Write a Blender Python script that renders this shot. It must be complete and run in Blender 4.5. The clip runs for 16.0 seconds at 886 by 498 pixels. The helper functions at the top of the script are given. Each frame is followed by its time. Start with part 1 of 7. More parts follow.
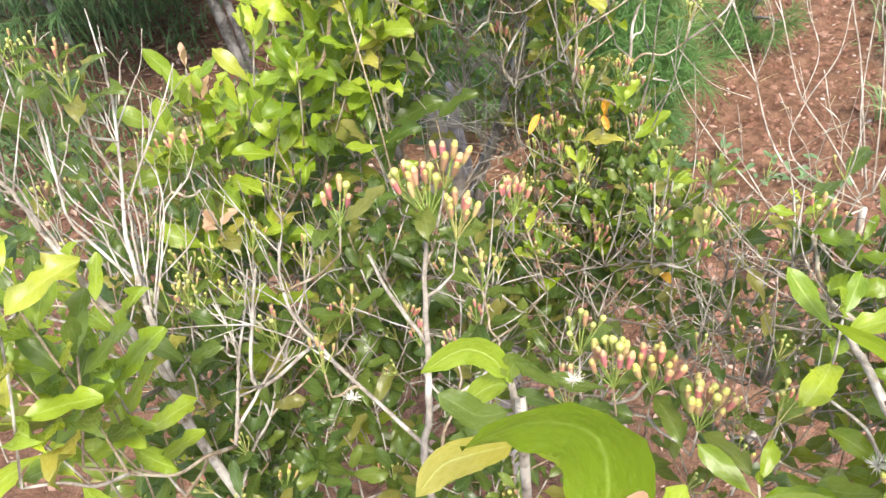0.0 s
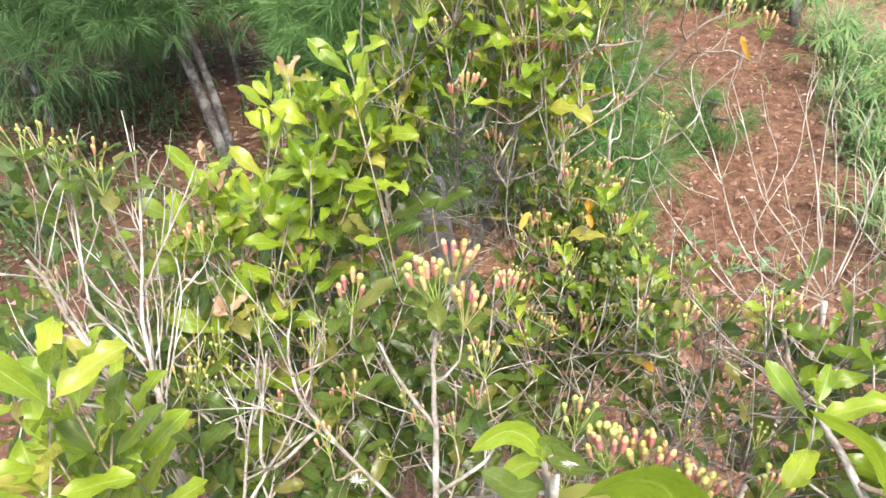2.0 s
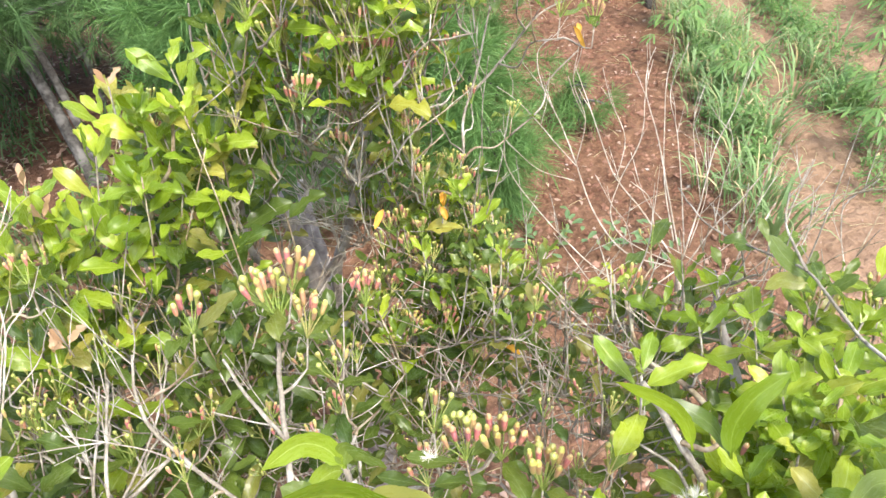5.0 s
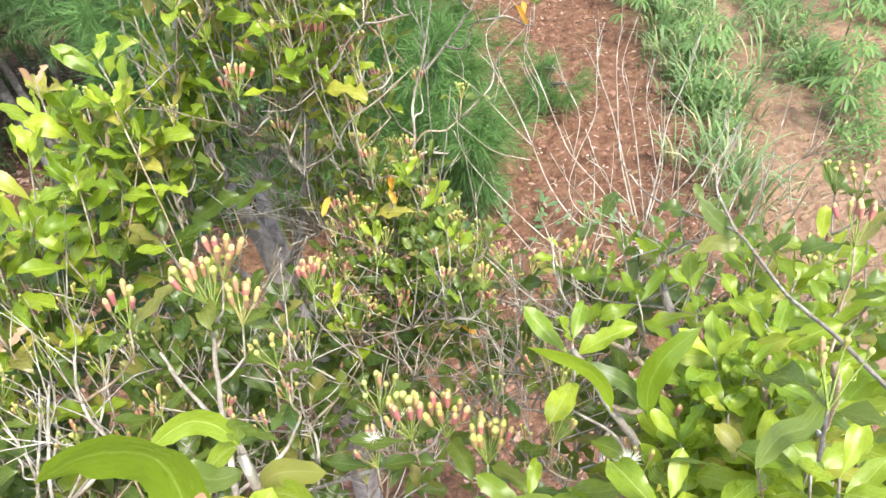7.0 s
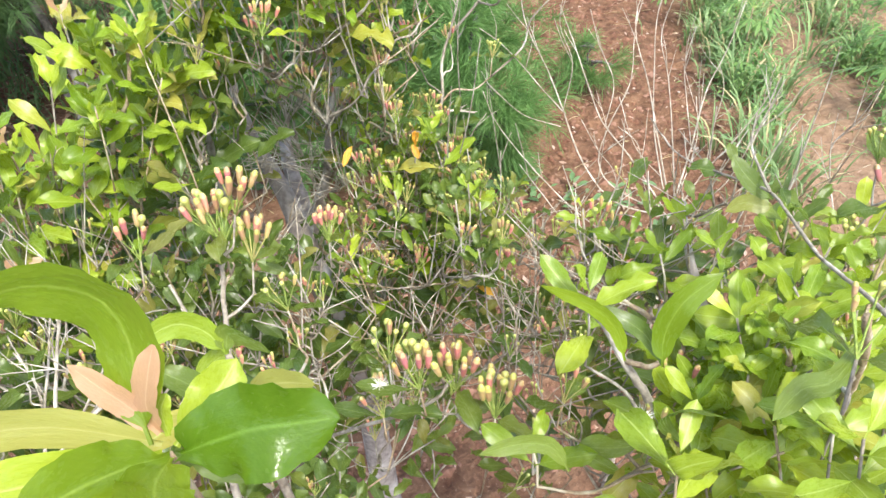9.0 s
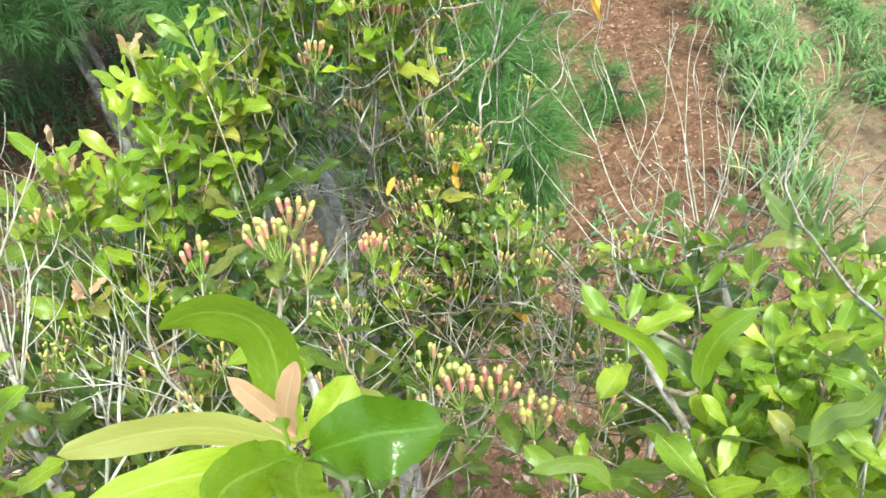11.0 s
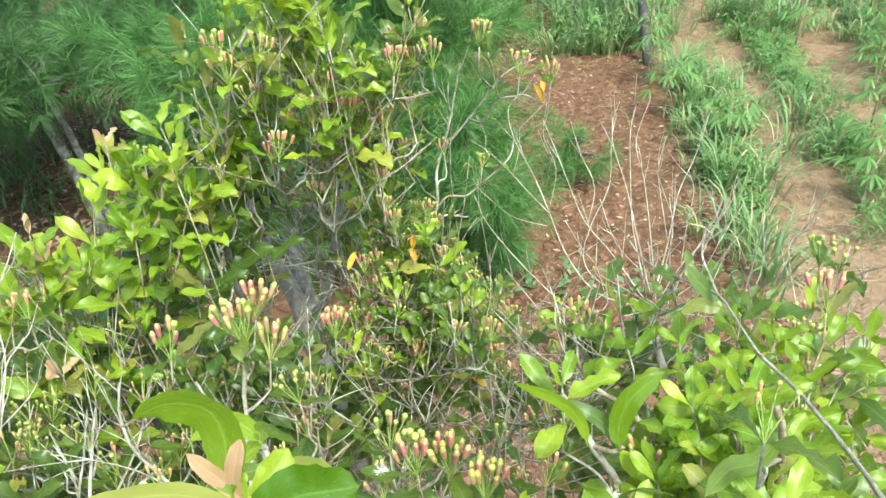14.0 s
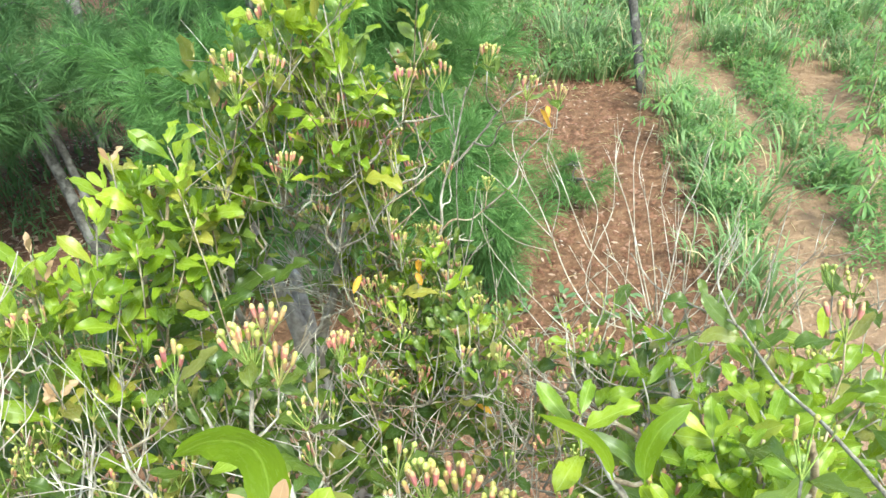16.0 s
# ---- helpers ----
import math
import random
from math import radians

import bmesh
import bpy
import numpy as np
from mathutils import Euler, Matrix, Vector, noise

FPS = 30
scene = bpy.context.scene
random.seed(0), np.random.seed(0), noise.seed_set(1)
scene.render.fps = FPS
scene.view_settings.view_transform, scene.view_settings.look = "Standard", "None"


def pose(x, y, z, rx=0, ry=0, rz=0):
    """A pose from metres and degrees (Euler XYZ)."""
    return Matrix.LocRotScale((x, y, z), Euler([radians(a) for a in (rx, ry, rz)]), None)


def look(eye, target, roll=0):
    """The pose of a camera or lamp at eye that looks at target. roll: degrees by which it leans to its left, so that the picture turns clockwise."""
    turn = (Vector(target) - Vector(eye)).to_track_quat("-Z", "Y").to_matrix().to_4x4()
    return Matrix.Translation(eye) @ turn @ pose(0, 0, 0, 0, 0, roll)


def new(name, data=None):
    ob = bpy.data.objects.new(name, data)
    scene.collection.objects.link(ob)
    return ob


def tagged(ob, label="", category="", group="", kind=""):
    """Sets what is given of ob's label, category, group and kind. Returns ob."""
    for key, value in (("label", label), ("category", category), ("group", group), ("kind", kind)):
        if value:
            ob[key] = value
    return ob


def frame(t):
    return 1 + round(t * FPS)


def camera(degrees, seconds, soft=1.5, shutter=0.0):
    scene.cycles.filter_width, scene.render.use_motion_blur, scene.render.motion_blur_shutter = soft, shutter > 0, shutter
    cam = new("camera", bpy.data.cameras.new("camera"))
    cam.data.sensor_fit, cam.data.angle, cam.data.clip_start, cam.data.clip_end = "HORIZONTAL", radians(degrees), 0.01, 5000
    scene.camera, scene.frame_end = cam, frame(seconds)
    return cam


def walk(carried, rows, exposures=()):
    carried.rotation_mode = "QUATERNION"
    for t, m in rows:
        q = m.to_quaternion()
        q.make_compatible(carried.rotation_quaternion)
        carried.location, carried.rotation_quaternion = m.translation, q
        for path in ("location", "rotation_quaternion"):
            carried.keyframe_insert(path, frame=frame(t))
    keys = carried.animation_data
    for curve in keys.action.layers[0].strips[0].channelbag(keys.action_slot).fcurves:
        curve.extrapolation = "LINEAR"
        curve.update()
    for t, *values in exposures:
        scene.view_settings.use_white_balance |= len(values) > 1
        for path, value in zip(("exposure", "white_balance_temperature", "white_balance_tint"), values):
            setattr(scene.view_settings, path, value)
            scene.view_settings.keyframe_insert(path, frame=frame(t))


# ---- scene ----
cam = camera(64.94, 16.0, soft=1.5)
PATH = [
    (0.0, pose(-0.1568, 0.1710, 3.3678, 43.985, 5.216, 8.294)),
    (0.5, pose(-0.1720, 0.1907, 3.3701, 45.150, 3.989, 8.277)),
    (1.0, pose(-0.1772, 0.1736, 3.3907, 47.157, 3.399, 7.893)),
    (1.5, pose(-0.1902, 0.1355, 3.4182, 48.785, 2.389, 7.539)),
    (2.0, pose(-0.2050, 0.1101, 3.4403, 50.715, 2.714, 6.962)),
    (2.5, pose(-0.1982, 0.1164, 3.4274, 50.709, 3.131, 7.395)),
    (3.0, pose(-0.1639, 0.0930, 3.4441, 50.561, 3.609, 5.944)),
    (3.5, pose(-0.1502, 0.0877, 3.4625, 51.484, 2.213, 1.879)),
    (4.0, pose(-0.1396, 0.1292, 3.4408, 50.793, 0.815, -1.603)),
    (6.5, pose(-0.0482, 0.1097, 3.4418, 49.484, 2.681, -3.820)),
    (7.0, pose(-0.0264, 0.1054, 3.4219, 49.108, 3.300, -5.507)),
    (7.5, pose(-0.0071, 0.0830, 3.4172, 48.416, 2.637, -5.005)),
    (8.0, pose(0.0126, 0.1061, 3.3541, 46.876, 3.519, -4.137)),
    (8.5, pose(0.0209, 0.1009, 3.3450, 48.266, 3.807, -3.223)),
    (9.0, pose(-0.0126, 0.0936, 3.3602, 47.718, 2.570, -1.812)),
    (11.5, pose(-0.0445, 0.0471, 3.4078, 50.066, 3.443, 0.792)),
    (12.0, pose(-0.0403, 0.0409, 3.4114, 49.991, 3.581, 1.220)),
    (12.5, pose(-0.0274, 0.0403, 3.4161, 50.108, 4.152, -0.075)),
    (13.0, pose(-0.0365, 0.0391, 3.4101, 51.029, 1.658, -0.190)),
    (13.5, pose(-0.0142, 0.0307, 3.4221, 53.163, 0.735, -3.658)),
    (14.0, pose(0.0013, -0.0094, 3.4879, 54.541, 3.025, -2.195)),
    (14.5, pose(0.0166, 0.0092, 3.4730, 55.436, 3.547, -1.962)),
    (15.0, pose(-0.0334, 0.0339, 3.4498, 55.976, 2.615, 0.199)),
    (15.5, pose(-0.0408, 0.0147, 3.4887, 55.575, 3.081, -0.317)),
    (16.0, pose(-0.0379, 0.0103, 3.4815, 56.396, 2.016, -2.459)),
]
walk(cam, PATH, ((0.0, 1.60, 6550, 9), (4.0, 1.68, 6500, 8), (6.3, 1.69, 6450, 6), (9.2, 1.66, 6400, 4), (11.3, 1.60, 6250, -15), (14.0, 1.60, 6250, -16), (16.0, 1.68, 6250, -12)))

world = bpy.data.worlds.new("sky")
scene.world = world
world.use_nodes = True
wn = world.node_tree.nodes
sky = wn.new("ShaderNodeTexSky")
sky.sky_type, sky.sun_disc = "NISHITA", False
SUN_EL, SUN_AZ = radians(62), radians(150)
sky.sun_elevation, sky.sun_rotation = SUN_EL, SUN_AZ
sky.air_density, sky.dust_density, sky.ozone_density = 1.0, 4.0, 0.6
world.node_tree.links.new(sky.outputs[0], wn["Background"].inputs[0])
wn["Background"].inputs[1].default_value = 0.15
sun = new("sun", bpy.data.lights.new("sun", "SUN"))
sun.data.energy, sun.data.angle, sun.data.color = 1.65, radians(11), (1.0, 0.96, 0.90)
sun.matrix_world = look((4 * math.sin(SUN_AZ), 4 * math.cos(SUN_AZ), 4 * math.tan(SUN_EL)), (0, 0, 0))


# ---- materials ----
def material(name, rough=0.6, spec=0.4):
    m = bpy.data.materials.new(name)
    m.use_nodes = True
    n = m.node_tree.nodes
    b = n["Principled BSDF"]
    b.inputs["Roughness"].default_value = rough
    b.inputs["Specular IOR Level"].default_value = spec
    return m, n, m.node_tree.links, b


def ramp(n, links, source, stops):
    r = n.new("ShaderNodeValToRGB")
    e = r.color_ramp.elements
    while len(e) < len(stops):
        e.new(0.5)
    for k, (p, c) in enumerate(stops):
        e[k].position, e[k].color = p, (*c, 1)
    links.new(source, r.inputs[0])
    return r.outputs[0]


def noise_tex(n, links, scale, detail=4.0, space="Object", rough=0.6):
    co = n.new("ShaderNodeTexCoord")
    t = n.new("ShaderNodeTexNoise")
    t.inputs["Scale"].default_value, t.inputs["Detail"].default_value, t.inputs["Roughness"].default_value = scale, detail, rough
    links.new(co.outputs[space], t.inputs["Vector"])
    return t.outputs["Fac"]


def mix(n, links, fac, a, b, kind="MIX"):
    x = n.new("ShaderNodeMix")
    x.data_type, x.blend_type = "RGBA", kind
    for sock, v in ((x.inputs["Factor"], fac), (x.inputs["A"], a), (x.inputs["B"], b)):
        if isinstance(v, (int, float)):
            sock.default_value = v
        elif isinstance(v, tuple):
            sock.default_value = (*v, 1)
        else:
            links.new(v, sock)
    return x.outputs["Result"]


def bump(n, links, b, height, strength, distance):
    u = n.new("ShaderNodeBump")
    u.inputs["Strength"].default_value, u.inputs["Distance"].default_value = strength, distance
    links.new(height, u.inputs["Height"])
    links.new(u.outputs[0], b.inputs["Normal"])


def scalar(n, links, op, a, b=0.0, clamp=False):
    x = n.new("ShaderNodeMath")
    x.operation, x.use_clamp = op, clamp
    for k, v in enumerate((a, b)):
        if isinstance(v, (int, float)):
            x.inputs[k].default_value = v
        else:
            links.new(v, x.inputs[k])
    return x.outputs[0]


def leaf_material(name, dark, light, rib, rough=0.33, thin=0.35, island=False, glow=(0.45, 0.6, 0.08), spots=0.0, bronze=0.0):
    """A leaf: leaf-to-leaf colour, a paler midrib and side veins, light through the blade."""
    m, n, links, b = material(name, rough, 0.48)
    if island:
        pick = n.new("ShaderNodeNewGeometry").outputs["Random Per Island"]
    else:
        pick = n.new("ShaderNodeObjectInfo").outputs["Random"]
    tone = ramp(n, links, pick, [(0.0, dark), (0.55, tuple((p + q) / 2 for p, q in zip(dark, light))), (1.0, light)])
    if bronze:
        few = ramp(n, links, pick, [(0.74, (0, 0, 0)), (0.77, (1, 1, 1)), (0.87, (1, 1, 1)), (0.90, (0, 0, 0))])
        tone = mix(n, links, scalar(n, links, "MULTIPLY", few, bronze), tone, (0.40, 0.24, 0.09))
    blot = noise_tex(n, links, 14, 3, "UV")
    tone = mix(n, links, scalar(n, links, "MULTIPLY", blot, 0.5), tone, tuple(c * 0.62 for c in dark))
    uv = n.new("ShaderNodeTexCoord").outputs["UV"]
    sep = n.new("ShaderNodeSeparateXYZ")
    links.new(uv, sep.inputs[0])
    side = scalar(n, links, "ABSOLUTE", scalar(n, links, "SUBTRACT", sep.outputs[0], 0.5))
    line = scalar(n, links, "SUBTRACT", 1.0, scalar(n, links, "MULTIPLY", side, 28.0), True)
    slant = scalar(n, links, "SUBTRACT", scalar(n, links, "MULTIPLY", sep.outputs[1], 44.0), scalar(n, links, "MULTIPLY", side, 26.0))
    vein = scalar(n, links, "POWER", scalar(n, links, "ABSOLUTE", scalar(n, links, "SINE", slant)), 6.0)
    fleck = ramp(n, links, noise_tex(n, links, 46, 2, "UV"), [(0.42, (0, 0, 0)), (0.62, (1, 1, 1))])
    tone = mix(n, links, scalar(n, links, "MULTIPLY", fleck, 0.05), tone, tuple(min(1.0, c * 1.35 + 0.03) for c in light))
    tone = mix(n, links, scalar(n, links, "MULTIPLY", vein, 0.045), tone, rib)
    tone = mix(n, links, scalar(n, links, "MULTIPLY", line, 0.55), tone, rib)
    if spots:
        s = ramp(n, links, noise_tex(n, links, 7, 2, "UV"), [(0.66, (0, 0, 0)), (0.72, (1, 1, 1))])
        tone = mix(n, links, scalar(n, links, "MULTIPLY", s, spots), tone, (0.16, 0.10, 0.03))
    links.new(tone, b.inputs["Base Color"])
    puff = scalar(n, links, "SUBTRACT", noise_tex(n, links, 11, 3, "UV"), scalar(n, links, "MULTIPLY", vein, 0.04))
    bump(n, links, b, puff, 0.16, 0.006)
    worn = ramp(n, links, noise_tex(n, links, 8, 3, "UV"), [(0.35, (rough - 0.10,) * 3), (0.70, (rough + 0.12,) * 3)])
    links.new(worn, b.inputs["Roughness"])
    tr = n.new("ShaderNodeBsdfTranslucent")
    links.new(mix(n, links, 0.6, tone, glow, "MIX"), tr.inputs[0])
    blend = n.new("ShaderNodeMixShader")
    blend.inputs[0].default_value = thin
    links.new(b.outputs[0], blend.inputs[1])
    links.new(tr.outputs[0], blend.inputs[2])
    links.new(blend.outputs[0], n["Material Output"].inputs["Surface"])
    return m


LEAF = {}
for isl in (False, True):
    tag = " joined" if isl else ""
    LEAF["mature", isl] = leaf_material("clove leaf" + tag, (0.062, 0.108, 0.020), (0.205, 0.268, 0.046), (0.30, 0.40, 0.13), 0.25, 0.44, isl, (0.30, 0.44, 0.08), 0.5, 0.45)
    # darker copy of the clove leaf, with the inner crown's shade in its colour
    LEAF["dark", isl] = leaf_material("shade-darkened clove leaf" + tag, (0.05, 0.092, 0.022), (0.13, 0.195, 0.040), (0.20, 0.28, 0.11), 0.25, 0.36, isl, (0.20, 0.33, 0.06), 0.4)
    LEAF["young", isl] = leaf_material("young clove leaf" + tag, (0.15, 0.25, 0.015), (0.41, 0.49, 0.036), (0.52, 0.60, 0.22), 0.30, 0.36, isl, (0.56, 0.68, 0.12), 0.0, 0.6)
    LEAF["pink", isl] = leaf_material("flushing pink clove leaf" + tag, (0.46, 0.27, 0.16), (0.62, 0.45, 0.29), (0.64, 0.48, 0.32), 0.42, 0.40, isl, (0.80, 0.45, 0.2))
    LEAF["fresh", isl] = leaf_material("fresh green clove leaf" + tag, (0.105, 0.185, 0.010), (0.24, 0.335, 0.020), (0.33, 0.44, 0.09), 0.25, 0.44, isl, (0.48, 0.60, 0.045), 0.0)
    LEAF["deep", isl] = leaf_material("deep green clove leaf" + tag, (0.052, 0.118, 0.006), (0.105, 0.19, 0.010), (0.20, 0.34, 0.06), 0.22, 0.40, isl, (0.24, 0.44, 0.02), 0.0)
    LEAF["flush", isl] = leaf_material("pale flushing clove leaf" + tag, (0.24, 0.28, 0.05), (0.38, 0.36, 0.10), (0.48, 0.47, 0.2), 0.36, 0.42, isl, (0.8, 0.7, 0.2))
    LEAF["yellow", isl] = leaf_material("yellowed clove leaf" + tag, (0.66, 0.30, 0.02), (0.76, 0.42, 0.04), (0.8, 0.55, 0.2), 0.45, 0.4, isl, (0.9, 0.5, 0.05), 0.9)


def bark_material(name, a, b_, pale, scale=60, rough=0.85, spec=0.25):
    m, n, links, b = material(name, rough, spec)
    f = noise_tex(n, links, scale, 6)
    g = noise_tex(n, links, scale * 0.17, 3)
    tone = ramp(n, links, f, [(0.3, a), (0.7, b_)])
    tone = mix(n, links, ramp(n, links, g, [(0.5, (0, 0, 0)), (0.62, (1, 1, 1))]), tone, pale)
    links.new(tone, b.inputs["Base Color"])
    bump(n, links, b, f, 0.6, 0.01)
    return m


BARK = bark_material("grey clove bark", (0.17, 0.145, 0.135), (0.36, 0.325, 0.31), (0.44, 0.41, 0.40), 45)
TWIG = bark_material("brown twig bark", (0.17, 0.12, 0.075), (0.34, 0.27, 0.18), (0.42, 0.37, 0.28), 120)
DEAD = bark_material("bleached dead twig bark", (0.25, 0.21, 0.17), (0.46, 0.41, 0.35), (0.58, 0.54, 0.48), 90)
STICK = bark_material("pale grey twig bark", (0.15, 0.126, 0.098), (0.32, 0.287, 0.238), (0.45, 0.418, 0.36), 90)
BRANCH = bark_material("weathered shrub bark", (0.24, 0.20, 0.155), (0.45, 0.40, 0.335), (0.55, 0.51, 0.45), 90)
PINEBARK = bark_material("pine bark", (0.03, 0.027, 0.025), (0.10, 0.092, 0.085), (0.17, 0.16, 0.15), 34, 0.95)
STALK = bark_material("green flower stalk", (0.16, 0.24, 0.05), (0.34, 0.42, 0.10), (0.42, 0.38, 0.14), 150, 0.5)


def bud_material(name, low, mid, head):
    m, n, links, b = material(name, 0.38, 0.45)
    co = n.new("ShaderNodeTexCoord")
    sep = n.new("ShaderNodeSeparateXYZ")
    links.new(co.outputs["UV"], sep.inputs[0])
    tone = ramp(n, links, sep.outputs[1], [(0.0, low), (0.4, mid), (0.66, mid), (0.82, head)])
    pick = n.new("ShaderNodeObjectInfo").outputs["Random"]
    hsv = n.new("ShaderNodeHueSaturation")
    links.new(tone, hsv.inputs["Color"])
    links.new(scalar(n, links, "ADD", scalar(n, links, "MULTIPLY", pick, 0.06), 0.47), hsv.inputs["Hue"])
    links.new(scalar(n, links, "ADD", scalar(n, links, "MULTIPLY", pick, 0.4), 0.8), hsv.inputs["Value"])
    links.new(mix(n, links, scalar(n, links, "MULTIPLY", noise_tex(n, links, 300), 0.35), hsv.outputs[0], low), b.inputs["Base Color"])
    b.inputs["Subsurface Weight"].default_value = 0.15
    b.inputs["Subsurface Radius"].default_value = (0.004, 0.002, 0.001)
    b.inputs["Subsurface Scale"].default_value = 1.0
    return m


BUD = {"ripe": bud_material("ripe clove bud", (0.42, 0.22, 0.14), (0.50, 0.175, 0.165), (0.46, 0.36, 0.15)),
       "turning": bud_material("turning clove bud", (0.31, 0.25, 0.09), (0.43, 0.265, 0.155), (0.38, 0.36, 0.09)),
       "green": bud_material("green clove bud", (0.22, 0.27, 0.07), (0.33, 0.35, 0.10), (0.42, 0.43, 0.12))}


def ground_material():
    m, n, links, b = material("red soil", 0.95, 0.15)
    f = noise_tex(n, links, 9, 8)
    g = noise_tex(n, links, 1.1, 4)
    grit = noise_tex(n, links, 60, 5)
    red = ramp(n, links, f, [(0.3, (0.085, 0.041, 0.025)), (0.55, (0.182, 0.100, 0.061)), (0.75, (0.26, 0.158, 0.102))])
    dry = ramp(n, links, f, [(0.3, (0.20, 0.12, 0.075)), (0.7, (0.34, 0.225, 0.15))])
    # darker soil tone that paints in the shade beneath the pines
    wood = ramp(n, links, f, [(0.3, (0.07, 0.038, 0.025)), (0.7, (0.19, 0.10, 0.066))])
    co = n.new("ShaderNodeTexCoord").outputs["Object"]
    sep = n.new("ShaderNodeSeparateXYZ")
    links.new(co, sep.inputs[0])
    wob = scalar(n, links, "MULTIPLY", scalar(n, links, "SUBTRACT", g, 0.5), 1.6)
    east = scalar(n, links, "ADD", sep.outputs[0], wob)
    path = scalar(n, links, "SUBTRACT", east, scalar(n, links, "MULTIPLY", sep.outputs[1], 0.12), False)
    tone = mix(n, links, ramp(n, links, scalar(n, links, "MULTIPLY", scalar(n, links, "SUBTRACT", path, 1.6), 2.0, True), [(0.2, (0, 0, 0)), (0.8, (1, 1, 1))]), red, dry)
    # painted pine shade grows towards the west
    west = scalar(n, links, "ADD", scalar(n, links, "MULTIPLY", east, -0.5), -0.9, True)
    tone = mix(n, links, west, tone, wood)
    tone = mix(n, links, ramp(n, links, grit, [(0.62, (0, 0, 0)), (0.7, (1, 1, 1))]), tone, (0.32, 0.22, 0.165))
    links.new(tone, b.inputs["Base Color"])
    bump(n, links, b, f, 1.0, 0.12)
    return m


SOIL = ground_material()


def plain_leafy(name, a, b_, rough=0.55, thin=0.35, glow=(0.2, 0.4, 0.06)):
    m, n, links, b = material(name, rough, 0.35)
    pick = n.new("ShaderNodeNewGeometry").outputs["Random Per Island"]
    tone = ramp(n, links, pick, [(0.0, a), (1.0, b_)])
    tone = mix(n, links, scalar(n, links, "MULTIPLY", noise_tex(n, links, 2.5, 3), 0.55), tone, a)
    links.new(tone, b.inputs["Base Color"])
    tr = n.new("ShaderNodeBsdfTranslucent")
    links.new(mix(n, links, 0.5, tone, glow), tr.inputs[0])
    blend = n.new("ShaderNodeMixShader")
    blend.inputs[0].default_value = thin
    links.new(b.outputs[0], blend.inputs[1])
    links.new(tr.outputs[0], blend.inputs[2])
    links.new(blend.outputs[0], n["Material Output"].inputs["Surface"])
    return m


GRASS = plain_leafy("elephant grass", (0.115, 0.20, 0.075), (0.32, 0.435, 0.20), 0.45, 0.35, (0.33, 0.45, 0.15))
STRAW = plain_leafy("dry grass straw", (0.40, 0.33, 0.17), (0.62, 0.55, 0.34), 0.7, 0.3, (0.6, 0.5, 0.3))
NEEDLE = plain_leafy("pine needles", (0.06, 0.13, 0.042), (0.135, 0.235, 0.08), 0.65, 0.3, (0.13, 0.24, 0.07))
NEEDLE_PALE = plain_leafy("fresh pine needles", (0.085, 0.185, 0.05), (0.195, 0.335, 0.105), 0.6, 0.38, (0.18, 0.34, 0.08))
CASSAVA = plain_leafy("cassava leaf", (0.09, 0.185, 0.05), (0.24, 0.375, 0.11), 0.45, 0.35, (0.22, 0.40, 0.09))
# weed green kept dark: the pine canopy's shade is part of this colour
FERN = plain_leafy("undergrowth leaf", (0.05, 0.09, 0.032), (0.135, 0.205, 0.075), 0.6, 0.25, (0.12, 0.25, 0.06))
LITTER = plain_leafy("dry leaf litter", (0.22, 0.13, 0.09), (0.46, 0.34, 0.27), 0.8, 0.05, (0.5, 0.3, 0.2))
CLOD = bark_material("soil clod", (0.11, 0.052, 0.034), (0.205, 0.105, 0.07), (0.26, 0.15, 0.11), 30, 0.95, 0.15)
STONE = bark_material("pale stone", (0.24, 0.17, 0.14), (0.42, 0.34, 0.29), (0.46, 0.40, 0.36), 40, 0.8)
PETAL = plain_leafy("white stamens", (0.70, 0.68, 0.58), (0.80, 0.79, 0.72), 0.6, 0.3, (0.8, 0.8, 0.7))


# ---- mesh helpers ----
def mesh_of(name, verts, faces, mat, uvs=None, smooth=True):
    me = bpy.data.meshes.new(name)
    me.from_pydata([tuple(v) for v in verts], [], [tuple(f) for f in faces])
    if uvs is not None:
        layer = me.uv_layers.new(name="UVMap")
        idx = np.empty(len(me.loops), dtype=np.int32)
        me.loops.foreach_get("vertex_index", idx)
        layer.data.foreach_set("uv", np.asarray(uvs, dtype=np.float32)[idx].ravel())
    me.materials.append(mat)
    if smooth:
        me.polygons.foreach_set("use_smooth", [True] * len(me.polygons))
    return me


PLACE = {}


def thing(name, at, label, category, group="", kind=""):
    ob = new(name)
    ob.empty_display_size = 0.1
    ob.location = at
    PLACE[ob] = Matrix.Translation(at)
    return tagged(ob, label, category, group, kind)


def part(name, me, parent, m=None, label=""):
    """A mesh under a thing or a part; m is its pose in the world."""
    ob = new(name, me)
    ob.parent = parent
    PLACE[ob] = m if m is not None else Matrix.Identity(4)
    ob.matrix_basis = PLACE[parent].inverted() @ PLACE[ob]
    return tagged(ob, label) if label else ob


def curve_points(pts, per=5):
    """A smooth line through the given points."""
    p = [np.array(q, dtype=float) for q in pts]
    if len(p) == 2:
        return [p[0] + (p[1] - p[0]) * k / per for k in range(per + 1)]
    p = [2 * p[0] - p[1]] + p + [2 * p[-1] - p[-2]]
    out = []
    for i in range(1, len(p) - 2):
        a, b, c, d = p[i - 1], p[i], p[i + 1], p[i + 2]
        for k in range(per):
            t = k / per
            out.append(0.5 * (2 * b + (c - a) * t + (2 * a - 5 * b + 4 * c - d) * t * t + (3 * b - a - 3 * c + d) * t ** 3))
    out.append(p[-2])
    return out


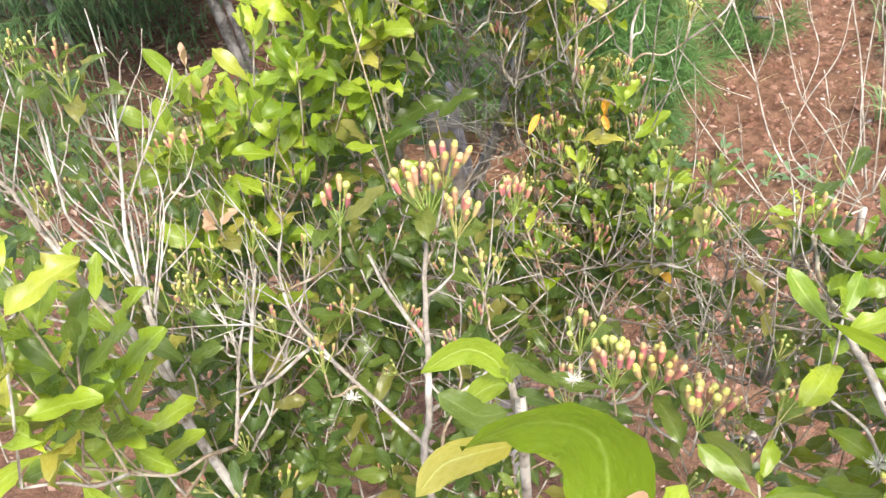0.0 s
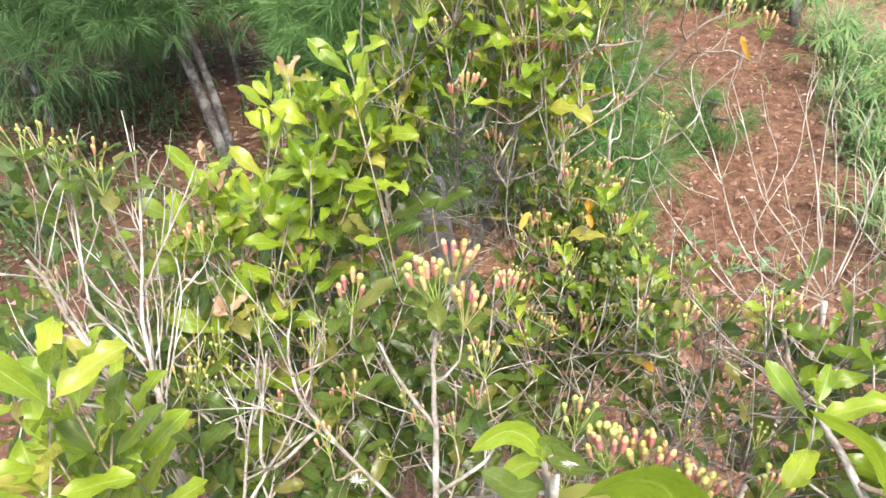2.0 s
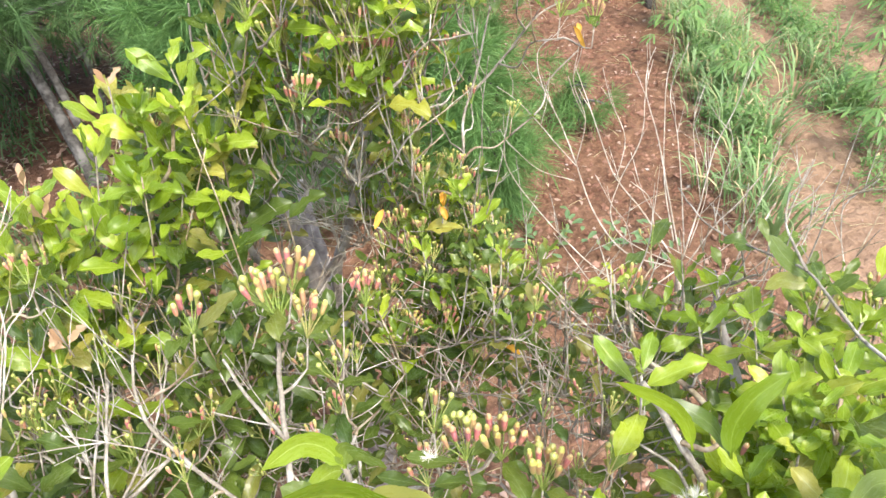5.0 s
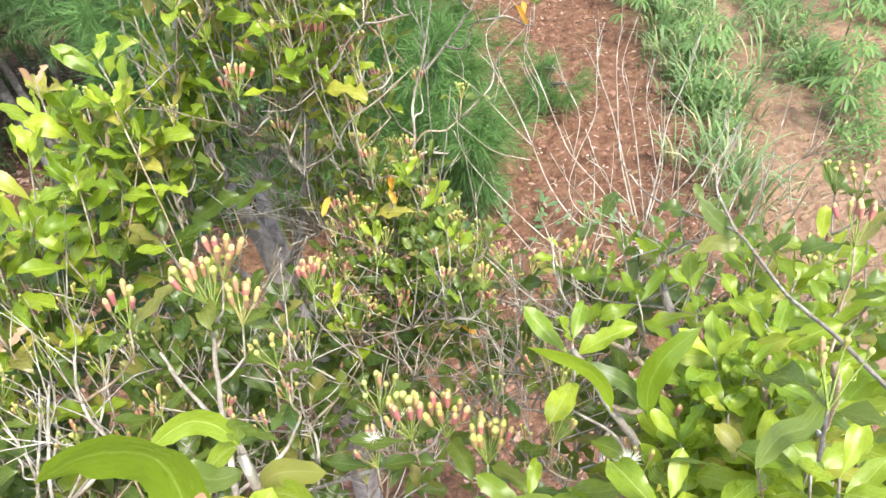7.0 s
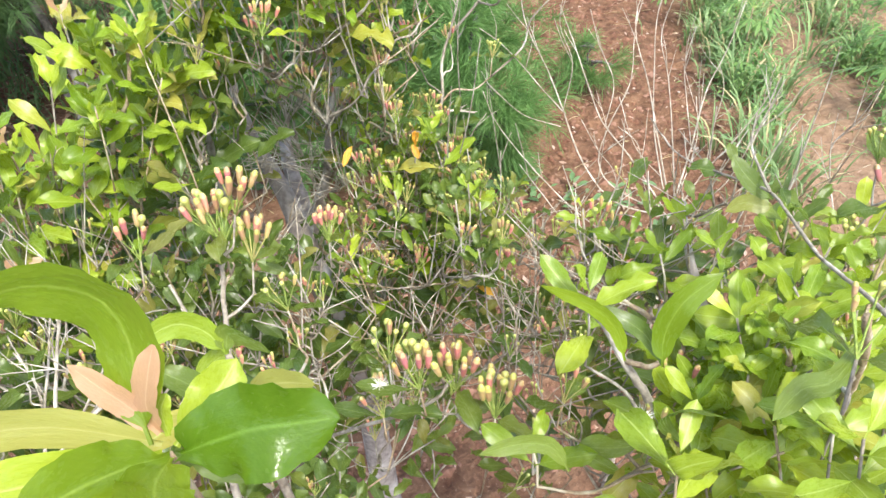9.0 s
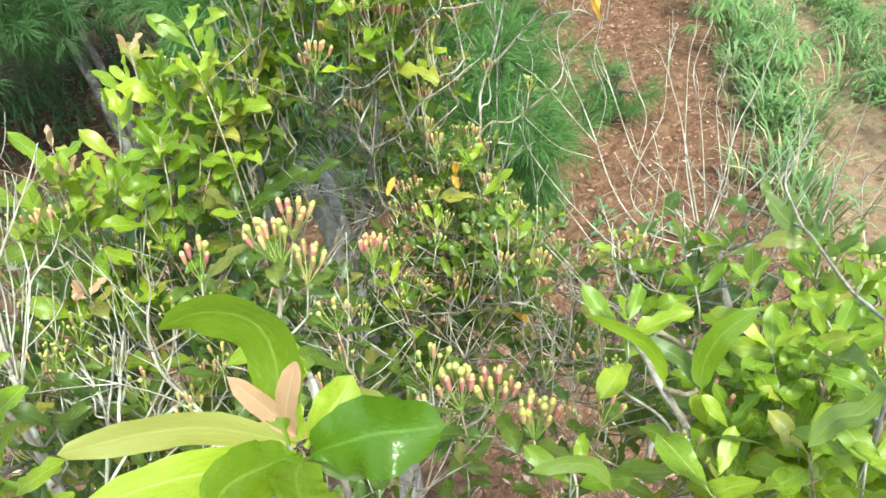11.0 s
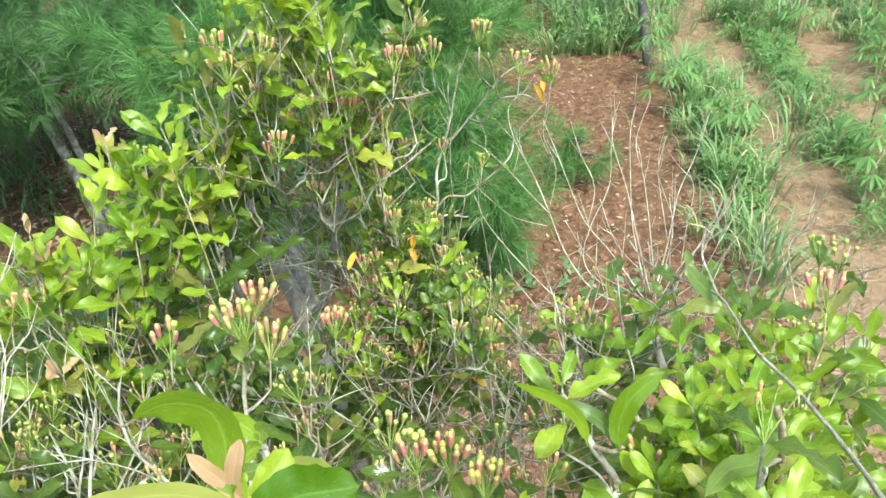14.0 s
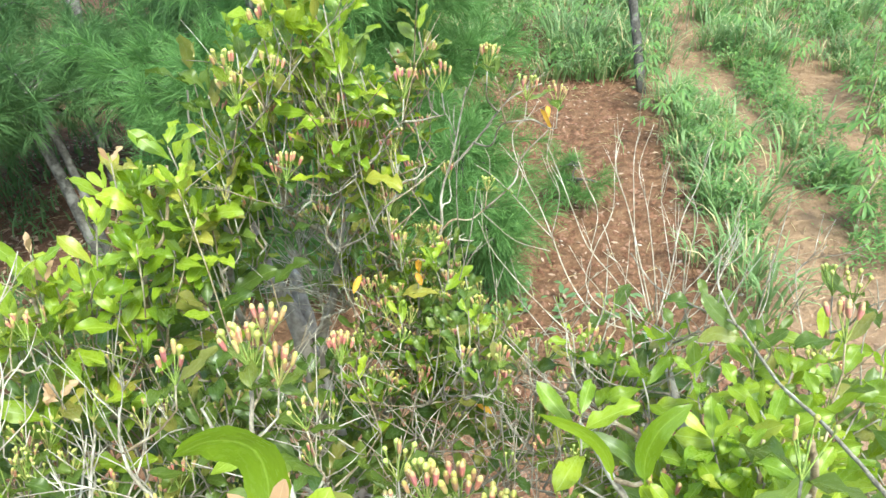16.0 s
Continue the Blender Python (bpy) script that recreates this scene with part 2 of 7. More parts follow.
def tube(line, r0, r1, sides=6, rough=0.0, r=None, closed=True):
    """Verts and faces of a tapering tube along a line."""
    line = [np.asarray(q, dtype=float) for q in line]
    n = len(line)
    verts, faces = [], []
    ref = np.array([0.31, 0.87, 0.38])
    for i, q in enumerate(line):
        d = line[min(i + 1, n - 1)] - line[max(i - 1, 0)]
        d = d / (np.linalg.norm(d) + 1e-9)
        u = ref - d * ref.dot(d)
        u /= np.linalg.norm(u) + 1e-9
        ref = u
        v = np.cross(d, u)
        rad = r0 + (r1 - r0) * i / (n - 1)
        for s in range(sides):
            a = 2 * math.pi * s / sides
            k = rad * (1 + (r.uniform(-rough, rough) if r else 0))
            verts.append(q + (u * math.cos(a) + v * math.sin(a)) * k)
    for i in range(n - 1):
        for s in range(sides):
            t = (s + 1) % sides
            faces.append((i * sides + s, i * sides + t, (i + 1) * sides + t, (i + 1) * sides + s))
    if closed:
        faces.append(tuple(range((n - 1) * sides, n * sides)))
        faces.append(tuple(reversed(range(sides))))
    return verts, faces


def gather(pieces):
    """Joins (verts, faces) pairs."""
    verts, faces = [], []
    for v, f in pieces:
        k = len(verts)
        verts += v
        faces += [tuple(i + k for i in q) for q in f]
    return verts, faces


def blade(length, width, fold, droop, wave, twist, seg=8, half=2, tip=1.0, stem=0.13, skew=0.0):
    """A leaf along +Y with its face to +Z: a folded, drooping, pointed blade on a short stalk. Verts, faces, UVs."""
    verts, faces, uvs = [], [], []
    rows = [-stem] + [k / seg for k in range(seg + 1)]
    cols = 2 * half + 1
    y = z = 0.0
    prev = -stem
    for s in rows:
        ang = -droop * max(s, 0) ** 1.2
        step = (s - prev) * length
        y += math.cos(ang) * step
        z += math.sin(ang) * step
        prev = s
        if s <= 0:
            w = 0.035 * width
        else:
            w = width * 0.5 * 1.48 * (s ** 0.70) * ((1 - s) ** (0.46 * tip)) * (1 - 0.3 * s ** 8) * (1 + 0.045 * math.cos(s * 25.1)) + 0.002 * (1 - s)
        tw = twist * max(s, 0)
        for c in range(cols):
            e = (c - half) / half
            x = e * w
            up = abs(e) * w * fold + wave * width * (math.sin(s * 9 + (2.1 if e > 0 else 0)) + 0.6 * math.sin(s * 23 + (1.0 if e > 0 else 3.1))) * abs(e) ** 2 * (1 if s > 0 else 0)
            xx = x * math.cos(tw) - up * math.sin(tw)
            uu = x * math.sin(tw) + up * math.cos(tw)
            verts.append((xx + skew * length * max(s, 0) ** 2, y - math.sin(ang) * uu, z + math.cos(ang) * uu))
            uvs.append((0.5 + 0.5 * e, max(s, 0)))
    for i in range(len(rows) - 1):
        if i == 0:
            for c in (half - 1, half):
                faces.append((c, c + 1, cols + c + 1, cols + c))
            continue
        for c in range(cols - 1):
            k = i * cols + c
            faces.append((k, k + 1, k + cols + 1, k + cols))
    return verts, faces, uvs


# blades of one metre's length, scaled on the plant: (width, fold, droop, wave, twist, skew)
SHAPES = [blade(1, 0.56, 0.18, 0.35, 0.11, 0.1, skew=0.05, tip=0.8), blade(1, 0.54, 0.30, 0.75, 0.16, -0.25, skew=-0.06), blade(1, 0.50, 0.16, 0.05, 0.09, 0.2, tip=0.85),
          blade(1, 0.58, 0.22, 0.95, 0.17, 0.15, skew=0.08, tip=0.8), blade(1, 0.52, 0.42, 0.55, 0.16, -0.2, skew=-0.03), blade(1, 0.46, 0.24, -0.3, 0.08, 0.35, tip=0.95)]
LEAFMESH = {}
for kind in ("mature", "dark", "young", "pink", "yellow", "flush", "fresh"):
    for k, (v, f, u) in enumerate(SHAPES):
        LEAFMESH[kind, k] = mesh_of("leaf", v, f, LEAF[kind, False], u)


def bud_mesh(mat, prof):
    """A clove bud one unit long, upright: a tube, four small sepals, a round head."""
    verts, faces, uvs = [], [], []
    for h, r in prof:
        for s in range(7):
            a = 2 * math.pi * s / 7
            q = r * (1.0 + (0.12 * math.cos(4 * a) if 0.72 < h < 0.78 else 0.0))
            verts.append((q * math.cos(a), q * math.sin(a), h))
            uvs.append((s / 7, h))
    for i in range(len(prof) - 1):
        for s in range(7):
            t = (s + 1) % 7
            faces.append((i * 7 + s, i * 7 + t, i * 7 + 7 + t, i * 7 + 7 + s))
    faces.append(tuple(range(7 * len(prof) - 7, 7 * len(prof))))
    return mesh_of("bud", verts, faces, mat, uvs)


LONG = [(0, 0.095), (0.10, 0.13), (0.45, 0.165), (0.70, 0.178), (0.75, 0.195), (0.80, 0.145), (0.88, 0.150), (0.96, 0.10), (1.0, 0.02)]
ROUND = [(0, 0.06), (0.25, 0.09), (0.52, 0.15), (0.62, 0.20), (0.74, 0.235), (0.86, 0.21), (0.95, 0.13), (1.0, 0.03)]
BUDMESH = {k: bud_mesh(m, ROUND if k == "green" else LONG) for k, m in BUD.items()}


def turn_to(d, spin=0.0):
    """A turn that carries +Z to d."""
    return Vector(d).to_track_quat("Z", "Y").to_matrix().to_4x4() @ Matrix.Rotation(spin, 4, "Z")


def leaf_pose(at, d, up, size):
    """The pose of a leaf that grows from at along d with its face towards up."""
    y = Vector(d).normalized()
    x = y.cross(Vector(up))
    if x.length < 1e-3:
        x = y.cross(Vector((0.3, 1, 0.2)))
    x.normalize()
    z = x.cross(y)
    m = Matrix((x, y, z)).transposed().to_4x4()
    m.translation = Vector(at)
    return m @ Matrix.Diagonal((size, size, size, 1))


def grown_leaf(pts, width, up, kind, fold=0.15, wave=0.04, seg=16, half=4):
    """A large leaf whose midrib follows the given points, with its face towards up."""
    line = curve_points(pts, 8)
    n = len(line)
    line = [line[round(i * (n - 1) / seg)] for i in range(seg + 1)]
    verts, uvs, faces = [], [], []
    up = np.array(up, dtype=float)
    cols = 2 * half + 1
    for i, q in enumerate(line):
        s = i / seg
        d = line[min(i + 1, seg)] - line[max(i - 1, 0)]
        d /= np.linalg.norm(d)
        x = np.cross(d, up)
        x /= np.linalg.norm(x)
        z = np.cross(x, d)
        up = z * 0.85 + up * 0.15
        t = max(0.0, (s - 0.08) / 0.92)
        w = 0.0015 if t <= 0 else width * 0.5 * 1.5 * t ** 0.6 * (1 - t) ** 0.55 * (1 + 0.03 * math.cos(t * 38)) + 0.0015 * (1 - t)
        for c in range(cols):
            e = (c - half) / half
            lift = abs(e) * w * fold + wave * width * (math.sin(s * 11 + (1.7 if e > 0 else 0)) + 0.5 * math.sin(s * 31 + (0.6 if e > 0 else 2.5))) * e * e
            verts.append(q + x * e * w + z * lift)
            uvs.append((0.5 + 0.5 * e, t))
    for i in range(seg):
        for c in range(cols - 1):
            k = i * cols + c
            faces.append((k, k + 1, k + cols + 1, k + cols))
    return mesh_of("leaf", verts, faces, LEAF[kind, False], uvs)


class Plant:
    """A clove tree or shrub: limbs first, then shoots that grow from the nearest wood, then buds."""

    def __init__(self, name, at, label, category, group=""):
        self.ob = thing(name, at, label, category, group)
        self.wood, self.leaves, self.r = [], [], random.Random(sum(ord(c) for c in label))
        self.pos, self.gape, self.grown = [], 1.0, 1.14

    def limb(self, *pts, r0=0.01, r1=0.004, mat=None, name="limb", sides=7, add=True, rough=0.08):
        line = curve_points(pts, 5)
        for q in line[1:-1]:
            q += np.array([self.r.gauss(0, 1) for _ in range(3)]) * min(r0, 0.006) * 0.12
        v, f = tube(line, r0, r1, sides, rough, self.r)
        part(name, mesh_of(name, v, f, mat or TWIG), self.ob)
        if add:
            self.wood += [(q, r0 + (r1 - r0) * i / len(line)) for i, q in enumerate(line)]
        return line

    def places(self):
        while len(self.pos) < len(self.wood):
            self.pos.append(tuple(self.wood[len(self.pos)][0]))
        return np.array(self.pos)

    def join(self, at, d, mat=None, thick=0.003, tail=()):
        """A twig from the nearest wood to at, which it reaches along d."""
        at, d = np.array(at), np.array(d)
        pos = self.places()
        flat = np.linalg.norm(pos[:, :2] - at[:2], axis=1)
        best = self.wood[int(np.argmin(np.linalg.norm(pos - at, axis=1) + 1.6 * np.maximum(0.0, pos[:, 2] - at[2] + 0.02 + 0.55 * flat)))]
        p = best[0]
        gap = np.linalg.norm(p - at)
        side = np.array([self.r.uniform(-1, 1) for _ in range(3)]) * gap * 0.08
        knee = np.array([self.r.gauss(0, 1) for _ in range(3)]) * min(gap, 0.3) * 0.035
        line = curve_points([p, p * 0.68 + at * 0.32 + side * 0.7 + knee, p * 0.32 + at * 0.68 - d * gap * 0.04 + side * 0.5 - knee, at], 4)
        v, f = tube(line + list(tail), min(best[1], thick + gap * 0.004), thick * 0.55, 5)
        part("twig", mesh_of("twig", v, f, mat or self.r.choice((TWIG, STICK, STICK))), self.ob)
        self.wood += [(q, thick) for q in line[1:]]

    def leaf(self, at, d, up, size, kind, shape=None):
        k = self.r.randrange(len(SHAPES)) if shape is None else shape
        self.leaves.append((kind, k, leaf_pose(at, d, up, size)))

    def shoot(self, x, y, z, size=0.085, pairs=3, kind="mature", lean=(0, 0), tip="", gap=0.035, spin=None, stem=None):
        """A leafy shoot whose growing point is at x, y, z."""
        r = self.r
        d = Vector((lean[0] + r.uniform(-0.25, 0.25), lean[1] + r.uniform(0.0, 0.45), 1)).normalized()
        a0 = r.uniform(0, 6.28) if spin is None else spin
        top = Vector((x, y, z))
        side = d.orthogonal().normalized()
        pairs += kind == "young"
        for k in range(pairs):
            at = top - d * gap * k * (0.7 + 0.3 * k)
            open_ = min(1.4, (0.48 + 0.27 * k) * self.gape) + r.uniform(-0.15, 0.15)
            grown = size * (0.75 if tip == "pink" and k == 0 else self.grown) * (0.72 + 0.28 * min(k, 1) + r.uniform(-0.14, 0.1))
            for h in (0, math.pi):
                if k == pairs - 1 and r.random() < 0.25:
                    continue
                q = Matrix.Rotation(a0 + k * 1.57 + h + r.uniform(-0.25, 0.25), 3, d) @ side
                w = d * math.cos(open_) + q * math.sin(open_)
                self.leaf(at, w, d * 0.7 - q * 0.2 + Vector((r.uniform(-0.3, 0.3), r.uniform(-0.9, 0.0), 0.7)), grown, tip if tip and k == 0 else kind)
        foot = top - d * gap * pairs * (0.7 + 0.3 * pairs)
        self.join(foot, d, stem, tail=[np.array(foot.lerp(top, 0.5)) + 0.003, np.array(top)])

    def cluster(self, x, y, z, n=10, ripe="turning", size=0.021, lean=(0, 0), spread=0.75, leaves=2, kind="mature", leaf=0.07, reach=0.05):
        """A flat-topped cluster of clove buds at the end of a twig."""
        r = self.r
        d = Vector((lean[0] + r.uniform(-0.2, 0.2), lean[1] + r.uniform(0.1, 0.55), 1)).normalized()
        top = Vector((x, y, z))
        foot = top - d * reach
        side = d.orthogonal().normalized()
        pieces, buds = [], []
        for k in range(n):
            a = k * 2.4 + r.uniform(-0.3, 0.3)
            s = spread * math.sqrt((k + 0.5) / n)
            q = Matrix.Rotation(a, 3, d) @ side
            at = foot + d * (reach * (1.0 - 0.35 * s * s) + r.uniform(-0.006, 0.006)) + q * s * reach * 0.7
            w = (d + q * s * 0.5 + Vector((r.uniform(-0.15, 0.15), r.uniform(-0.15, 0.15), 0.3))).normalized()
            mid = foot.lerp(at, 0.5) + d * reach * 0.03
            pieces.append(tube([np.array(foot), np.array(mid), np.array(at)], 0.0013, 0.0010, 4, closed=False))
            buds.append((at, w))
        v, f = gather(pieces)
        head = part("flower_stalk", mesh_of("flower_stalk", v, f, STALK), self.ob)
        for at, w in buds:
            kinds = {"ripe": ("ripe", "ripe", "ripe", "turning"), "turning": ("turning", "turning", "ripe", "green"), "green": ("green", "green", "green", "turning")}[ripe]
            s = size * (r.uniform(0.98, 1.28) if ripe != "green" else r.uniform(0.75, 1.0))
            m = Matrix.Translation(at) @ turn_to(w, r.uniform(0, 6)) @ Matrix.Diagonal((s, s, s, 1))
            part("bud", BUDMESH[r.choice(kinds)], head, m)
        a0 = r.uniform(0, 6.28)
        for k in range(leaves):
            q = Matrix.Rotation(a0 + k * math.pi + r.uniform(-0.4, 0.4), 3, d) @ side
            self.leaf(foot - d * 0.01 * (k // 2), d * 0.35 + q, d + Vector((0, 0, 0.5)), leaf * r.uniform(0.85, 1.15), kind)
        low = foot - d * 0.05
        self.join(low, d, tail=[np.array(foot)])

    def finish(self, most=300):
        """Leaves as parts of their own; what lies past that number in one mesh."""
        for kind, k, m in self.leaves[:most]:
            part("leaf", LEAFMESH[kind, k], self.ob, m)
        rest = self.leaves[most:]
        for kind in sorted({q[0] for q in rest}):
            verts, faces, uvs = [], [], []
            for kd, k, m in rest:
                if kd != kind:
                    continue
                v, f, u = SHAPES[k]
                base = len(verts)
                verts += [m @ Vector(p) for p in v]
                faces += [tuple(i + base for i in q) for q in f]
                uvs += u
            tagged(part("foliage", mesh_of("foliage", verts, faces, LEAF[kind, True], uvs), self.ob), kind="stuff")


# ---- the ground ----
def height(x, y):
    """The lie of the land: nearly level, cloddy where it has been dug."""
    h = 0.05 * math.sin(x * 0.9 + 1) * math.cos(y * 0.7)
    if abs(x) < 14 and -6 < y < 22:
        h += 0.05 * noise.noise((x * 1.3, y * 1.3, 0.2))
        dug = max(0.0, min(1.0, 2.6 - abs(x - 1.0))) * max(0.0, min(1.0, 4.0 - abs(y - 6.0)))
        h += (0.035 * dug + 0.008) * noise.noise((x * 7, y * 7, 3.1)) + 0.022 * dug * noise.noise((x * 19, y * 19, 7.0))
    return h


def grid_axis(lo, hi, near_lo, near_hi, step):
    pts = list(np.arange(near_lo, near_hi + step / 2, step))
    a, s = near_lo, step
    while a > lo:
        s *= 1.5
        a -= s
        pts.insert(0, a)
    a, s = near_hi, step
    while a < hi:
        s *= 1.5
        a += s
        pts.append(a)
    return pts


def ground_sheet():
    xs = grid_axis(-400, 400, -7.0, 8.0, 0.06)
    ys = grid_axis(-400, 400, 0.5, 15.0, 0.06)
    verts = [(x, y, height(x, y)) for y in ys for x in xs]
    n = len(xs)
    faces = [(j * n + i, j * n + i + 1, (j + 1) * n + i + 1, (j + 1) * n + i) for j in range(len(ys) - 1) for i in range(n - 1)]
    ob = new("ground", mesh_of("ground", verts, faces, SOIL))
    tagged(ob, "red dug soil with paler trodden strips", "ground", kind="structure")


ground_sheet()


def stuff(name, pieces, mat, label, category):
    v, f = gather(pieces)
    return tagged(new(name, mesh_of(name, v, f, mat, smooth=False)), label, category, kind="stuff")


def lump(x, y, z, s, r):
    """A small uneven clod."""
    base = [(1, 0, 0), (-1, 0, 0), (0, 1, 0), (0, -1, 0), (0, 0, 0.8), (0, 0, -0.5)]
    k = r.uniform(0, 6)
    c, q = math.cos(k), math.sin(k)
    v = []
    for a, b, d in base:
        e = s * r.uniform(0.6, 1.3)
        v.append((x + (a * c - b * q) * e, y + (a * q + b * c) * e, z + d * e * 0.8))
    return v, [(0, 2, 4), (2, 1, 4), (1, 3, 4), (3, 0, 4), (2, 0, 5), (1, 2, 5), (3, 1, 5), (0, 3, 5)]


def chip(x, y, z, s, r):
    """A dry curled leaf lying on the soil."""
    a, b = r.uniform(0, 6.28), r.uniform(0.3, 0.5)
    u, v = (math.cos(a) * s, math.sin(a) * s), (-math.sin(a) * s * b, math.cos(a) * s * b)
    lift = s * r.uniform(0.1, 0.5)
    pts = [(x - u[0], y - u[1], z + 0.004), (x + v[0], y + v[1], z + lift), (x + u[0], y + u[1], z + 0.006), (x - v[0], y - v[1], z + lift * 0.4), (x, y, z + 0.004)]
    return pts, [(0, 4, 1), (1, 4, 2), (2, 4, 3), (3, 4, 0)]


def scatter():
    r = random.Random(4)
    clods, chips, stones, straws = [], [], [], []
    for _ in range(7000):
        x, y = r.uniform(-0.8, 2.5), r.uniform(2.0, 9.4)
        clods.append(lump(x, y, height(x, y), r.uniform(0.008, 0.034) * (1.6 if r.random() < 0.08 else 1), r))
    for _ in range(3000):
        x, y = r.uniform(-5.0, 3.0), r.uniform(1.0, 9.5)
        chips.append(chip(x, y, height(x, y), r.uniform(0.012, 0.045), r))
    for _ in range(900):
        x, y = r.uniform(2.6, 6.8), r.uniform(3.5, 12.0)
        chips.append(chip(x, y, height(x, y), r.uniform(0.01, 0.03), r))
    for _ in range(600):
        x, y = r.gauss(-3.2, 1.4), r.gauss(6.2, 1.2)
        chips.append(chip(x, y, height(x, y), r.uniform(0.02, 0.06), r))
    for _ in range(60):
        x, y = r.uniform(0.2, 2.4), r.uniform(4.0, 9.3)
        stones.append(lump(x, y, height(x, y) + 0.008, r.uniform(0.012, 0.026), r))
    for _ in range(1000):
        x, y = r.uniform(-6.0, 5.5), r.uniform(2.0, 10.0)
        a, s = r.uniform(0, 6.28), r.uniform(0.05, 0.22)
        z = height(x, y) + 0.012
        straws.append(tube([(x, y, z), (x + math.cos(a) * s * 0.5, y + math.sin(a) * s * 0.5, z + 0.012), (x + math.cos(a) * s, y + math.sin(a) * s, z + 0.004)], 0.003, 0.0015, 3, closed=False))
    stuff("soil_clods", clods, CLOD, "crumbled red clods on dug soil", "soil")
    stuff("leaf_litter", chips, LITTER, "dry curled fallen leaves on red soil", "litter")
    stuff("stones", stones, STONE, "small pale stones on red soil", "stone")
    stuff("straws", straws, STRAW, "broken dry stalks strewn on the soil", "litter")


scatter()


# ---- grass rows ----
def grass_blade(x, y, z, h, w, a, bend, r):
    """An arching blade of grass with a folded middle."""
    seg = 5
    c, s = math.cos(a), math.sin(a)
    verts, faces = [], []
    px, pz, ang = 0.0, 0.0, r.uniform(0.05, 0.3)
    for k in range(seg + 1):
        t = k / seg
        ww = w * (1 - t ** 2.2) * (0.6 + 0.8 * t * (1 - t)) + 0.0008
        verts += [(x + c * px - s * ww, y + s * px + c * ww, z + pz), (x + c * px + s * ww, y + s * px - c * ww, z + pz)]
        px += math.sin(ang) * h / seg
        pz += math.cos(ang) * h / seg
        ang += bend / seg * (0.4 + 1.4 * t)
    for k in range(seg):
        faces.append((2 * k, 2 * k + 1, 2 * k + 3, 2 * k + 2))
    return verts, faces


def tussock(x, y, r, n, h, wide, out, dry=None):
    z = height(x, y)
    for _ in range(n):
        a = r.uniform(0, 6.28)
        q = abs(r.gauss(0, wide))
        hh = h * r.uniform(0.5, 1.15)
        b = grass_blade(x + math.cos(a) * q, y + math.sin(a) * q, z + r.uniform(0, 0.25) * h * 0.5, hh, r.uniform(0.008, 0.020), a + r.uniform(-0.7, 0.7), r.uniform(1.2, 3.2), r)
        (dry if dry is not None and r.random() < 0.12 else out).append(b)


def grass_row(label, ends, spacing, jitter, n, h, seed):
    r = random.Random(seed)
    out, dry = [], []
    (x0, y0), (x1, y1) = ends
    steps = int(math.hypot(x1 - x0, y1 - y0) / spacing)
    for k in range(steps + 1):
        t = k / max(steps, 1)
        if r.random() < 0.2:
            continue
        tussock(x0 + (x1 - x0) * t + r.gauss(0, jitter), y0 + (y1 - y0) * t + r.gauss(0, 0.1), r, int(n * r.uniform(0.5, 1.3)), h * r.uniform(0.45, 1.35), r.uniform(0.06, 0.2), out, dry)
    stuff("grass_row", out, GRASS, label, "grass")
    if dry:
        stuff("dry_grass", dry, STRAW, "dead straw-coloured blades among green grass", "grass")


grass_row("tall arching grass along the dug soil", ((2.52, 4.3), (3.3, 8.6)), 0.085, 0.2, 30, 0.46, 5)
grass_row("tall arching grass in a planted strip", ((3.75, 4.9), (4.95, 11.6)), 0.13, 0.13, 22, 0.34, 6)
grass_row("tall arching grass in a planted strip", ((5.2, 6.4), (6.8, 12.5)), 0.14, 0.15, 24, 0.38, 7)


def meadow():
    r = random.Random(9)
    out, dry = [], []
    for _ in range(520):
        x, y = r.uniform(-0.8, 10.5), 9.3 + 11.0 * r.random() ** 1.5
        if abs(x - 0.30 * y - 0.85) < 0.22 and y < 13 or abs(x - 0.12 * y - 0.15) < 0.3 and y < 11.5 or abs(x - 0.33 * y - 2.2) < 0.22 and y < 12:
            continue
        tussock(x, y, r, 36, 0.72 * r.uniform(0.5, 1.25), 0.18, out, dry)
    stuff("meadow", out, GRASS, "rank green grass at the field's far end", "grass")
    stuff("dry_grass", dry, STRAW, "dead straw-coloured blades among green grass", "grass")


meadow()


def leafy_clump(x, y, n, wide, tall, size, r, out):
    """A bushy weed: small broad leaves at all heights of a clump."""
    z = height(x, y)
    for _ in range(n):
        a, q = r.uniform(0, 6.28), r.gauss(0, wide)
        b = r.uniform(0, 6.28)
        h = tall * r.random() ** 0.7 * max(0.2, 1 - (q / (wide * 2.6)) ** 2)
        m = leaf_pose(Vector((x + math.cos(a) * q, y + math.sin(a) * q, z + h)), (math.cos(b), math.sin(b), r.uniform(-0.4, 0.5)), (r.gauss(0, 0.3), r.gauss(-0.2, 0.3), 1), size * r.uniform(0.6, 1.3))
        m = np.array(m)
        out.append(((SMALLVERTS @ m[:3, :3].T + m[:3, 3]).tolist(), SMALLBLADE[1]))


SMALLBLADE = blade(1, 0.42, 0.2, 0.6, 0.0, 0.0, 3, 1, stem=0.02)
SMALLVERTS = np.array(SMALLBLADE[0])


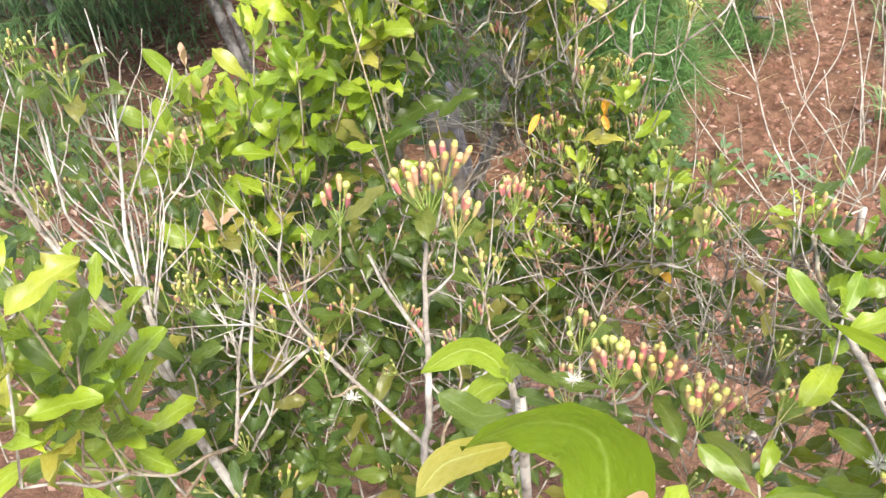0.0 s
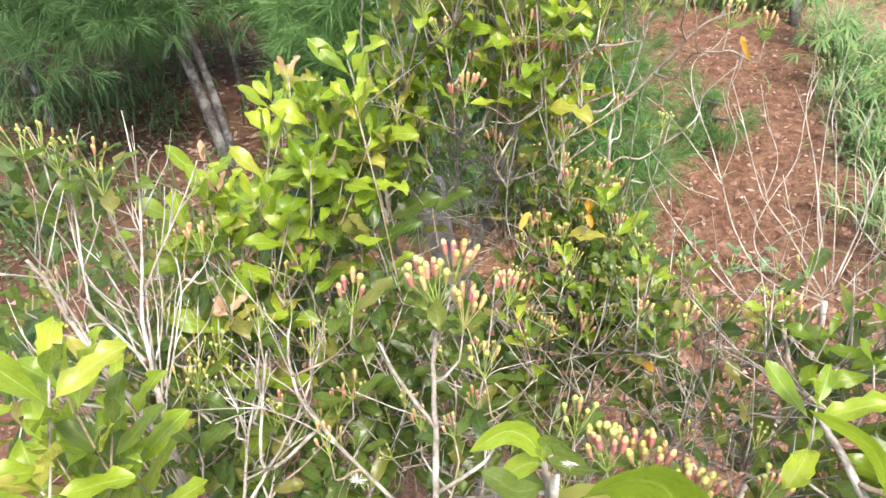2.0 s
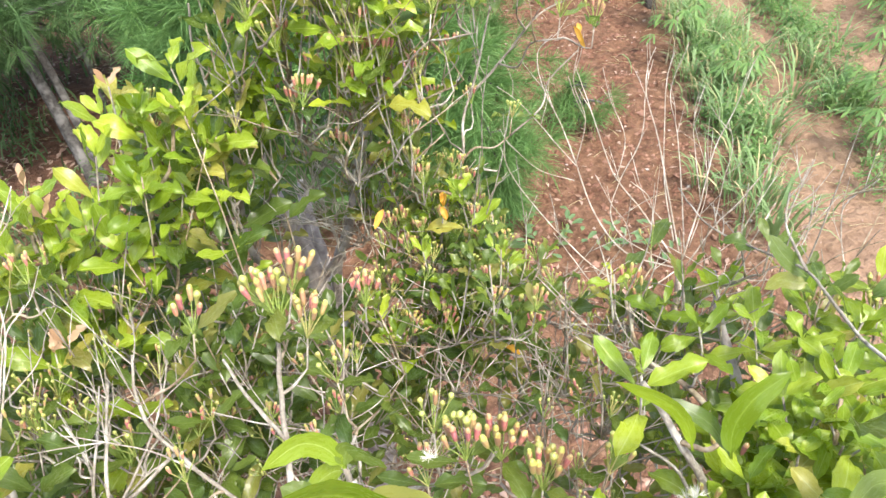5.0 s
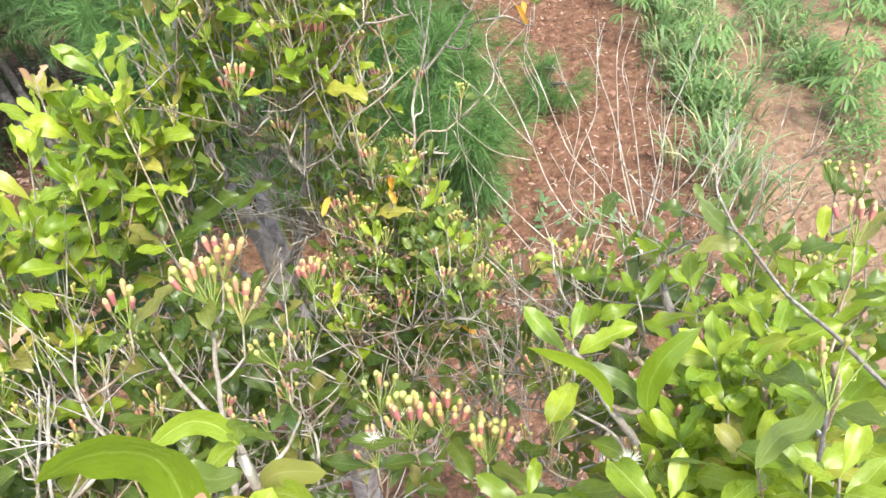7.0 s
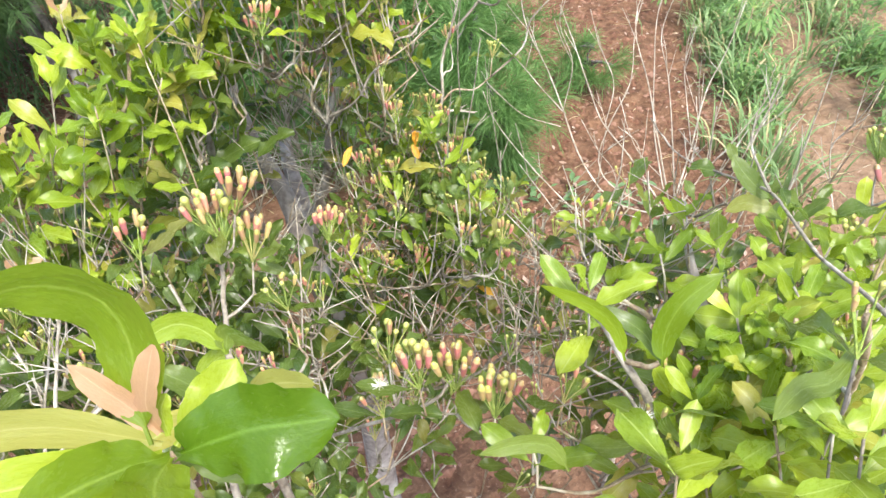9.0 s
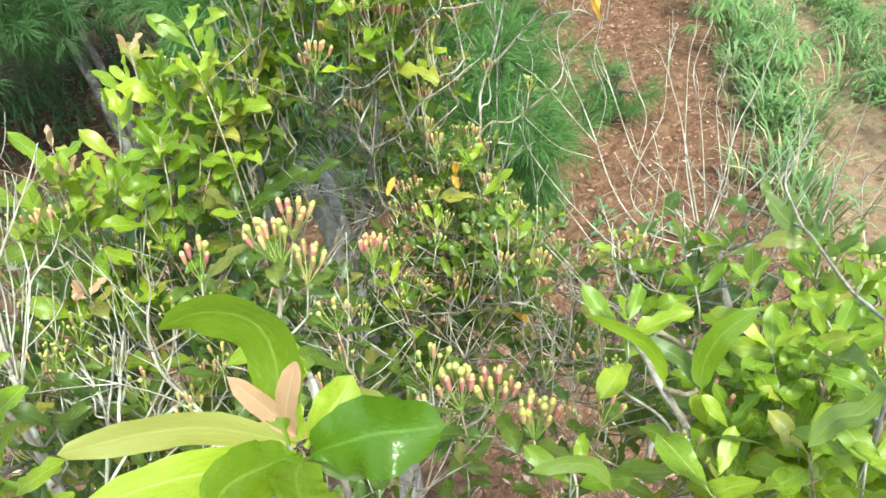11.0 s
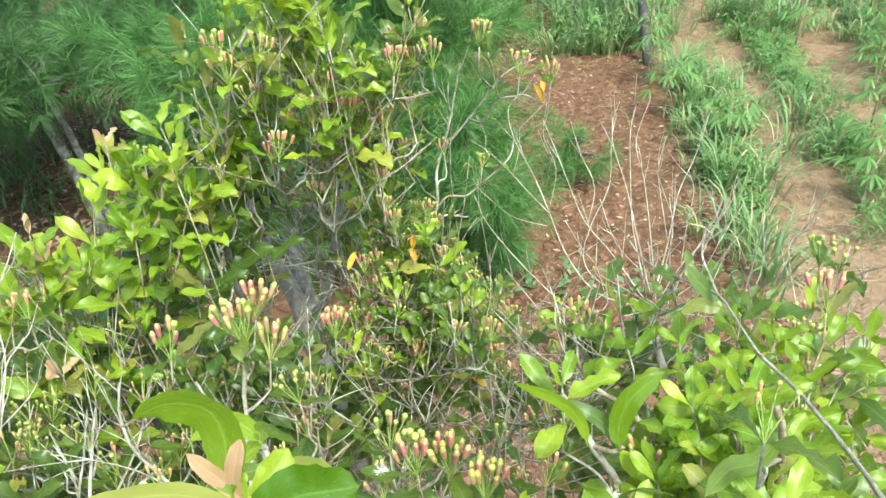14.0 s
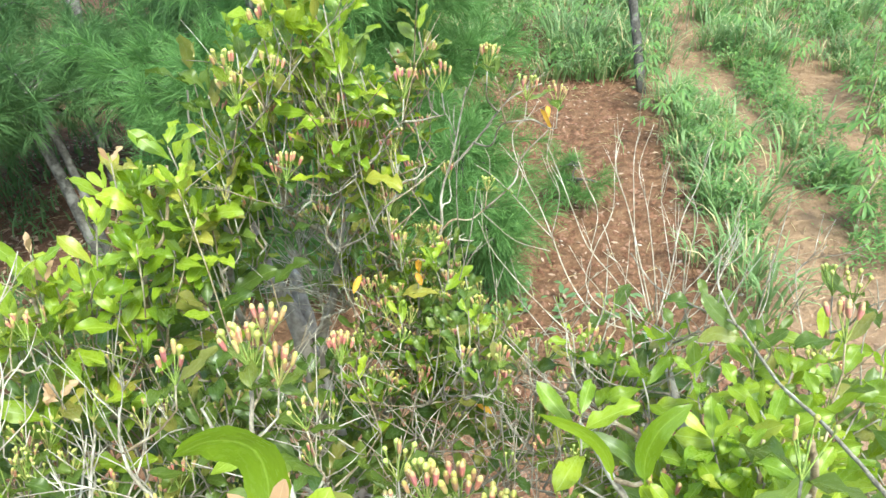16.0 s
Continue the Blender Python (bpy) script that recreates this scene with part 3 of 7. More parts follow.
def field_weeds():
    r = random.Random(77)
    rows, far = [], []
    for (x0, y0), (x1, y1), n in (((2.6, 4.6), (3.45, 8.8), 44), ((3.8, 4.6), (4.95, 11.8), 84), ((5.2, 6.0), (6.9, 12.5), 60)):
        for _ in range(n):
            t = r.random()
            leafy_clump(x0 + (x1 - x0) * t + r.gauss(0, 0.17), y0 + (y1 - y0) * t, r.randint(80, 165), r.uniform(0.09, 0.17), r.uniform(0.2, 0.5), r.uniform(0.034, 0.066), r, rows)
    for _ in range(150):
        x, y = r.uniform(-0.5, 9.5), 9.4 + 8.0 * r.random() ** 1.3
        if abs(x - 0.30 * y - 0.85) < 0.3 and y < 13 or abs(x - 0.33 * y - 2.2) < 0.3 and y < 12:
            continue
        leafy_clump(x, y, r.randint(60, 110), r.uniform(0.14, 0.3), r.uniform(0.25, 0.8), r.uniform(0.052, 0.095), r, far)
    stuff("field_weeds", rows, CASSAVA, "bushy green weeds among the grass strips", "weeds")
    stuff("field_weeds", far, CASSAVA, "bushy green weeds at the field's far end", "weeds")


field_weeds()


def undergrowth():
    r = random.Random(21)
    out, low = [], []
    for _ in range(400):
        x, y = r.uniform(-10.0, -1.2), r.uniform(5.2, 15.0)
        if -3.9 < x < -1.5 and y < 8.4 and r.random() < 0.85:
            continue
        z = height(x, y)
        for _ in range(16):
            a, s = r.uniform(0, 6.28), r.uniform(0.12, 0.3)
            p = [x + r.gauss(0, 0.14), y + r.gauss(0, 0.14), z + r.uniform(0.0, 0.35)]
            out.append(grass_blade(p[0], p[1], p[2], s, r.uniform(0.008, 0.018), a, r.uniform(1.2, 2.8), r))
    for _ in range(120):
        x, y = r.uniform(-6.8, -2.3), r.uniform(3.3, 6.9)
        if x > -3.7 and y > 4.9 + 0.25 * (x + 3.7):
            continue
        leafy_clump(x, y, r.randint(30, 70), r.uniform(0.1, 0.2), r.uniform(0.15, 0.4), r.uniform(0.04, 0.08), r, low)
        z = height(x, y)
        for _ in range(14):
            out.append(grass_blade(x + r.gauss(0, 0.14), y + r.gauss(0, 0.14), z + r.uniform(0.0, 0.2), r.uniform(0.12, 0.35), r.uniform(0.006, 0.014), r.uniform(0, 6.28), r.uniform(1.2, 2.8), r))
    stuff("undergrowth", low, FERN, "low broad-leaved weeds coloured dark for the pines' shade", "undergrowth")
    stuff("undergrowth", out, FERN, "weedy undergrowth coloured dark for the shade beneath pine trees", "undergrowth")


undergrowth()


# ---- pines ----
def needle_tuft(at, d, n, length, r, width=0.0022):
    """Long needles that spray from a twig's end."""
    d = Vector(d).normalized()
    side = d.orthogonal().normalized()
    verts, faces = [], []
    for k in range(n):
        open_ = r.uniform(0.2, 1.35)
        q = Matrix.Rotation(r.uniform(0, 6.28), 3, d) @ side
        w = (d * math.cos(open_) + q * math.sin(open_)).normalized()
        b = Vector(at) - d * r.uniform(0, 0.12)
        l = length * r.uniform(0.65, 1.1)
        tip = b + w * l + Vector((0, 0, -0.22 * l))
        mid = b + w * l * 0.55 + Vector((0, 0, -0.02 * l))
        s = w.cross(Vector((r.uniform(-1, 1), r.uniform(-1, 1), r.uniform(-1, 1)))).normalized() * width
        i = len(verts)
        verts += [tuple(b + s * 0.6), tuple(b - s * 0.6), tuple(mid + s), tuple(mid - s), tuple(tip)]
        faces += [(i, i + 1, i + 3, i + 2), (i + 2, i + 3, i + 4)]
    return verts, faces


def pine(label, base, top, r0, r1, boughs, seed, tufts=9, needle=None, length=0.23, forks=(), width=0.0023, per=50):
    """A pine: leaning trunk, boughs given as (height share, azimuth, length, droop), needles at their ends."""
    r = random.Random(seed)
    ob = thing("pine_tree", base, label, "pine tree", "pines")
    b, t = np.array(base, dtype=float), np.array(top, dtype=float)
    line = curve_points([b - [0, 0, 0.15], b * 0.66 + t * 0.34 + [0.05, 0.02, 0], b * 0.3 + t * 0.7 - [0.04, 0, 0], t], 6)
    v, f = tube(line, r0, r1, 12, 0.09, r)
    part("trunk", mesh_of("trunk", v, f, PINEBARK), ob)
    for fx, fy in forks:
        l2 = [q + np.array([fx, fy, 0]) * min(1.0, 0.5 + i / len(line)) for i, q in enumerate(line)]
        v, f = tube(l2, r0 * 0.75, r1 * 0.75, 10, 0.09, r)
        part("trunk", mesh_of("trunk", v, f, PINEBARK), ob)
    out = []
    for share, az, reach, droop in boughs:
        p = b + (t - b) * share
        d = np.array([math.sin(az), math.cos(az), 0.25])
        mid = p + d * reach * 0.55
        end = p + d * reach + np.array([0, 0, -droop])
        bl = curve_points([p, mid, end], 6)
        v, f = tube(bl, 0.018, 0.005, 6, 0.1, r)
        part("bough", mesh_of("bough", v, f, PINEBARK), ob)
        for k in range(tufts):
            u = r.uniform(0.25, 1.0) ** 0.7
            q = bl[min(len(bl) - 1, int(u * (len(bl) - 1)))]
            dd = np.array([r.gauss(0, 0.8), r.gauss(0, 0.8), r.gauss(0.15, 0.6)]) + d * 0.5
            dd /= np.linalg.norm(dd)
            e = q + dd * r.uniform(0.05, 0.42) * (0.5 + 0.5 * reach)
            out.append(tube([q, (q + e) / 2 + [0, 0, 0.02], e], 0.004, 0.003, 3, closed=False))
            out.append(needle_tuft(e, dd + np.array([0, 0, 0.3]), per, length, r, width))
    v, f = gather(out)
    tagged(part("needles", mesh_of("needles", v, f, needle or NEEDLE, smooth=False), ob), kind="stuff")


def boughs(n, lo, hi, reach, seed, droop=0.25, arc=(0, 6.28)):
    r = random.Random(seed)
    return [(r.uniform(lo, hi), r.uniform(*arc), reach * r.uniform(0.6, 1.15), droop * r.uniform(0.4, 1.6)) for _ in range(n)]


pine("old pine with two leaning grey trunks over weeds", (-2.913, 5.177, 0.000), (-4.353, 6.707, 2.596), 0.055, 0.036, boughs(34, 0.47, 0.75, 1.35, 1, 0.22), 1, 26, forks=((0.13, 0.06),))
pine("slim leaning pine with high boughs", (-5.1, 5.9, 0.0), (-6.520, 7.151, 1.930), 0.045, 0.03, boughs(30, 0.5, 0.9, 1.4, 2, 0.3), 2, 24)
pine("slim leaning pine with high boughs", (-3.41, 6.76, 0.0), (-3.862, 7.415, 1.437), 0.04, 0.025, boughs(24, 0.45, 0.85, 1.2, 41, 0.3), 41, 24)
pine("young pine with fresh green needles behind the clove tree", (-0.55, 5.3, 0.0), (-0.55, 5.6, 2.8), 0.035, 0.012, boughs(52, 0.05, 0.95, 1.05, 3, 0.2), 3, 26, NEEDLE_PALE)
pine("bushy young pine behind the clove tree", (-1.25, 4.9, 0.0), (-1.2, 5.1, 2.4), 0.035, 0.012, boughs(44, 0.06, 0.95, 0.95, 23, 0.2), 23, 24, NEEDLE_PALE)
pine("low pine seedling with fresh needles on dug soil", (0.22, 4.45, 0.0), (0.26, 4.55, 1.5), 0.02, 0.008, boughs(24, 0.06, 0.98, 0.42, 33, 0.10), 33, 10, NEEDLE_PALE, per=50)
pine("small pine seedling standing in dug red soil", (1.38, 5.95, 0.0), (1.42, 6.0, 0.42), 0.012, 0.006, boughs(9, 0.1, 0.95, 0.2, 51, 0.03), 51, 4, NEEDLE_PALE, length=0.2, per=50)
pine("bushy young pine beside dug soil", (-0.75, 7.0, 0.0), (-0.7, 7.1, 2.6), 0.04, 0.012, boughs(40, 0.06, 0.95, 1.0, 13, 0.2), 13, 24, NEEDLE_PALE)
pine("dark pine in the wood", (-1.9, 8.2, 0.0), (-2.0, 8.4, 5.0), 0.08, 0.04, boughs(40, 0.08, 0.7, 1.7, 4, 0.4), 4, 26)
pine("dark young pine in the wood", (-2.15, 7.2, 0.0), (-2.1, 7.3, 2.2), 0.035, 0.012, boughs(30, 0.25, 0.95, 0.85, 14, 0.2), 14, 22)
pine("tall pine with a bare pale trunk", (-5.697, 11.751, 0.000), (-6.259, 13.722, 4.184), 0.12, 0.09, boughs(10, 0.7, 0.95, 1.4, 5, 0.3), 5, 8)
pine("tall pine with a bare pale trunk", (-4.204, 12.024, 0.000), (-5.556, 13.339, 2.987), 0.15, 0.11, boughs(10, 0.7, 0.95, 1.4, 6, 0.3), 6, 8)
pine("tall pine with a bare pale trunk", (-3.607, 13.332, 0.000), (-4.455, 13.700, 2.386), 0.14, 0.11, boughs(10, 0.7, 0.95, 1.4, 7, 0.3), 7, 8)


# ---- slim trunk, cassava, weeds ----
def bare_trunk(label, base, top, r0, r1, seed):
    r = random.Random(seed)
    ob = thing("tree_trunk", base, label, "tree trunk")
    b, t = np.array(base, dtype=float), np.array(top, dtype=float)
    v, f = tube(curve_points([b - [0, 0, 0.1], b * 0.6 + t * 0.4 + [0.03, 0, 0], t], 8), r0, r1, 10, 0.08, r)
    part("trunk", mesh_of("trunk", v, f, PINEBARK), ob)


def cassava(x, y, h, n, seed, size=0.19):
    """A cassava plant: a knobbly cane and hand-shaped leaves on long stalks."""
    r = random.Random(seed)
    z = height(x, y)
    ob = thing("cassava_plant", (x, y, z), "green cassava plant with hand-shaped leaves beside grass", "cassava plant", "cassava plants")
    line = curve_points([(x, y, z - 0.05), (x + r.uniform(-0.05, 0.05), y, z + h * 0.5), (x + r.uniform(-0.1, 0.1), y + r.uniform(-0.1, 0.1), z + h)], 5)
    v, f = tube(line, 0.012, 0.008, 6, 0.15, r)
    part("cane", mesh_of("cane", v, f, TWIG), ob)
    for k in range(n):
        q = line[int(len(line) * r.uniform(0.45, 0.99))]
        a = k * 2.4
        e = np.array(q) + np.array([math.cos(a), math.sin(a), r.uniform(0.1, 0.9)]) * r.uniform(0.10, 0.24)
        pieces = []
        fwd = Vector((math.cos(a), math.sin(a), -0.25)).normalized()
        sv, sf = tube([q, (np.array(q) + e) / 2 + [0, 0, 0.015], e], 0.003, 0.002, 4, closed=False)
        for j in range(-2, 3):
            dd = Matrix.Rotation(j * 0.62, 3, "Z") @ fwd
            m = leaf_pose(e, dd, (0, 0, 1), size * (1 - 0.13 * abs(j)) * r.uniform(0.85, 1.1))
            bv, bf, _ = blade(1, 0.26, 0.2, 0.5, 0.02, 0.0, 5, 1, stem=0.02)
            pieces.append(([tuple(m @ Vector(p)) for p in bv], bf))
        v, f = gather(pieces)
        lf = part("leaf", mesh_of("leaf", v, f, CASSAVA), ob)
        part("leaf_stalk", mesh_of("leaf_stalk", sv, sf, STALK), lf)


for cx, cy, ch, cn, cs in ((3.75, 5.1, 0.55, 14, 1), (4.05, 5.75, 0.6, 13, 2), (4.5, 6.4, 0.7, 14, 3), (5.5, 8.1, 0.8, 14, 4), (5.0, 7.3, 0.6, 12, 5),
                           (3.0, 9.4, 0.9, 15, 6), (4.2, 11.0, 1.0, 14, 7), (6.3, 9.6, 0.9, 14, 8), (5.6, 10.4, 0.8, 12, 9), (3.6, 12.0, 1.0, 12, 10), (6.6, 12.4, 1.0, 14, 11), (2.6, 7.2, 0.6, 12, 12), (4.75, 6.0, 0.6, 14, 13), (5.9, 7.6, 0.7, 14, 14), (6.4, 8.6, 0.8, 14, 15), (2.7, 8.2, 0.7, 12, 16), (4.9, 9.0, 0.7, 12, 17), (2.4, 10.2, 0.9, 12, 18), (7.2, 10.6, 0.9, 12, 19), (5.2, 12.6, 1.0, 12, 20), (3.4, 10.4, 0.8, 13, 21), (4.6, 9.9, 0.8, 13, 22), (1.6, 10.6, 0.8, 12, 23), (6.0, 11.2, 0.9, 13, 24), (7.6, 9.4, 0.9, 13, 25), (8.4, 11.5, 1.0, 13, 26), (2.9, 6.2, 0.55, 12, 27)):
    cassava(cx, cy, ch, cn, cs)


def weed(x, y, n, s, seed):
    """A low weed with a rosette of rounded leaves."""
    r = random.Random(seed)
    z = height(x, y)
    ob = thing("weed", (x, y, z), "low grey-green broad-leaved weed on red soil", "weed", "weeds")
    for k in range(n):
        a = r.uniform(0, 6.28)
        at = Vector((x + r.gauss(0, 0.09), y + r.gauss(0, 0.09), z + r.uniform(0.02, 0.16)))
        m = leaf_pose(at, (math.cos(a), math.sin(a), r.uniform(0.0, 0.6)), (0, 0, 1), s * r.uniform(0.7, 1.2))
        part("leaf", WEEDLEAF, ob, m)
    for _ in range(5):
        v, f = tube([(x, y, z - 0.02), (x + r.gauss(0, 0.05), y + r.gauss(0, 0.05), z + 0.15)], 0.004, 0.002, 4)
        part("stalk", mesh_of("stalk", v, f, STALK), ob)


WEEDGREEN = leaf_material("weed leaf", (0.08, 0.17, 0.07), (0.17, 0.28, 0.13), (0.3, 0.4, 0.22), 0.6, 0.3)
wv, wf, wu = blade(1, 0.62, 0.2, 0.4, 0.03, 0.0, 4, 2)
WEEDLEAF = mesh_of("leaf", wv, wf, WEEDGREEN, wu)
for k, (x, y) in enumerate(((0.68, 4.45), (0.95, 4.3), (1.25, 4.15), (0.5, 4.75), (1.6, 4.1), (0.3, 4.2))):
    weed(x, y, 16, 0.085, 30 + k)


bare_trunk("slim dark tree trunk standing in grass", (2.88, 8.76, 0.0), (2.60, 10.85, 3.11), 0.065, 0.05, 3)


# ---- clove trees ----
def fill(plant, at, size, shoots, clusters, kinds, ripe=("turning", "green"), leaf=0.08, pairs=(2, 3), buds=(4, 7), bud=0.0155):
    """Shoots and bud clusters strewn through a part of a crown."""
    r = plant.r
    spots = []
    for k in range(shoots + clusters):
        while True:
            q = [r.uniform(-1, 1) for _ in range(3)]
            if sum(c * c for c in q) < 1:
                break
        p = [at[i] + q[i] * size[i] for i in range(3)]
        spots.append((p, k < shoots))
    spots.sort(key=lambda s: np.linalg.norm(plant.places() - np.array(s[0]), axis=1).min())
    for p, leafy in spots:
        lean = (r.uniform(-0.6, 0.6), r.uniform(-0.6, 0.45))
        if leafy:
            plant.shoot(*p, leaf / plant.grown * r.uniform(0.7, 1.12), r.randint(*pairs), r.choice(kinds), lean)
        else:
            plant.cluster(*p, r.randint(*buds), r.choice(ripe), bud * r.uniform(0.85, 1.15), lean, leaves=r.choice((0, 2, 2)), kind=r.choice(kinds), leaf=leaf * 0.85, reach=r.uniform(0.026, 0.042))


def bristle(plant, line, n, reach, r0, mat, lo=0.2, side=0.55):
    """Fine bare side twigs along a limb, themselves forked."""
    r = plant.r
    for _ in range(n):
        i = int(len(line) * r.uniform(lo, 0.95))
        p = np.array(line[i])
        d = np.array(line[min(i + 1, len(line) - 1)]) - np.array(line[max(i - 1, 0)])
        d = d / (np.linalg.norm(d) + 1e-9) + np.array([r.gauss(0, side), r.gauss(0, side), r.gauss(0.25, 0.25)])
        d /= np.linalg.norm(d)
        l = reach * r.uniform(0.4, 1.1)
        e = p + d * l + np.array([0, 0, 0.12 * l])
        m = p + d * l * 0.5 + np.array([r.gauss(0, 0.04), r.gauss(0, 0.04), 0]) * l
        tw = plant.limb(p, m, e, r0=r0, r1=r0 * 0.45, mat=mat, name="twig", sides=5, add=False)
        if r.random() < 0.7:
            q = tw[len(tw) // 2]
            s = np.array([r.gauss(0, 1), r.gauss(0, 1), r.gauss(0.3, 0.6)])
            e2 = q + (d + s / np.linalg.norm(s) * 0.6) * l * 0.42
            plant.limb(q, (q + e2) / 2 + [0, 0, 0.004], e2, r0=r0 * 0.6, r1=r0 * 0.35, mat=mat, name="twig", sides=4, add=False)


def tangle(plant, at, size, n, mats, reach=0.2, thick=0.0017):
    """Bare thin twigs that cross one another inside a crown."""
    r = plant.r
    pos = plant.places()
    for _ in range(n):
        p = np.array([at[i] + r.uniform(-1, 1) * size[i] for i in range(3)])
        q = plant.wood[int(np.argmin(np.linalg.norm(pos - p, axis=1)))][0]
        far = np.linalg.norm(p - q)
        if far > 0.16:
            p = q + (p - q) * 0.16 / far
        d = np.array([r.gauss(0, 0.55), r.gauss(0, 0.45), r.uniform(0.4, 1.3)])
        d /= np.linalg.norm(d)
        l = reach * r.uniform(0.5, 1.4)
        e = (p if np.linalg.norm(p - q) > 0.05 else q) + d * l
        m = (np.array(q) + e) / 2 + np.array([r.gauss(0, 0.06), r.gauss(0, 0.06), r.gauss(0.0, 0.05)]) * l
        line = plant.limb(q, m, e, r0=thick * r.uniform(0.8, 1.5), r1=thick * 0.5, mat=r.choice(mats), name="twig", sides=4, add=False)
        for _ in range(r.randint(0, 2)):
            b = line[int(len(line) * r.uniform(0.4, 0.9))]
            c = b + (d + np.array([r.gauss(0, 0.7), r.gauss(0, 0.7), r.gauss(0.2, 0.4)])) * l * 0.3
            plant.limb(b, (b + c) / 2 + [0, 0, 0.003], c, r0=thick * 0.7, r1=thick * 0.4, mat=r.choice(mats), name="twig", sides=4, add=False)


def open_flower(plant, x, y, z, s=0.02):
    """A clove flower: a puff of white stamens."""
    r = plant.r
    verts, faces = [], []
    for _ in range(60):
        d = Vector((r.gauss(0, 0.7), r.gauss(0, 0.7), r.uniform(0.1, 1.0))).normalized()
        w = d.orthogonal().normalized() * s * 0.045
        b = Vector((x, y, z))
        i = len(verts)
        verts += [tuple(b - w), tuple(b + w), tuple(b + d * s * r.uniform(0.7, 1.1))]
        faces.append((i, i + 1, i + 2))
    part("flower", mesh_of("flower", verts, faces, PETAL, smooth=False), plant.ob, label="white tuft of stamens")


tree = Plant("clove_tree", (-0.304, 1.545, 0.0), "clove tree with glossy leaves and clusters of pink and yellow buds", "clove tree", "clove trees")
tree.limb((-0.304, 1.545, 0.000), (-0.324, 1.565, 0.698), (-0.324, 1.595, 1.397), (-0.398, 1.649, 1.700), (-0.451, 1.697, 1.994), (-0.494, 1.749, 2.137), (-0.552, 1.798, 2.276), (-0.582, 1.842, 2.409), (-0.578, 1.882, 2.534), r0=0.062, r1=0.006, mat=BARK, name="trunk")
tree.limb((-0.458, 1.677, 1.939), (-0.547, 1.578, 2.170), (-0.567, 1.503, 2.316), (-0.548, 1.482, 2.523), (-0.519, 1.470, 2.662), (-0.491, 1.535, 2.816), (-0.448, 1.579, 2.943), (-0.389, 1.610, 3.023), r0=0.011, r1=0.004, mat=BARK)
tree.limb((-0.519, 1.470, 2.662), (-0.548, 1.493, 2.691), (-0.587, 1.561, 2.775), (-0.598, 1.579, 2.828), (-0.592, 1.607, 2.908), r0=0.0042, r1=0.0024, mat=STICK)
tree.limb((-0.431, 1.720, 2.020), (-0.336, 1.640, 2.230), (-0.288, 1.637, 2.456), (-0.246, 1.664, 2.564), (-0.196, 1.678, 2.701), (-0.153, 1.701, 2.788), (-0.112, 1.740, 2.879), r0=0.012, r1=0.004, mat=BARK)
tree.limb((-0.288, 1.637, 2.456), (-0.394, 1.570, 2.586), (-0.411, 1.603, 2.736), (-0.406, 1.623, 2.837), (-0.371, 1.661, 2.911), r0=0.007, r1=0.003, mat=TWIG)
tree.limb((-0.304, 1.640, 2.384), (-0.206, 1.645, 2.539), (-0.139, 1.664, 2.557), (-0.081, 1.728, 2.551), (-0.054, 1.781, 2.613), r0=0.0042, r1=0.0024, mat=STICK)
tree.limb((-0.366, 1.659, 2.177), (-0.242, 1.615, 2.350), (-0.160, 1.588, 2.390), (-0.068, 1.556, 2.423), (0.017, 1.527, 2.383), r0=0.006, r1=0.003, mat=TWIG)
bristle(tree, tree.limb((-0.359, 1.676, 2.119), (-0.390, 1.652, 2.325), (-0.408, 1.650, 2.403), (-0.365, 1.647, 2.473), r0=0.005, r1=0.002, mat=DEAD), 20, 0.2, 0.0022, DEAD)
tree.limb((-0.346, 1.589, 1.470), (-0.213, 1.410, 1.948), (-0.128, 1.336, 2.197), (-0.087, 1.424, 2.267), (-0.076, 1.580, 2.297), (-0.047, 1.675, 2.361), (-0.007, 1.735, 2.399), (-0.001, 1.804, 2.480), (0.022, 1.854, 2.539), r0=0.009, r1=0.0032, mat=STICK)
bristle(tree, tree.limb((0.021, 1.844, 2.527), (0.052, 1.896, 2.618), (0.088, 1.967, 2.746), r0=0.004, r1=0.002, mat=STICK), 4, 0.12, 0.0018, STICK)
bristle(tree, tree.limb((0.030, 1.854, 2.539), (0.121, 1.901, 2.619), (0.217, 1.946, 2.714), (0.312, 1.976, 2.743), r0=0.004, r1=0.002, mat=STICK), 4, 0.12, 0.0018, STICK)
bristle(tree, tree.limb((-0.039, 1.680, 2.366), (0.017, 1.677, 2.406), (0.077, 1.657, 2.409), r0=0.004, r1=0.002, mat=DEAD), 4, 0.08, 0.0016, DEAD)
tree.limb((-0.128, 1.336, 2.197), (-0.054, 1.335, 2.237), (0.059, 1.326, 2.266), (0.146, 1.371, 2.313), r0=0.005, r1=0.002, mat=STICK)
tree.limb((-0.213, 1.410, 1.948), (-0.228, 1.295, 2.200), (-0.285, 1.221, 2.350), (-0.247, 1.141, 2.486), r0=0.005, r1=0.003, mat=TWIG)
bristle(tree, tree.limb((-0.334, 1.595, 1.397), (-0.077, 1.207, 1.853), (0.083, 1.125, 2.055), (0.186, 1.196, 2.133), (0.208, 1.293, 2.248), r0=0.005, r1=0.0024, mat=STICK), 6, 0.2, 0.0018, STICK)
tree.limb((-0.357, 1.569, 1.368), (-0.381, 1.011, 1.950), (-0.204, 0.855, 2.220), (-0.060, 0.764, 2.413), (-0.019, 0.770, 2.465), r0=0.005, r1=0.0024, mat=STICK)
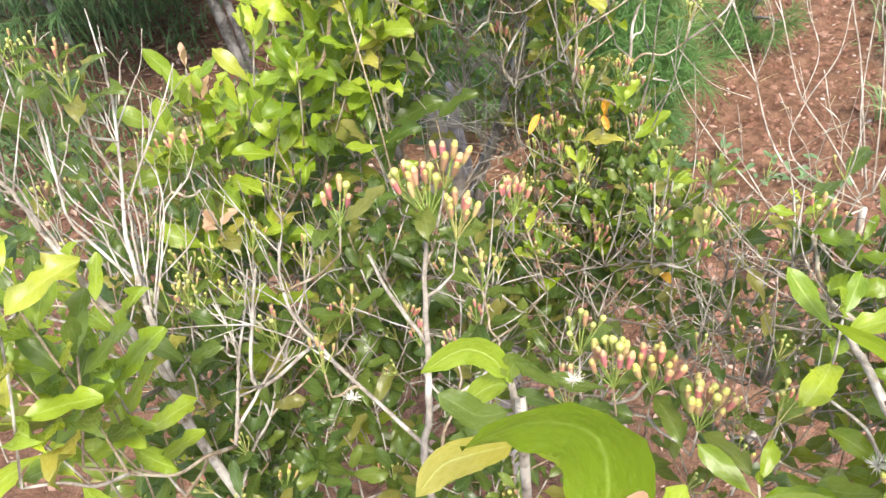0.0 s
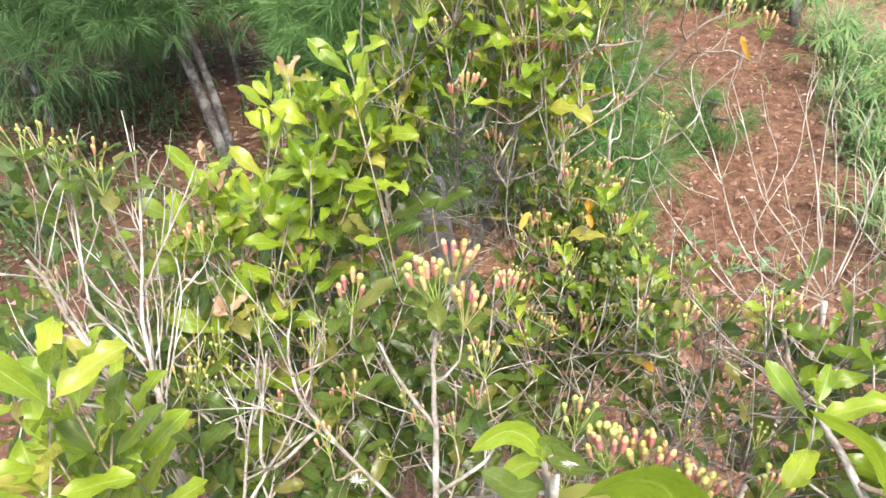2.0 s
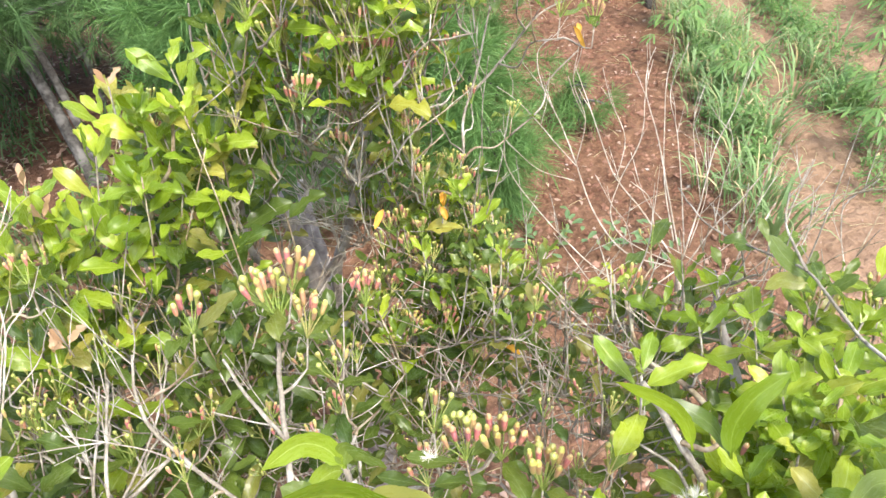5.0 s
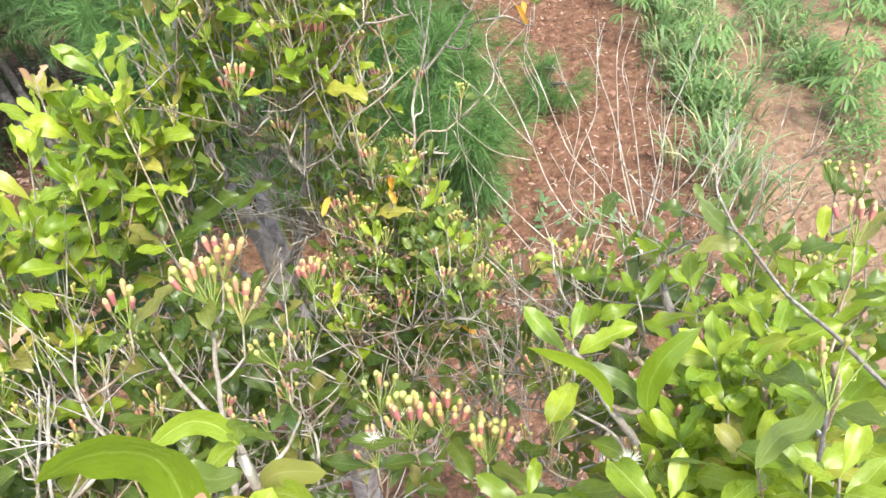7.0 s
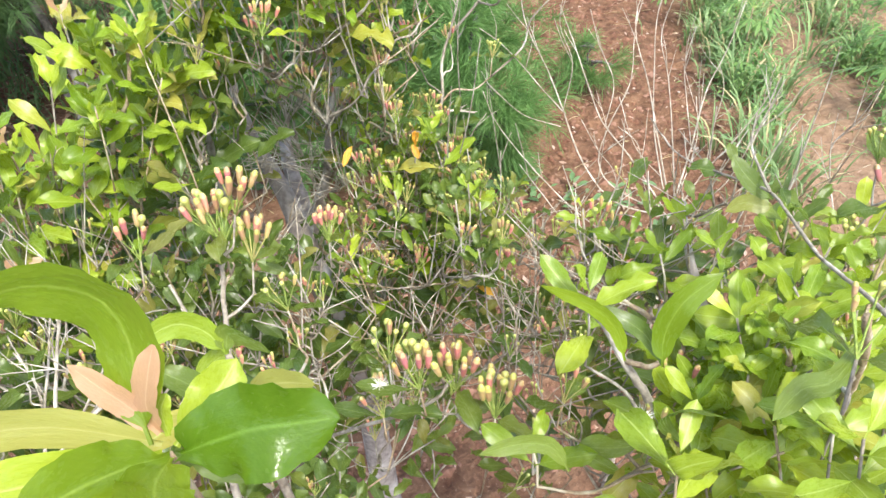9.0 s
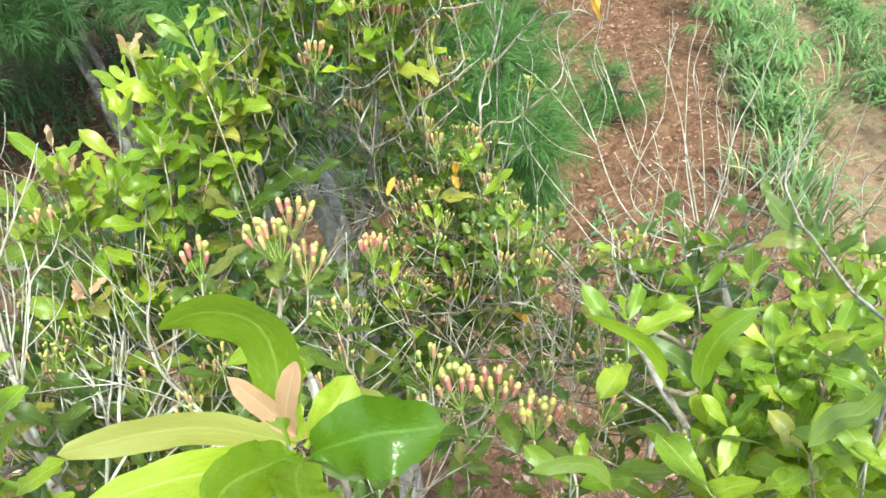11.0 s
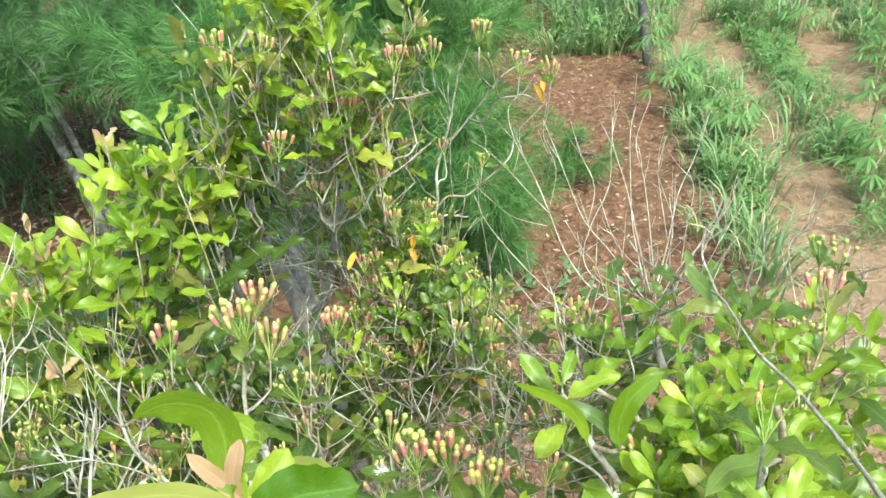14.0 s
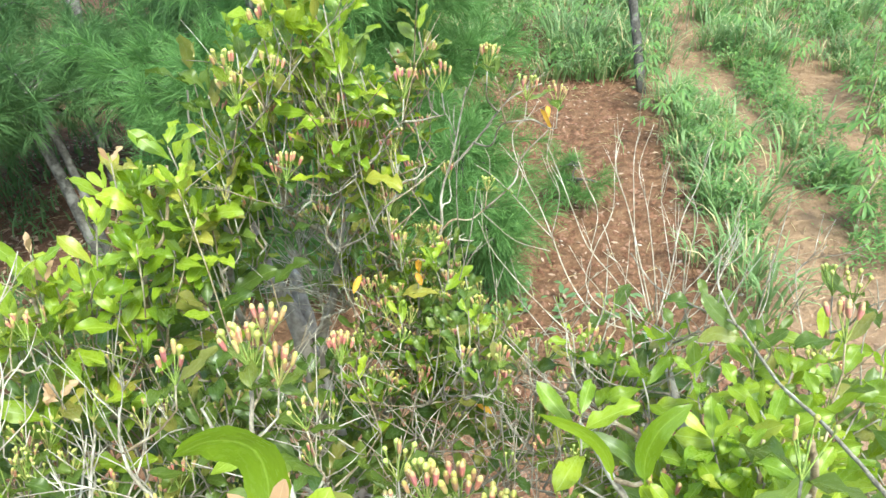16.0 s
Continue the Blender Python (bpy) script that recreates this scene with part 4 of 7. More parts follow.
bristle(tree, tree.limb((-0.391, 1.633, 1.603), (-0.561, 1.303, 1.999), (-0.708, 1.207, 2.206), (-0.860, 1.173, 2.331), (-0.955, 1.186, 2.431), r0=0.01, r1=0.004, mat=TWIG), 6, 0.25, 0.0018, STICK)
tree.limb((-0.452, 1.685, 1.980), (-0.592, 1.397, 2.269), (-0.681, 1.289, 2.458), (-0.671, 1.282, 2.604), (-0.596, 1.283, 2.725), (-0.578, 1.335, 2.847), r0=0.008, r1=0.003, mat=TWIG)
tree.limb((-0.681, 1.289, 2.458), (-0.760, 1.228, 2.545), (-0.843, 1.166, 2.555), (-0.863, 1.187, 2.628), (-0.864, 1.222, 2.701), r0=0.006, r1=0.003, mat=TWIG)
tree.limb((-0.304, 1.495, 0.250), (-0.267, 0.728, 1.064), (-0.317, 0.578, 2.365), (-0.328, 0.670, 2.506), (-0.333, 0.732, 2.581), (-0.343, 0.797, 2.627), (-0.341, 0.846, 2.685), r0=0.007, r1=0.0034, mat=STICK)
tree.limb((-0.333, 0.732, 2.581), (-0.368, 0.768, 2.594), (-0.407, 0.812, 2.602), (-0.439, 0.855, 2.625), r0=0.0036, r1=0.0024, mat=STICK)
tree.limb((-0.328, 0.670, 2.506), (-0.261, 0.716, 2.525), (-0.241, 0.776, 2.518), r0=0.0036, r1=0.0024, mat=STICK)
bristle(tree, tree.limb((-0.344, 0.729, 2.235), (-0.555, 0.821, 2.437), (-0.611, 0.874, 2.503), (-0.640, 0.961, 2.531), r0=0.0042, r1=0.0024, mat=STICK), 5, 0.2, 0.0016, STICK)
bristle(tree, tree.limb((-0.555, 0.821, 2.437), (-0.614, 0.711, 2.465), (-0.643, 0.816, 2.514), (-0.659, 0.900, 2.537), r0=0.0036, r1=0.0024, mat=STICK), 5, 0.2, 0.0016, STICK)
tree.cluster(-0.308, 0.897, 2.775, 8, "ripe", 0.025, (0.1, -0.1), leaves=0, kind="mature", leaf=0.07, reach=0.045, spread=0.75)
tree.cluster(-0.369, 0.890, 2.740, 7, "turning", 0.024, (-0.3, 0), leaves=2, kind="mature", leaf=0.075, reach=0.05, spread=0.75)
tree.cluster(-0.296, 0.871, 2.713, 9, "turning", 0.023, (0.3, 0), leaves=2, kind="mature", leaf=0.08, reach=0.05, spread=0.75)
tree.cluster(-0.344, 0.889, 2.737, 6, "turning", 0.024, leaves=0, kind="mature", leaf=0.07, reach=0.05, spread=0.75)
tree.cluster(-0.483, 0.908, 2.691, 5, "turning", 0.025, leaves=2, kind="mature", leaf=0.08, reach=0.05, spread=0.75)
tree.cluster(-0.276, 0.855, 2.614, 6, "green", 0.02, leaves=2, kind="mature", leaf=0.07, reach=0.05, spread=0.75)
tree.cluster(-0.121, 0.839, 2.507, 6, "green", 0.027, leaves=2, kind="mature", leaf=0.085, reach=0.055, spread=0.8)
tree.cluster(-0.078, 0.779, 2.510, 12, "turning", 0.027, leaves=2, kind="mature", leaf=0.085, reach=0.055, spread=0.8)
tree.cluster(-0.010, 0.775, 2.501, 12, "ripe", 0.027, leaves=2, kind="mature", leaf=0.085, reach=0.055, spread=0.8)
tree.cluster(0.049, 0.718, 2.507, 12, "turning", 0.027, leaves=2, kind="mature", leaf=0.085, reach=0.055, spread=0.8)
tree.cluster(-0.136, 0.780, 2.437, 5, "ripe", 0.023, leaves=2, kind="mature", leaf=0.085, reach=0.055, spread=0.8)
tree.cluster(-0.244, 1.144, 2.504, 13, "ripe", 0.021, leaves=2, kind="mature", leaf=0.075, reach=0.05, spread=0.75)
tree.cluster(-0.388, 1.526, 2.876, 8, "turning", 0.018, leaves=2, kind="mature", leaf=0.07, reach=0.034, spread=0.75)
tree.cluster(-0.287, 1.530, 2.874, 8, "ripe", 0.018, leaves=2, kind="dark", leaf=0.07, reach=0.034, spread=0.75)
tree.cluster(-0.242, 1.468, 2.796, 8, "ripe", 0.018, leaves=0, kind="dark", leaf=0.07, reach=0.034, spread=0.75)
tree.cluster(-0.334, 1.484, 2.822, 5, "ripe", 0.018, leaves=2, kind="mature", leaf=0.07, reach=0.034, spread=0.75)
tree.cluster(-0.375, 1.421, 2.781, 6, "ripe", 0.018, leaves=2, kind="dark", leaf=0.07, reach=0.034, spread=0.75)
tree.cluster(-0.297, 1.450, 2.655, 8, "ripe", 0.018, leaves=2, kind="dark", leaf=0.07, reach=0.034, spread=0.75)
tree.cluster(-0.265, 1.460, 2.633, 6, "turning", 0.018, leaves=0, kind="dark", leaf=0.07, reach=0.034, spread=0.75)
tree.cluster(-0.223, 1.526, 2.834, 6, "ripe", 0.018, leaves=2, kind="mature", leaf=0.07, reach=0.034, spread=0.75)
tree.cluster(-0.065, 1.684, 2.450, 24, "green", 0.012, leaves=0, kind="dark", leaf=0.07, reach=0.042, spread=0.75)
tree.cluster(0.022, 1.856, 2.542, 7, "turning", 0.018, leaves=0, kind="dark", leaf=0.07, reach=0.034, spread=0.75)
tree.cluster(0.137, 1.815, 2.516, 8, "green", 0.018, leaves=2, kind="mature", leaf=0.07, reach=0.034, spread=0.75)
tree.cluster(-0.083, 1.702, 2.629, 4, "ripe", 0.018, leaves=2, kind="dark", leaf=0.07, reach=0.034, spread=0.75)
tree.cluster(-0.158, 1.565, 2.627, 6, "turning", 0.018, leaves=0, kind="mature", leaf=0.07, reach=0.034, spread=0.75)
tree.cluster(-0.210, 1.521, 2.578, 7, "turning", 0.018, leaves=0, kind="dark", leaf=0.07, reach=0.034, spread=0.75)
tree.cluster(-0.143, 1.534, 2.558, 8, "turning", 0.018, leaves=2, kind="dark", leaf=0.07, reach=0.034, spread=0.75)
tree.cluster(-0.118, 1.506, 2.522, 7, "turning", 0.018, leaves=2, kind="dark", leaf=0.07, reach=0.034, spread=0.75)
tree.cluster(-0.212, 1.473, 2.412, 9, "turning", 0.0155, leaves=2, kind="dark", leaf=0.07, reach=0.034, spread=0.75)
tree.cluster(-0.176, 1.482, 2.420, 8, "turning", 0.0155, leaves=2, kind="mature", leaf=0.07, reach=0.034, spread=0.75)
tree.cluster(-0.131, 1.439, 2.413, 9, "turning", 0.0155, leaves=2, kind="mature", leaf=0.07, reach=0.034, spread=0.75)
tree.cluster(-0.077, 1.482, 2.413, 9, "turning", 0.0155, leaves=2, kind="mature", leaf=0.07, reach=0.034, spread=0.75)
tree.cluster(0.004, 1.463, 2.432, 9, "turning", 0.0155, leaves=2, kind="dark", leaf=0.07, reach=0.034, spread=0.75)
tree.cluster(0.033, 1.427, 2.419, 8, "green", 0.0155, leaves=2, kind="mature", leaf=0.07, reach=0.034, spread=0.75)
tree.cluster(-0.162, 1.401, 2.400, 7, "turning", 0.0155, leaves=2, kind="mature", leaf=0.07, reach=0.034, spread=0.75)
tree.cluster(-0.003, 1.408, 2.398, 8, "turning", 0.0155, leaves=2, kind="dark", leaf=0.07, reach=0.034, spread=0.75)
tree.cluster(-0.225, 1.422, 2.398, 8, "green", 0.0155, leaves=0, kind="dark", leaf=0.07, reach=0.034, spread=0.75)
tree.cluster(0.066, 1.322, 2.369, 7, "turning", 0.0155, leaves=2, kind="mature", leaf=0.07, reach=0.034, spread=0.75)
tree.cluster(-0.030, 1.363, 2.377, 7, "green", 0.0155, leaves=2, kind="dark", leaf=0.07, reach=0.034, spread=0.75)
tree.cluster(0.021, 1.294, 2.386, 8, "ripe", 0.0155, leaves=0, kind="dark", leaf=0.07, reach=0.034, spread=0.75)
tree.cluster(-0.101, 1.387, 2.380, 7, "green", 0.0155, leaves=2, kind="dark", leaf=0.07, reach=0.034, spread=0.75)
tree.cluster(0.080, 1.405, 2.389, 7, "green", 0.0155, leaves=2, kind="dark", leaf=0.07, reach=0.034, spread=0.75)
tree.cluster(-0.043, 1.434, 2.401, 9, "green", 0.0155, leaves=2, kind="dark", leaf=0.07, reach=0.034, spread=0.75)
tree.cluster(0.178, 1.347, 2.313, 7, "turning", 0.0155, leaves=0, kind="mature", leaf=0.07, reach=0.034, spread=0.75)
tree.cluster(0.189, 1.276, 2.306, 6, "green", 0.0155, leaves=2, kind="dark", leaf=0.07, reach=0.034, spread=0.75)
tree.cluster(0.239, 1.220, 2.314, 5, "ripe", 0.0155, leaves=0, kind="mature", leaf=0.07, reach=0.034, spread=0.75)
tree.cluster(0.230, 1.257, 2.359, 6, "green", 0.0155, leaves=2, kind="mature", leaf=0.07, reach=0.034, spread=0.75)
tree.cluster(0.328, 1.170, 2.404, 5, "turning", 0.0155, leaves=2, kind="dark", leaf=0.07, reach=0.034, spread=0.75)
tree.cluster(0.136, 1.258, 2.210, 5, "green", 0.0155, leaves=0, kind="dark", leaf=0.07, reach=0.034, spread=0.75)
tree.cluster(0.174, 1.076, 2.302, 4, "green", 0.0155, leaves=2, kind="dark", leaf=0.07, reach=0.034, spread=0.75)
tree.cluster(-0.011, 1.274, 2.318, 6, "green", 0.0155, leaves=2, kind="dark", leaf=0.07, reach=0.034, spread=0.75)
tree.cluster(-0.310, 1.101, 2.364, 6, "turning", 0.0155, leaves=0, kind="dark", leaf=0.07, reach=0.034, spread=0.75)
tree.cluster(-0.198, 1.294, 2.276, 6, "green", 0.0155, leaves=0, kind="mature", leaf=0.07, reach=0.034, spread=0.75)
tree.cluster(-0.273, 1.101, 2.362, 5, "green", 0.0155, leaves=0, kind="dark", leaf=0.07, reach=0.034, spread=0.75)
tree.cluster(-0.332, 0.872, 2.404, 5, "turning", 0.0155, leaves=2, kind="dark", leaf=0.07, reach=0.034, spread=0.75)
tree.cluster(-0.297, 0.939, 2.404, 6, "turning", 0.0155, leaves=2, kind="dark", leaf=0.07, reach=0.034, spread=0.75)
tree.cluster(-0.389, 0.879, 2.417, 5, "ripe", 0.0155, leaves=0, kind="mature", leaf=0.07, reach=0.034, spread=0.75)
tree.cluster(0.100, 0.960, 2.325, 4, "green", 0.0155, leaves=2, kind="dark", leaf=0.07, reach=0.034, spread=0.75)
tree.cluster(0.116, 0.776, 2.416, 4, "green", 0.0155, leaves=0, kind="dark", leaf=0.07, reach=0.034, spread=0.75)
tree.cluster(0.172, 0.757, 2.468, 3, "ripe", 0.0155, leaves=0, kind="mature", leaf=0.07, reach=0.034, spread=0.75)
tree.cluster(0.101, 0.678, 2.455, 5, "green", 0.0155, leaves=2, kind="dark", leaf=0.07, reach=0.034, spread=0.75)
tree.cluster(-0.452, 1.448, 3.026, 9, "turning", 0.019, leaves=2, kind="young", leaf=0.08, reach=0.05, spread=0.75)
tree.cluster(-0.437, 1.420, 2.985, 8, "turning", 0.019, leaves=2, kind="young", leaf=0.08, reach=0.05, spread=0.75)
tree.cluster(-0.372, 1.495, 3.099, 6, "turning", 0.019, leaves=2, kind="young", leaf=0.08, reach=0.05, spread=0.75)
tree.cluster(-0.389, 1.407, 2.930, 7, "green", 0.019, leaves=2, kind="young", leaf=0.08, reach=0.05, spread=0.75)
tree.cluster(-0.267, 1.414, 2.891, 8, "turning", 0.019, leaves=2, kind="young", leaf=0.08, reach=0.05, spread=0.75)
tree.cluster(-0.185, 1.436, 2.874, 9, "ripe", 0.019, leaves=2, kind="mature", leaf=0.08, reach=0.05, spread=0.75)
tree.cluster(-0.336, 1.374, 2.829, 6, "ripe", 0.019, leaves=2, kind="young", leaf=0.08, reach=0.05, spread=0.75)
tree.cluster(-0.078, 1.528, 2.943, 9, "turning", 0.019, leaves=2, kind="mature", leaf=0.08, reach=0.05, spread=0.75)
tree.cluster(0.000, 1.560, 2.941, 7, "turning", 0.019, leaves=2, kind="mature", leaf=0.08, reach=0.05, spread=0.75)
tree.cluster(0.134, 1.778, 2.910, 13, "turning", 0.019, leaves=2, kind="mature", leaf=0.08, reach=0.05, spread=0.75)
tree.cluster(0.241, 1.777, 2.823, 8, "turning", 0.019, leaves=2, kind="mature", leaf=0.08, reach=0.05, spread=0.75)
tree.cluster(0.321, 1.761, 2.803, 7, "turning", 0.019, leaves=2, kind="mature", leaf=0.08, reach=0.05, spread=0.75)
tree.cluster(-0.347, 1.422, 3.027, 6, "turning", 0.019, leaves=2, kind="young", leaf=0.08, reach=0.05, spread=0.75)
tree.cluster(-0.234, 1.439, 2.931, 7, "turning", 0.019, leaves=2, kind="young", leaf=0.08, reach=0.05, spread=0.75)
tree.cluster(-0.945, 1.073, 2.528, 7, "ripe", 0.0155, leaves=0, kind="mature", leaf=0.07, reach=0.05, spread=0.75)
tree.cluster(-0.861, 1.185, 2.501, 4, "turning", 0.0155, leaves=0, kind="mature", leaf=0.07, reach=0.05, spread=0.75)
tree.cluster(-0.802, 1.163, 2.471, 6, "ripe", 0.0155, leaves=2, kind="mature", leaf=0.07, reach=0.05, spread=0.75)
tree.cluster(-0.873, 1.098, 2.476, 8, "green", 0.0155, leaves=0, kind="mature", leaf=0.07, reach=0.05, spread=0.75)
tree.cluster(-0.710, 1.143, 2.518, 6, "green", 0.0155, leaves=0, kind="mature", leaf=0.07, reach=0.05, spread=0.75)
tree.cluster(-0.788, 0.874, 2.515, 9, "green", 0.0155, leaves=2, kind="mature", leaf=0.07, reach=0.05, spread=0.75)
tree.cluster(-0.768, 0.941, 2.516, 8, "green", 0.0155, leaves=2, kind="mature", leaf=0.07, reach=0.05, spread=0.75)
tree.cluster(-0.880, 0.997, 2.512, 8, "green", 0.0155, leaves=2, kind="mature", leaf=0.07, reach=0.05, spread=0.75)
tree.cluster(-0.534, 0.787, 2.472, 6, "turning", 0.0155, leaves=0, kind="mature", leaf=0.07, reach=0.05, spread=0.75)
tree.cluster(-0.821, 0.935, 2.511, 7, "green", 0.0155, leaves=0, kind="mature", leaf=0.07, reach=0.05, spread=0.75)
tree.cluster(-0.774, 0.861, 2.499, 8, "green", 0.0155, leaves=2, kind="mature", leaf=0.07, reach=0.05, spread=0.75)
tree.cluster(-0.729, 0.907, 2.473, 7, "green", 0.0155, leaves=0, kind="mature", leaf=0.07, reach=0.05, spread=0.75)
tree.cluster(-0.634, 0.841, 2.466, 5, "turning", 0.0155, leaves=2, kind="mature", leaf=0.07, reach=0.05, spread=0.75)
tree.cluster(-0.598, 0.961, 2.528, 6, "green", 0.0155, leaves=0, kind="mature", leaf=0.07, reach=0.05, spread=0.75)
tree.cluster(-0.712, 1.007, 2.513, 7, "green", 0.0155, leaves=2, kind="mature", leaf=0.07, reach=0.05, spread=0.75)
tree.shoot(-0.568, 1.341, 2.885, 0.085, 4, "young")
tree.shoot(-0.690, 1.336, 2.857, 0.075, 2, "young", tip="pink")
tree.shoot(-0.729, 1.270, 2.749, 0.09, 3, "young")
tree.shoot(-0.638, 1.302, 2.782, 0.085, 4, "young")
tree.shoot(-0.608, 1.309, 2.756, 0.08, 3, "young")
tree.shoot(-0.556, 1.324, 2.770, 0.085, 3, "young")
tree.shoot(-0.521, 1.339, 2.740, 0.08, 3, "mature")
tree.shoot(-0.585, 1.301, 2.699, 0.09, 4, "mature")
tree.shoot(-0.563, 1.333, 2.657, 0.085, 3, "mature")
tree.shoot(-0.676, 1.271, 2.669, 0.09, 4, "young")
tree.shoot(-0.861, 1.230, 2.710, 0.085, 3, "young", tip="pink")
tree.shoot(-0.891, 1.137, 2.633, 0.1, 4, "young")
tree.shoot(-0.821, 1.206, 2.647, 0.09, 3, "young")
tree.shoot(-0.769, 1.210, 2.634, 0.085, 3, "young")
tree.shoot(-0.730, 1.226, 2.619, 0.085, 4, "young")
tree.shoot(-0.803, 1.138, 2.597, 0.09, 4, "young")
tree.shoot(-0.712, 1.188, 2.573, 0.085, 3, "young")
tree.shoot(-0.569, 1.265, 2.576, 0.075, 3, "mature", tip="pink")
tree.shoot(-0.521, 1.199, 2.573, 0.095, 3, "mature")
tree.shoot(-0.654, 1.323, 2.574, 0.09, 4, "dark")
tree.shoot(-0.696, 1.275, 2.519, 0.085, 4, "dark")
tree.shoot(-0.536, 1.406, 2.556, 0.1, 3, "mature")
tree.shoot(-0.458, 1.444, 2.549, 0.085, 3, "mature")
tree.shoot(-0.772, 1.007, 2.517, 0.085, 3, "mature", tip="pink")
tree.shoot(-0.795, 0.997, 2.506, 0.09, 3, "young", tip="pink")
tree.shoot(-0.507, 1.431, 2.615, 0.08, 3, "mature")
tree.shoot(-0.472, 1.517, 2.637, 0.08, 3, "mature")
tree.shoot(-0.530, 1.461, 2.729, 0.07, 2, "mature")
tree.shoot(-0.263, 1.481, 3.064, 0.085, 4, "young")
tree.shoot(-0.213, 1.446, 3.014, 0.085, 4, "young")
tree.shoot(-0.303, 1.496, 3.085, 0.08, 3, "young")
tree.shoot(-0.172, 1.480, 2.976, 0.08, 3, "mature")
tree.shoot(-0.313, 1.516, 3.115, 0.08, 4, "young")
tree.shoot(-0.354, 1.525, 3.091, 0.085, 3, "young")
tree.shoot(-0.300, 1.472, 2.959, 0.085, 4, "mature")
tree.shoot(-0.246, 1.470, 2.958, 0.08, 3, "young")
tree.shoot(-0.041, 1.642, 3.008, 0.075, 3, "mature", tip="young")
tree.shoot(-0.063, 1.607, 2.954, 0.07, 3, "mature")
tree.shoot(-0.536, 1.495, 2.986, 0.085, 3, "mature")
tree.shoot(-0.502, 1.467, 2.944, 0.085, 3, "mature")
tree.shoot(-0.170, 1.508, 2.874, 0.08, 2, "mature")
tree.shoot(-0.237, 1.495, 3.140, 0.085, 4, "young")
tree.shoot(-0.266, 1.507, 3.193, 0.085, 4, "young", tip="pink")
tree.shoot(-0.202, 1.505, 3.102, 0.08, 3, "young")
tree.shoot(0.158, 1.827, 2.824, 0.07, 2, "mature")
tree.shoot(-0.156, 1.499, 2.734, 0.085, 2, "young")
tree.shoot(-0.238, 1.480, 2.703, 0.075, 3, "mature")
tree.shoot(-0.426, 1.497, 2.993, 0.08, 3, "mature")
tree.shoot(0.076, 1.280, 2.163, 0.06, 1, "yellow")
tree.shoot(-0.035, 1.438, 2.499, 0.075, 2, "young")
tree.shoot(-0.074, 1.433, 2.464, 0.05, 1, "yellow")
tree.shoot(0.064, 1.291, 2.411, 0.06, 2, "young")
tree.shoot(0.335, 1.955, 2.639, 0.05, 1, "yellow")
tree.shoot(-0.588, 1.251, 2.561, 0.05, 1, "yellow")
tree.shoot(-0.210, 1.670, 2.646, 0.06, 1, "yellow")
tree.shoot(-0.126, 1.344, 2.408, 0.06, 2, "young")
fill(tree, (-0.691, 1.138, 2.201), (0.42, 0.28, 0.22), 34, 14, ("mature", "mature", "dark"), leaf=0.085)
fill(tree, (-0.963, 1.173, 2.338), (0.3, 0.25, 0.22), 18, 8, ("mature", "dark", "mature"), leaf=0.08)
fill(tree, (-0.428, 1.277, 2.193), (0.3, 0.25, 0.22), 22, 10, ("mature", "mature", "dark", "young"), leaf=0.08)
fill(tree, (-0.016, 1.311, 2.128), (0.32, 0.28, 0.2), 20, 18, ("mature", "mature", "dark"), leaf=0.075, ripe=("turning", "green", "green", "ripe"))
fill(tree, (-0.108, 1.501, 2.282), (0.26, 0.2, 0.17), 14, 14, ("mature", "mature", "dark"), leaf=0.07)
fill(tree, (-0.630, 1.561, 2.544), (0.2, 0.2, 0.2), 8, 4, ("mature", "mature", "dark", "young"), leaf=0.085)
fill(tree, (-0.254, 1.651, 2.627), (0.2, 0.16, 0.2), 10, 8, ("mature", "mature", "dark", "young"), leaf=0.075, ripe=("ripe", "turning"))
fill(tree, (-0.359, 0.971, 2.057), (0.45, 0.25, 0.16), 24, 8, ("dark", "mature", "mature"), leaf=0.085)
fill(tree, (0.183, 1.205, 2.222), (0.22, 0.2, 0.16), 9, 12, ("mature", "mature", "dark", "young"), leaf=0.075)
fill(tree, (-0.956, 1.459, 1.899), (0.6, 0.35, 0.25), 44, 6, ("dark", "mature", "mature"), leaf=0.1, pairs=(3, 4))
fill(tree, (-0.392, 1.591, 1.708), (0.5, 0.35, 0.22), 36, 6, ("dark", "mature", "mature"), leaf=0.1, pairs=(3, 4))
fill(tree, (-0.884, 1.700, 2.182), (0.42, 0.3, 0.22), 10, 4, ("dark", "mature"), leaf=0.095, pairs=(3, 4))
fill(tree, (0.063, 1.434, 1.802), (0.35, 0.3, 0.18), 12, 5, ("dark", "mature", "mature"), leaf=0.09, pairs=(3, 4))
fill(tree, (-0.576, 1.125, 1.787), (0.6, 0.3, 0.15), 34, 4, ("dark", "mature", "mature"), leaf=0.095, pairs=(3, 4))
fill(tree, (-0.299, 1.631, 2.982), (0.14, 0.12, 0.13), 9, 4, ("young", "fresh", "mature"), leaf=0.08, pairs=(3, 4), ripe=("turning", "ripe"))
fill(tree, (-0.445, 1.615, 2.953), (0.12, 0.1, 0.12), 6, 4, ("fresh", "young", "young"), leaf=0.078, pairs=(3, 4), ripe=("turning", "ripe"))
fill(tree, (-0.164, 1.583, 2.842), (0.12, 0.12, 0.12), 5, 6, ("fresh", "young", "young"), leaf=0.07, ripe=("turning", "ripe"))
fill(tree, (-0.318, 1.570, 2.782), (0.19, 0.12, 0.09), 5, 6, ("fresh", "young", "mature"), leaf=0.07, ripe=("turning", "ripe"))
fill(tree, (-0.489, 1.468, 2.766), (0.12, 0.1, 0.1), 10, 2, ("fresh", "young", "mature"), leaf=0.075)
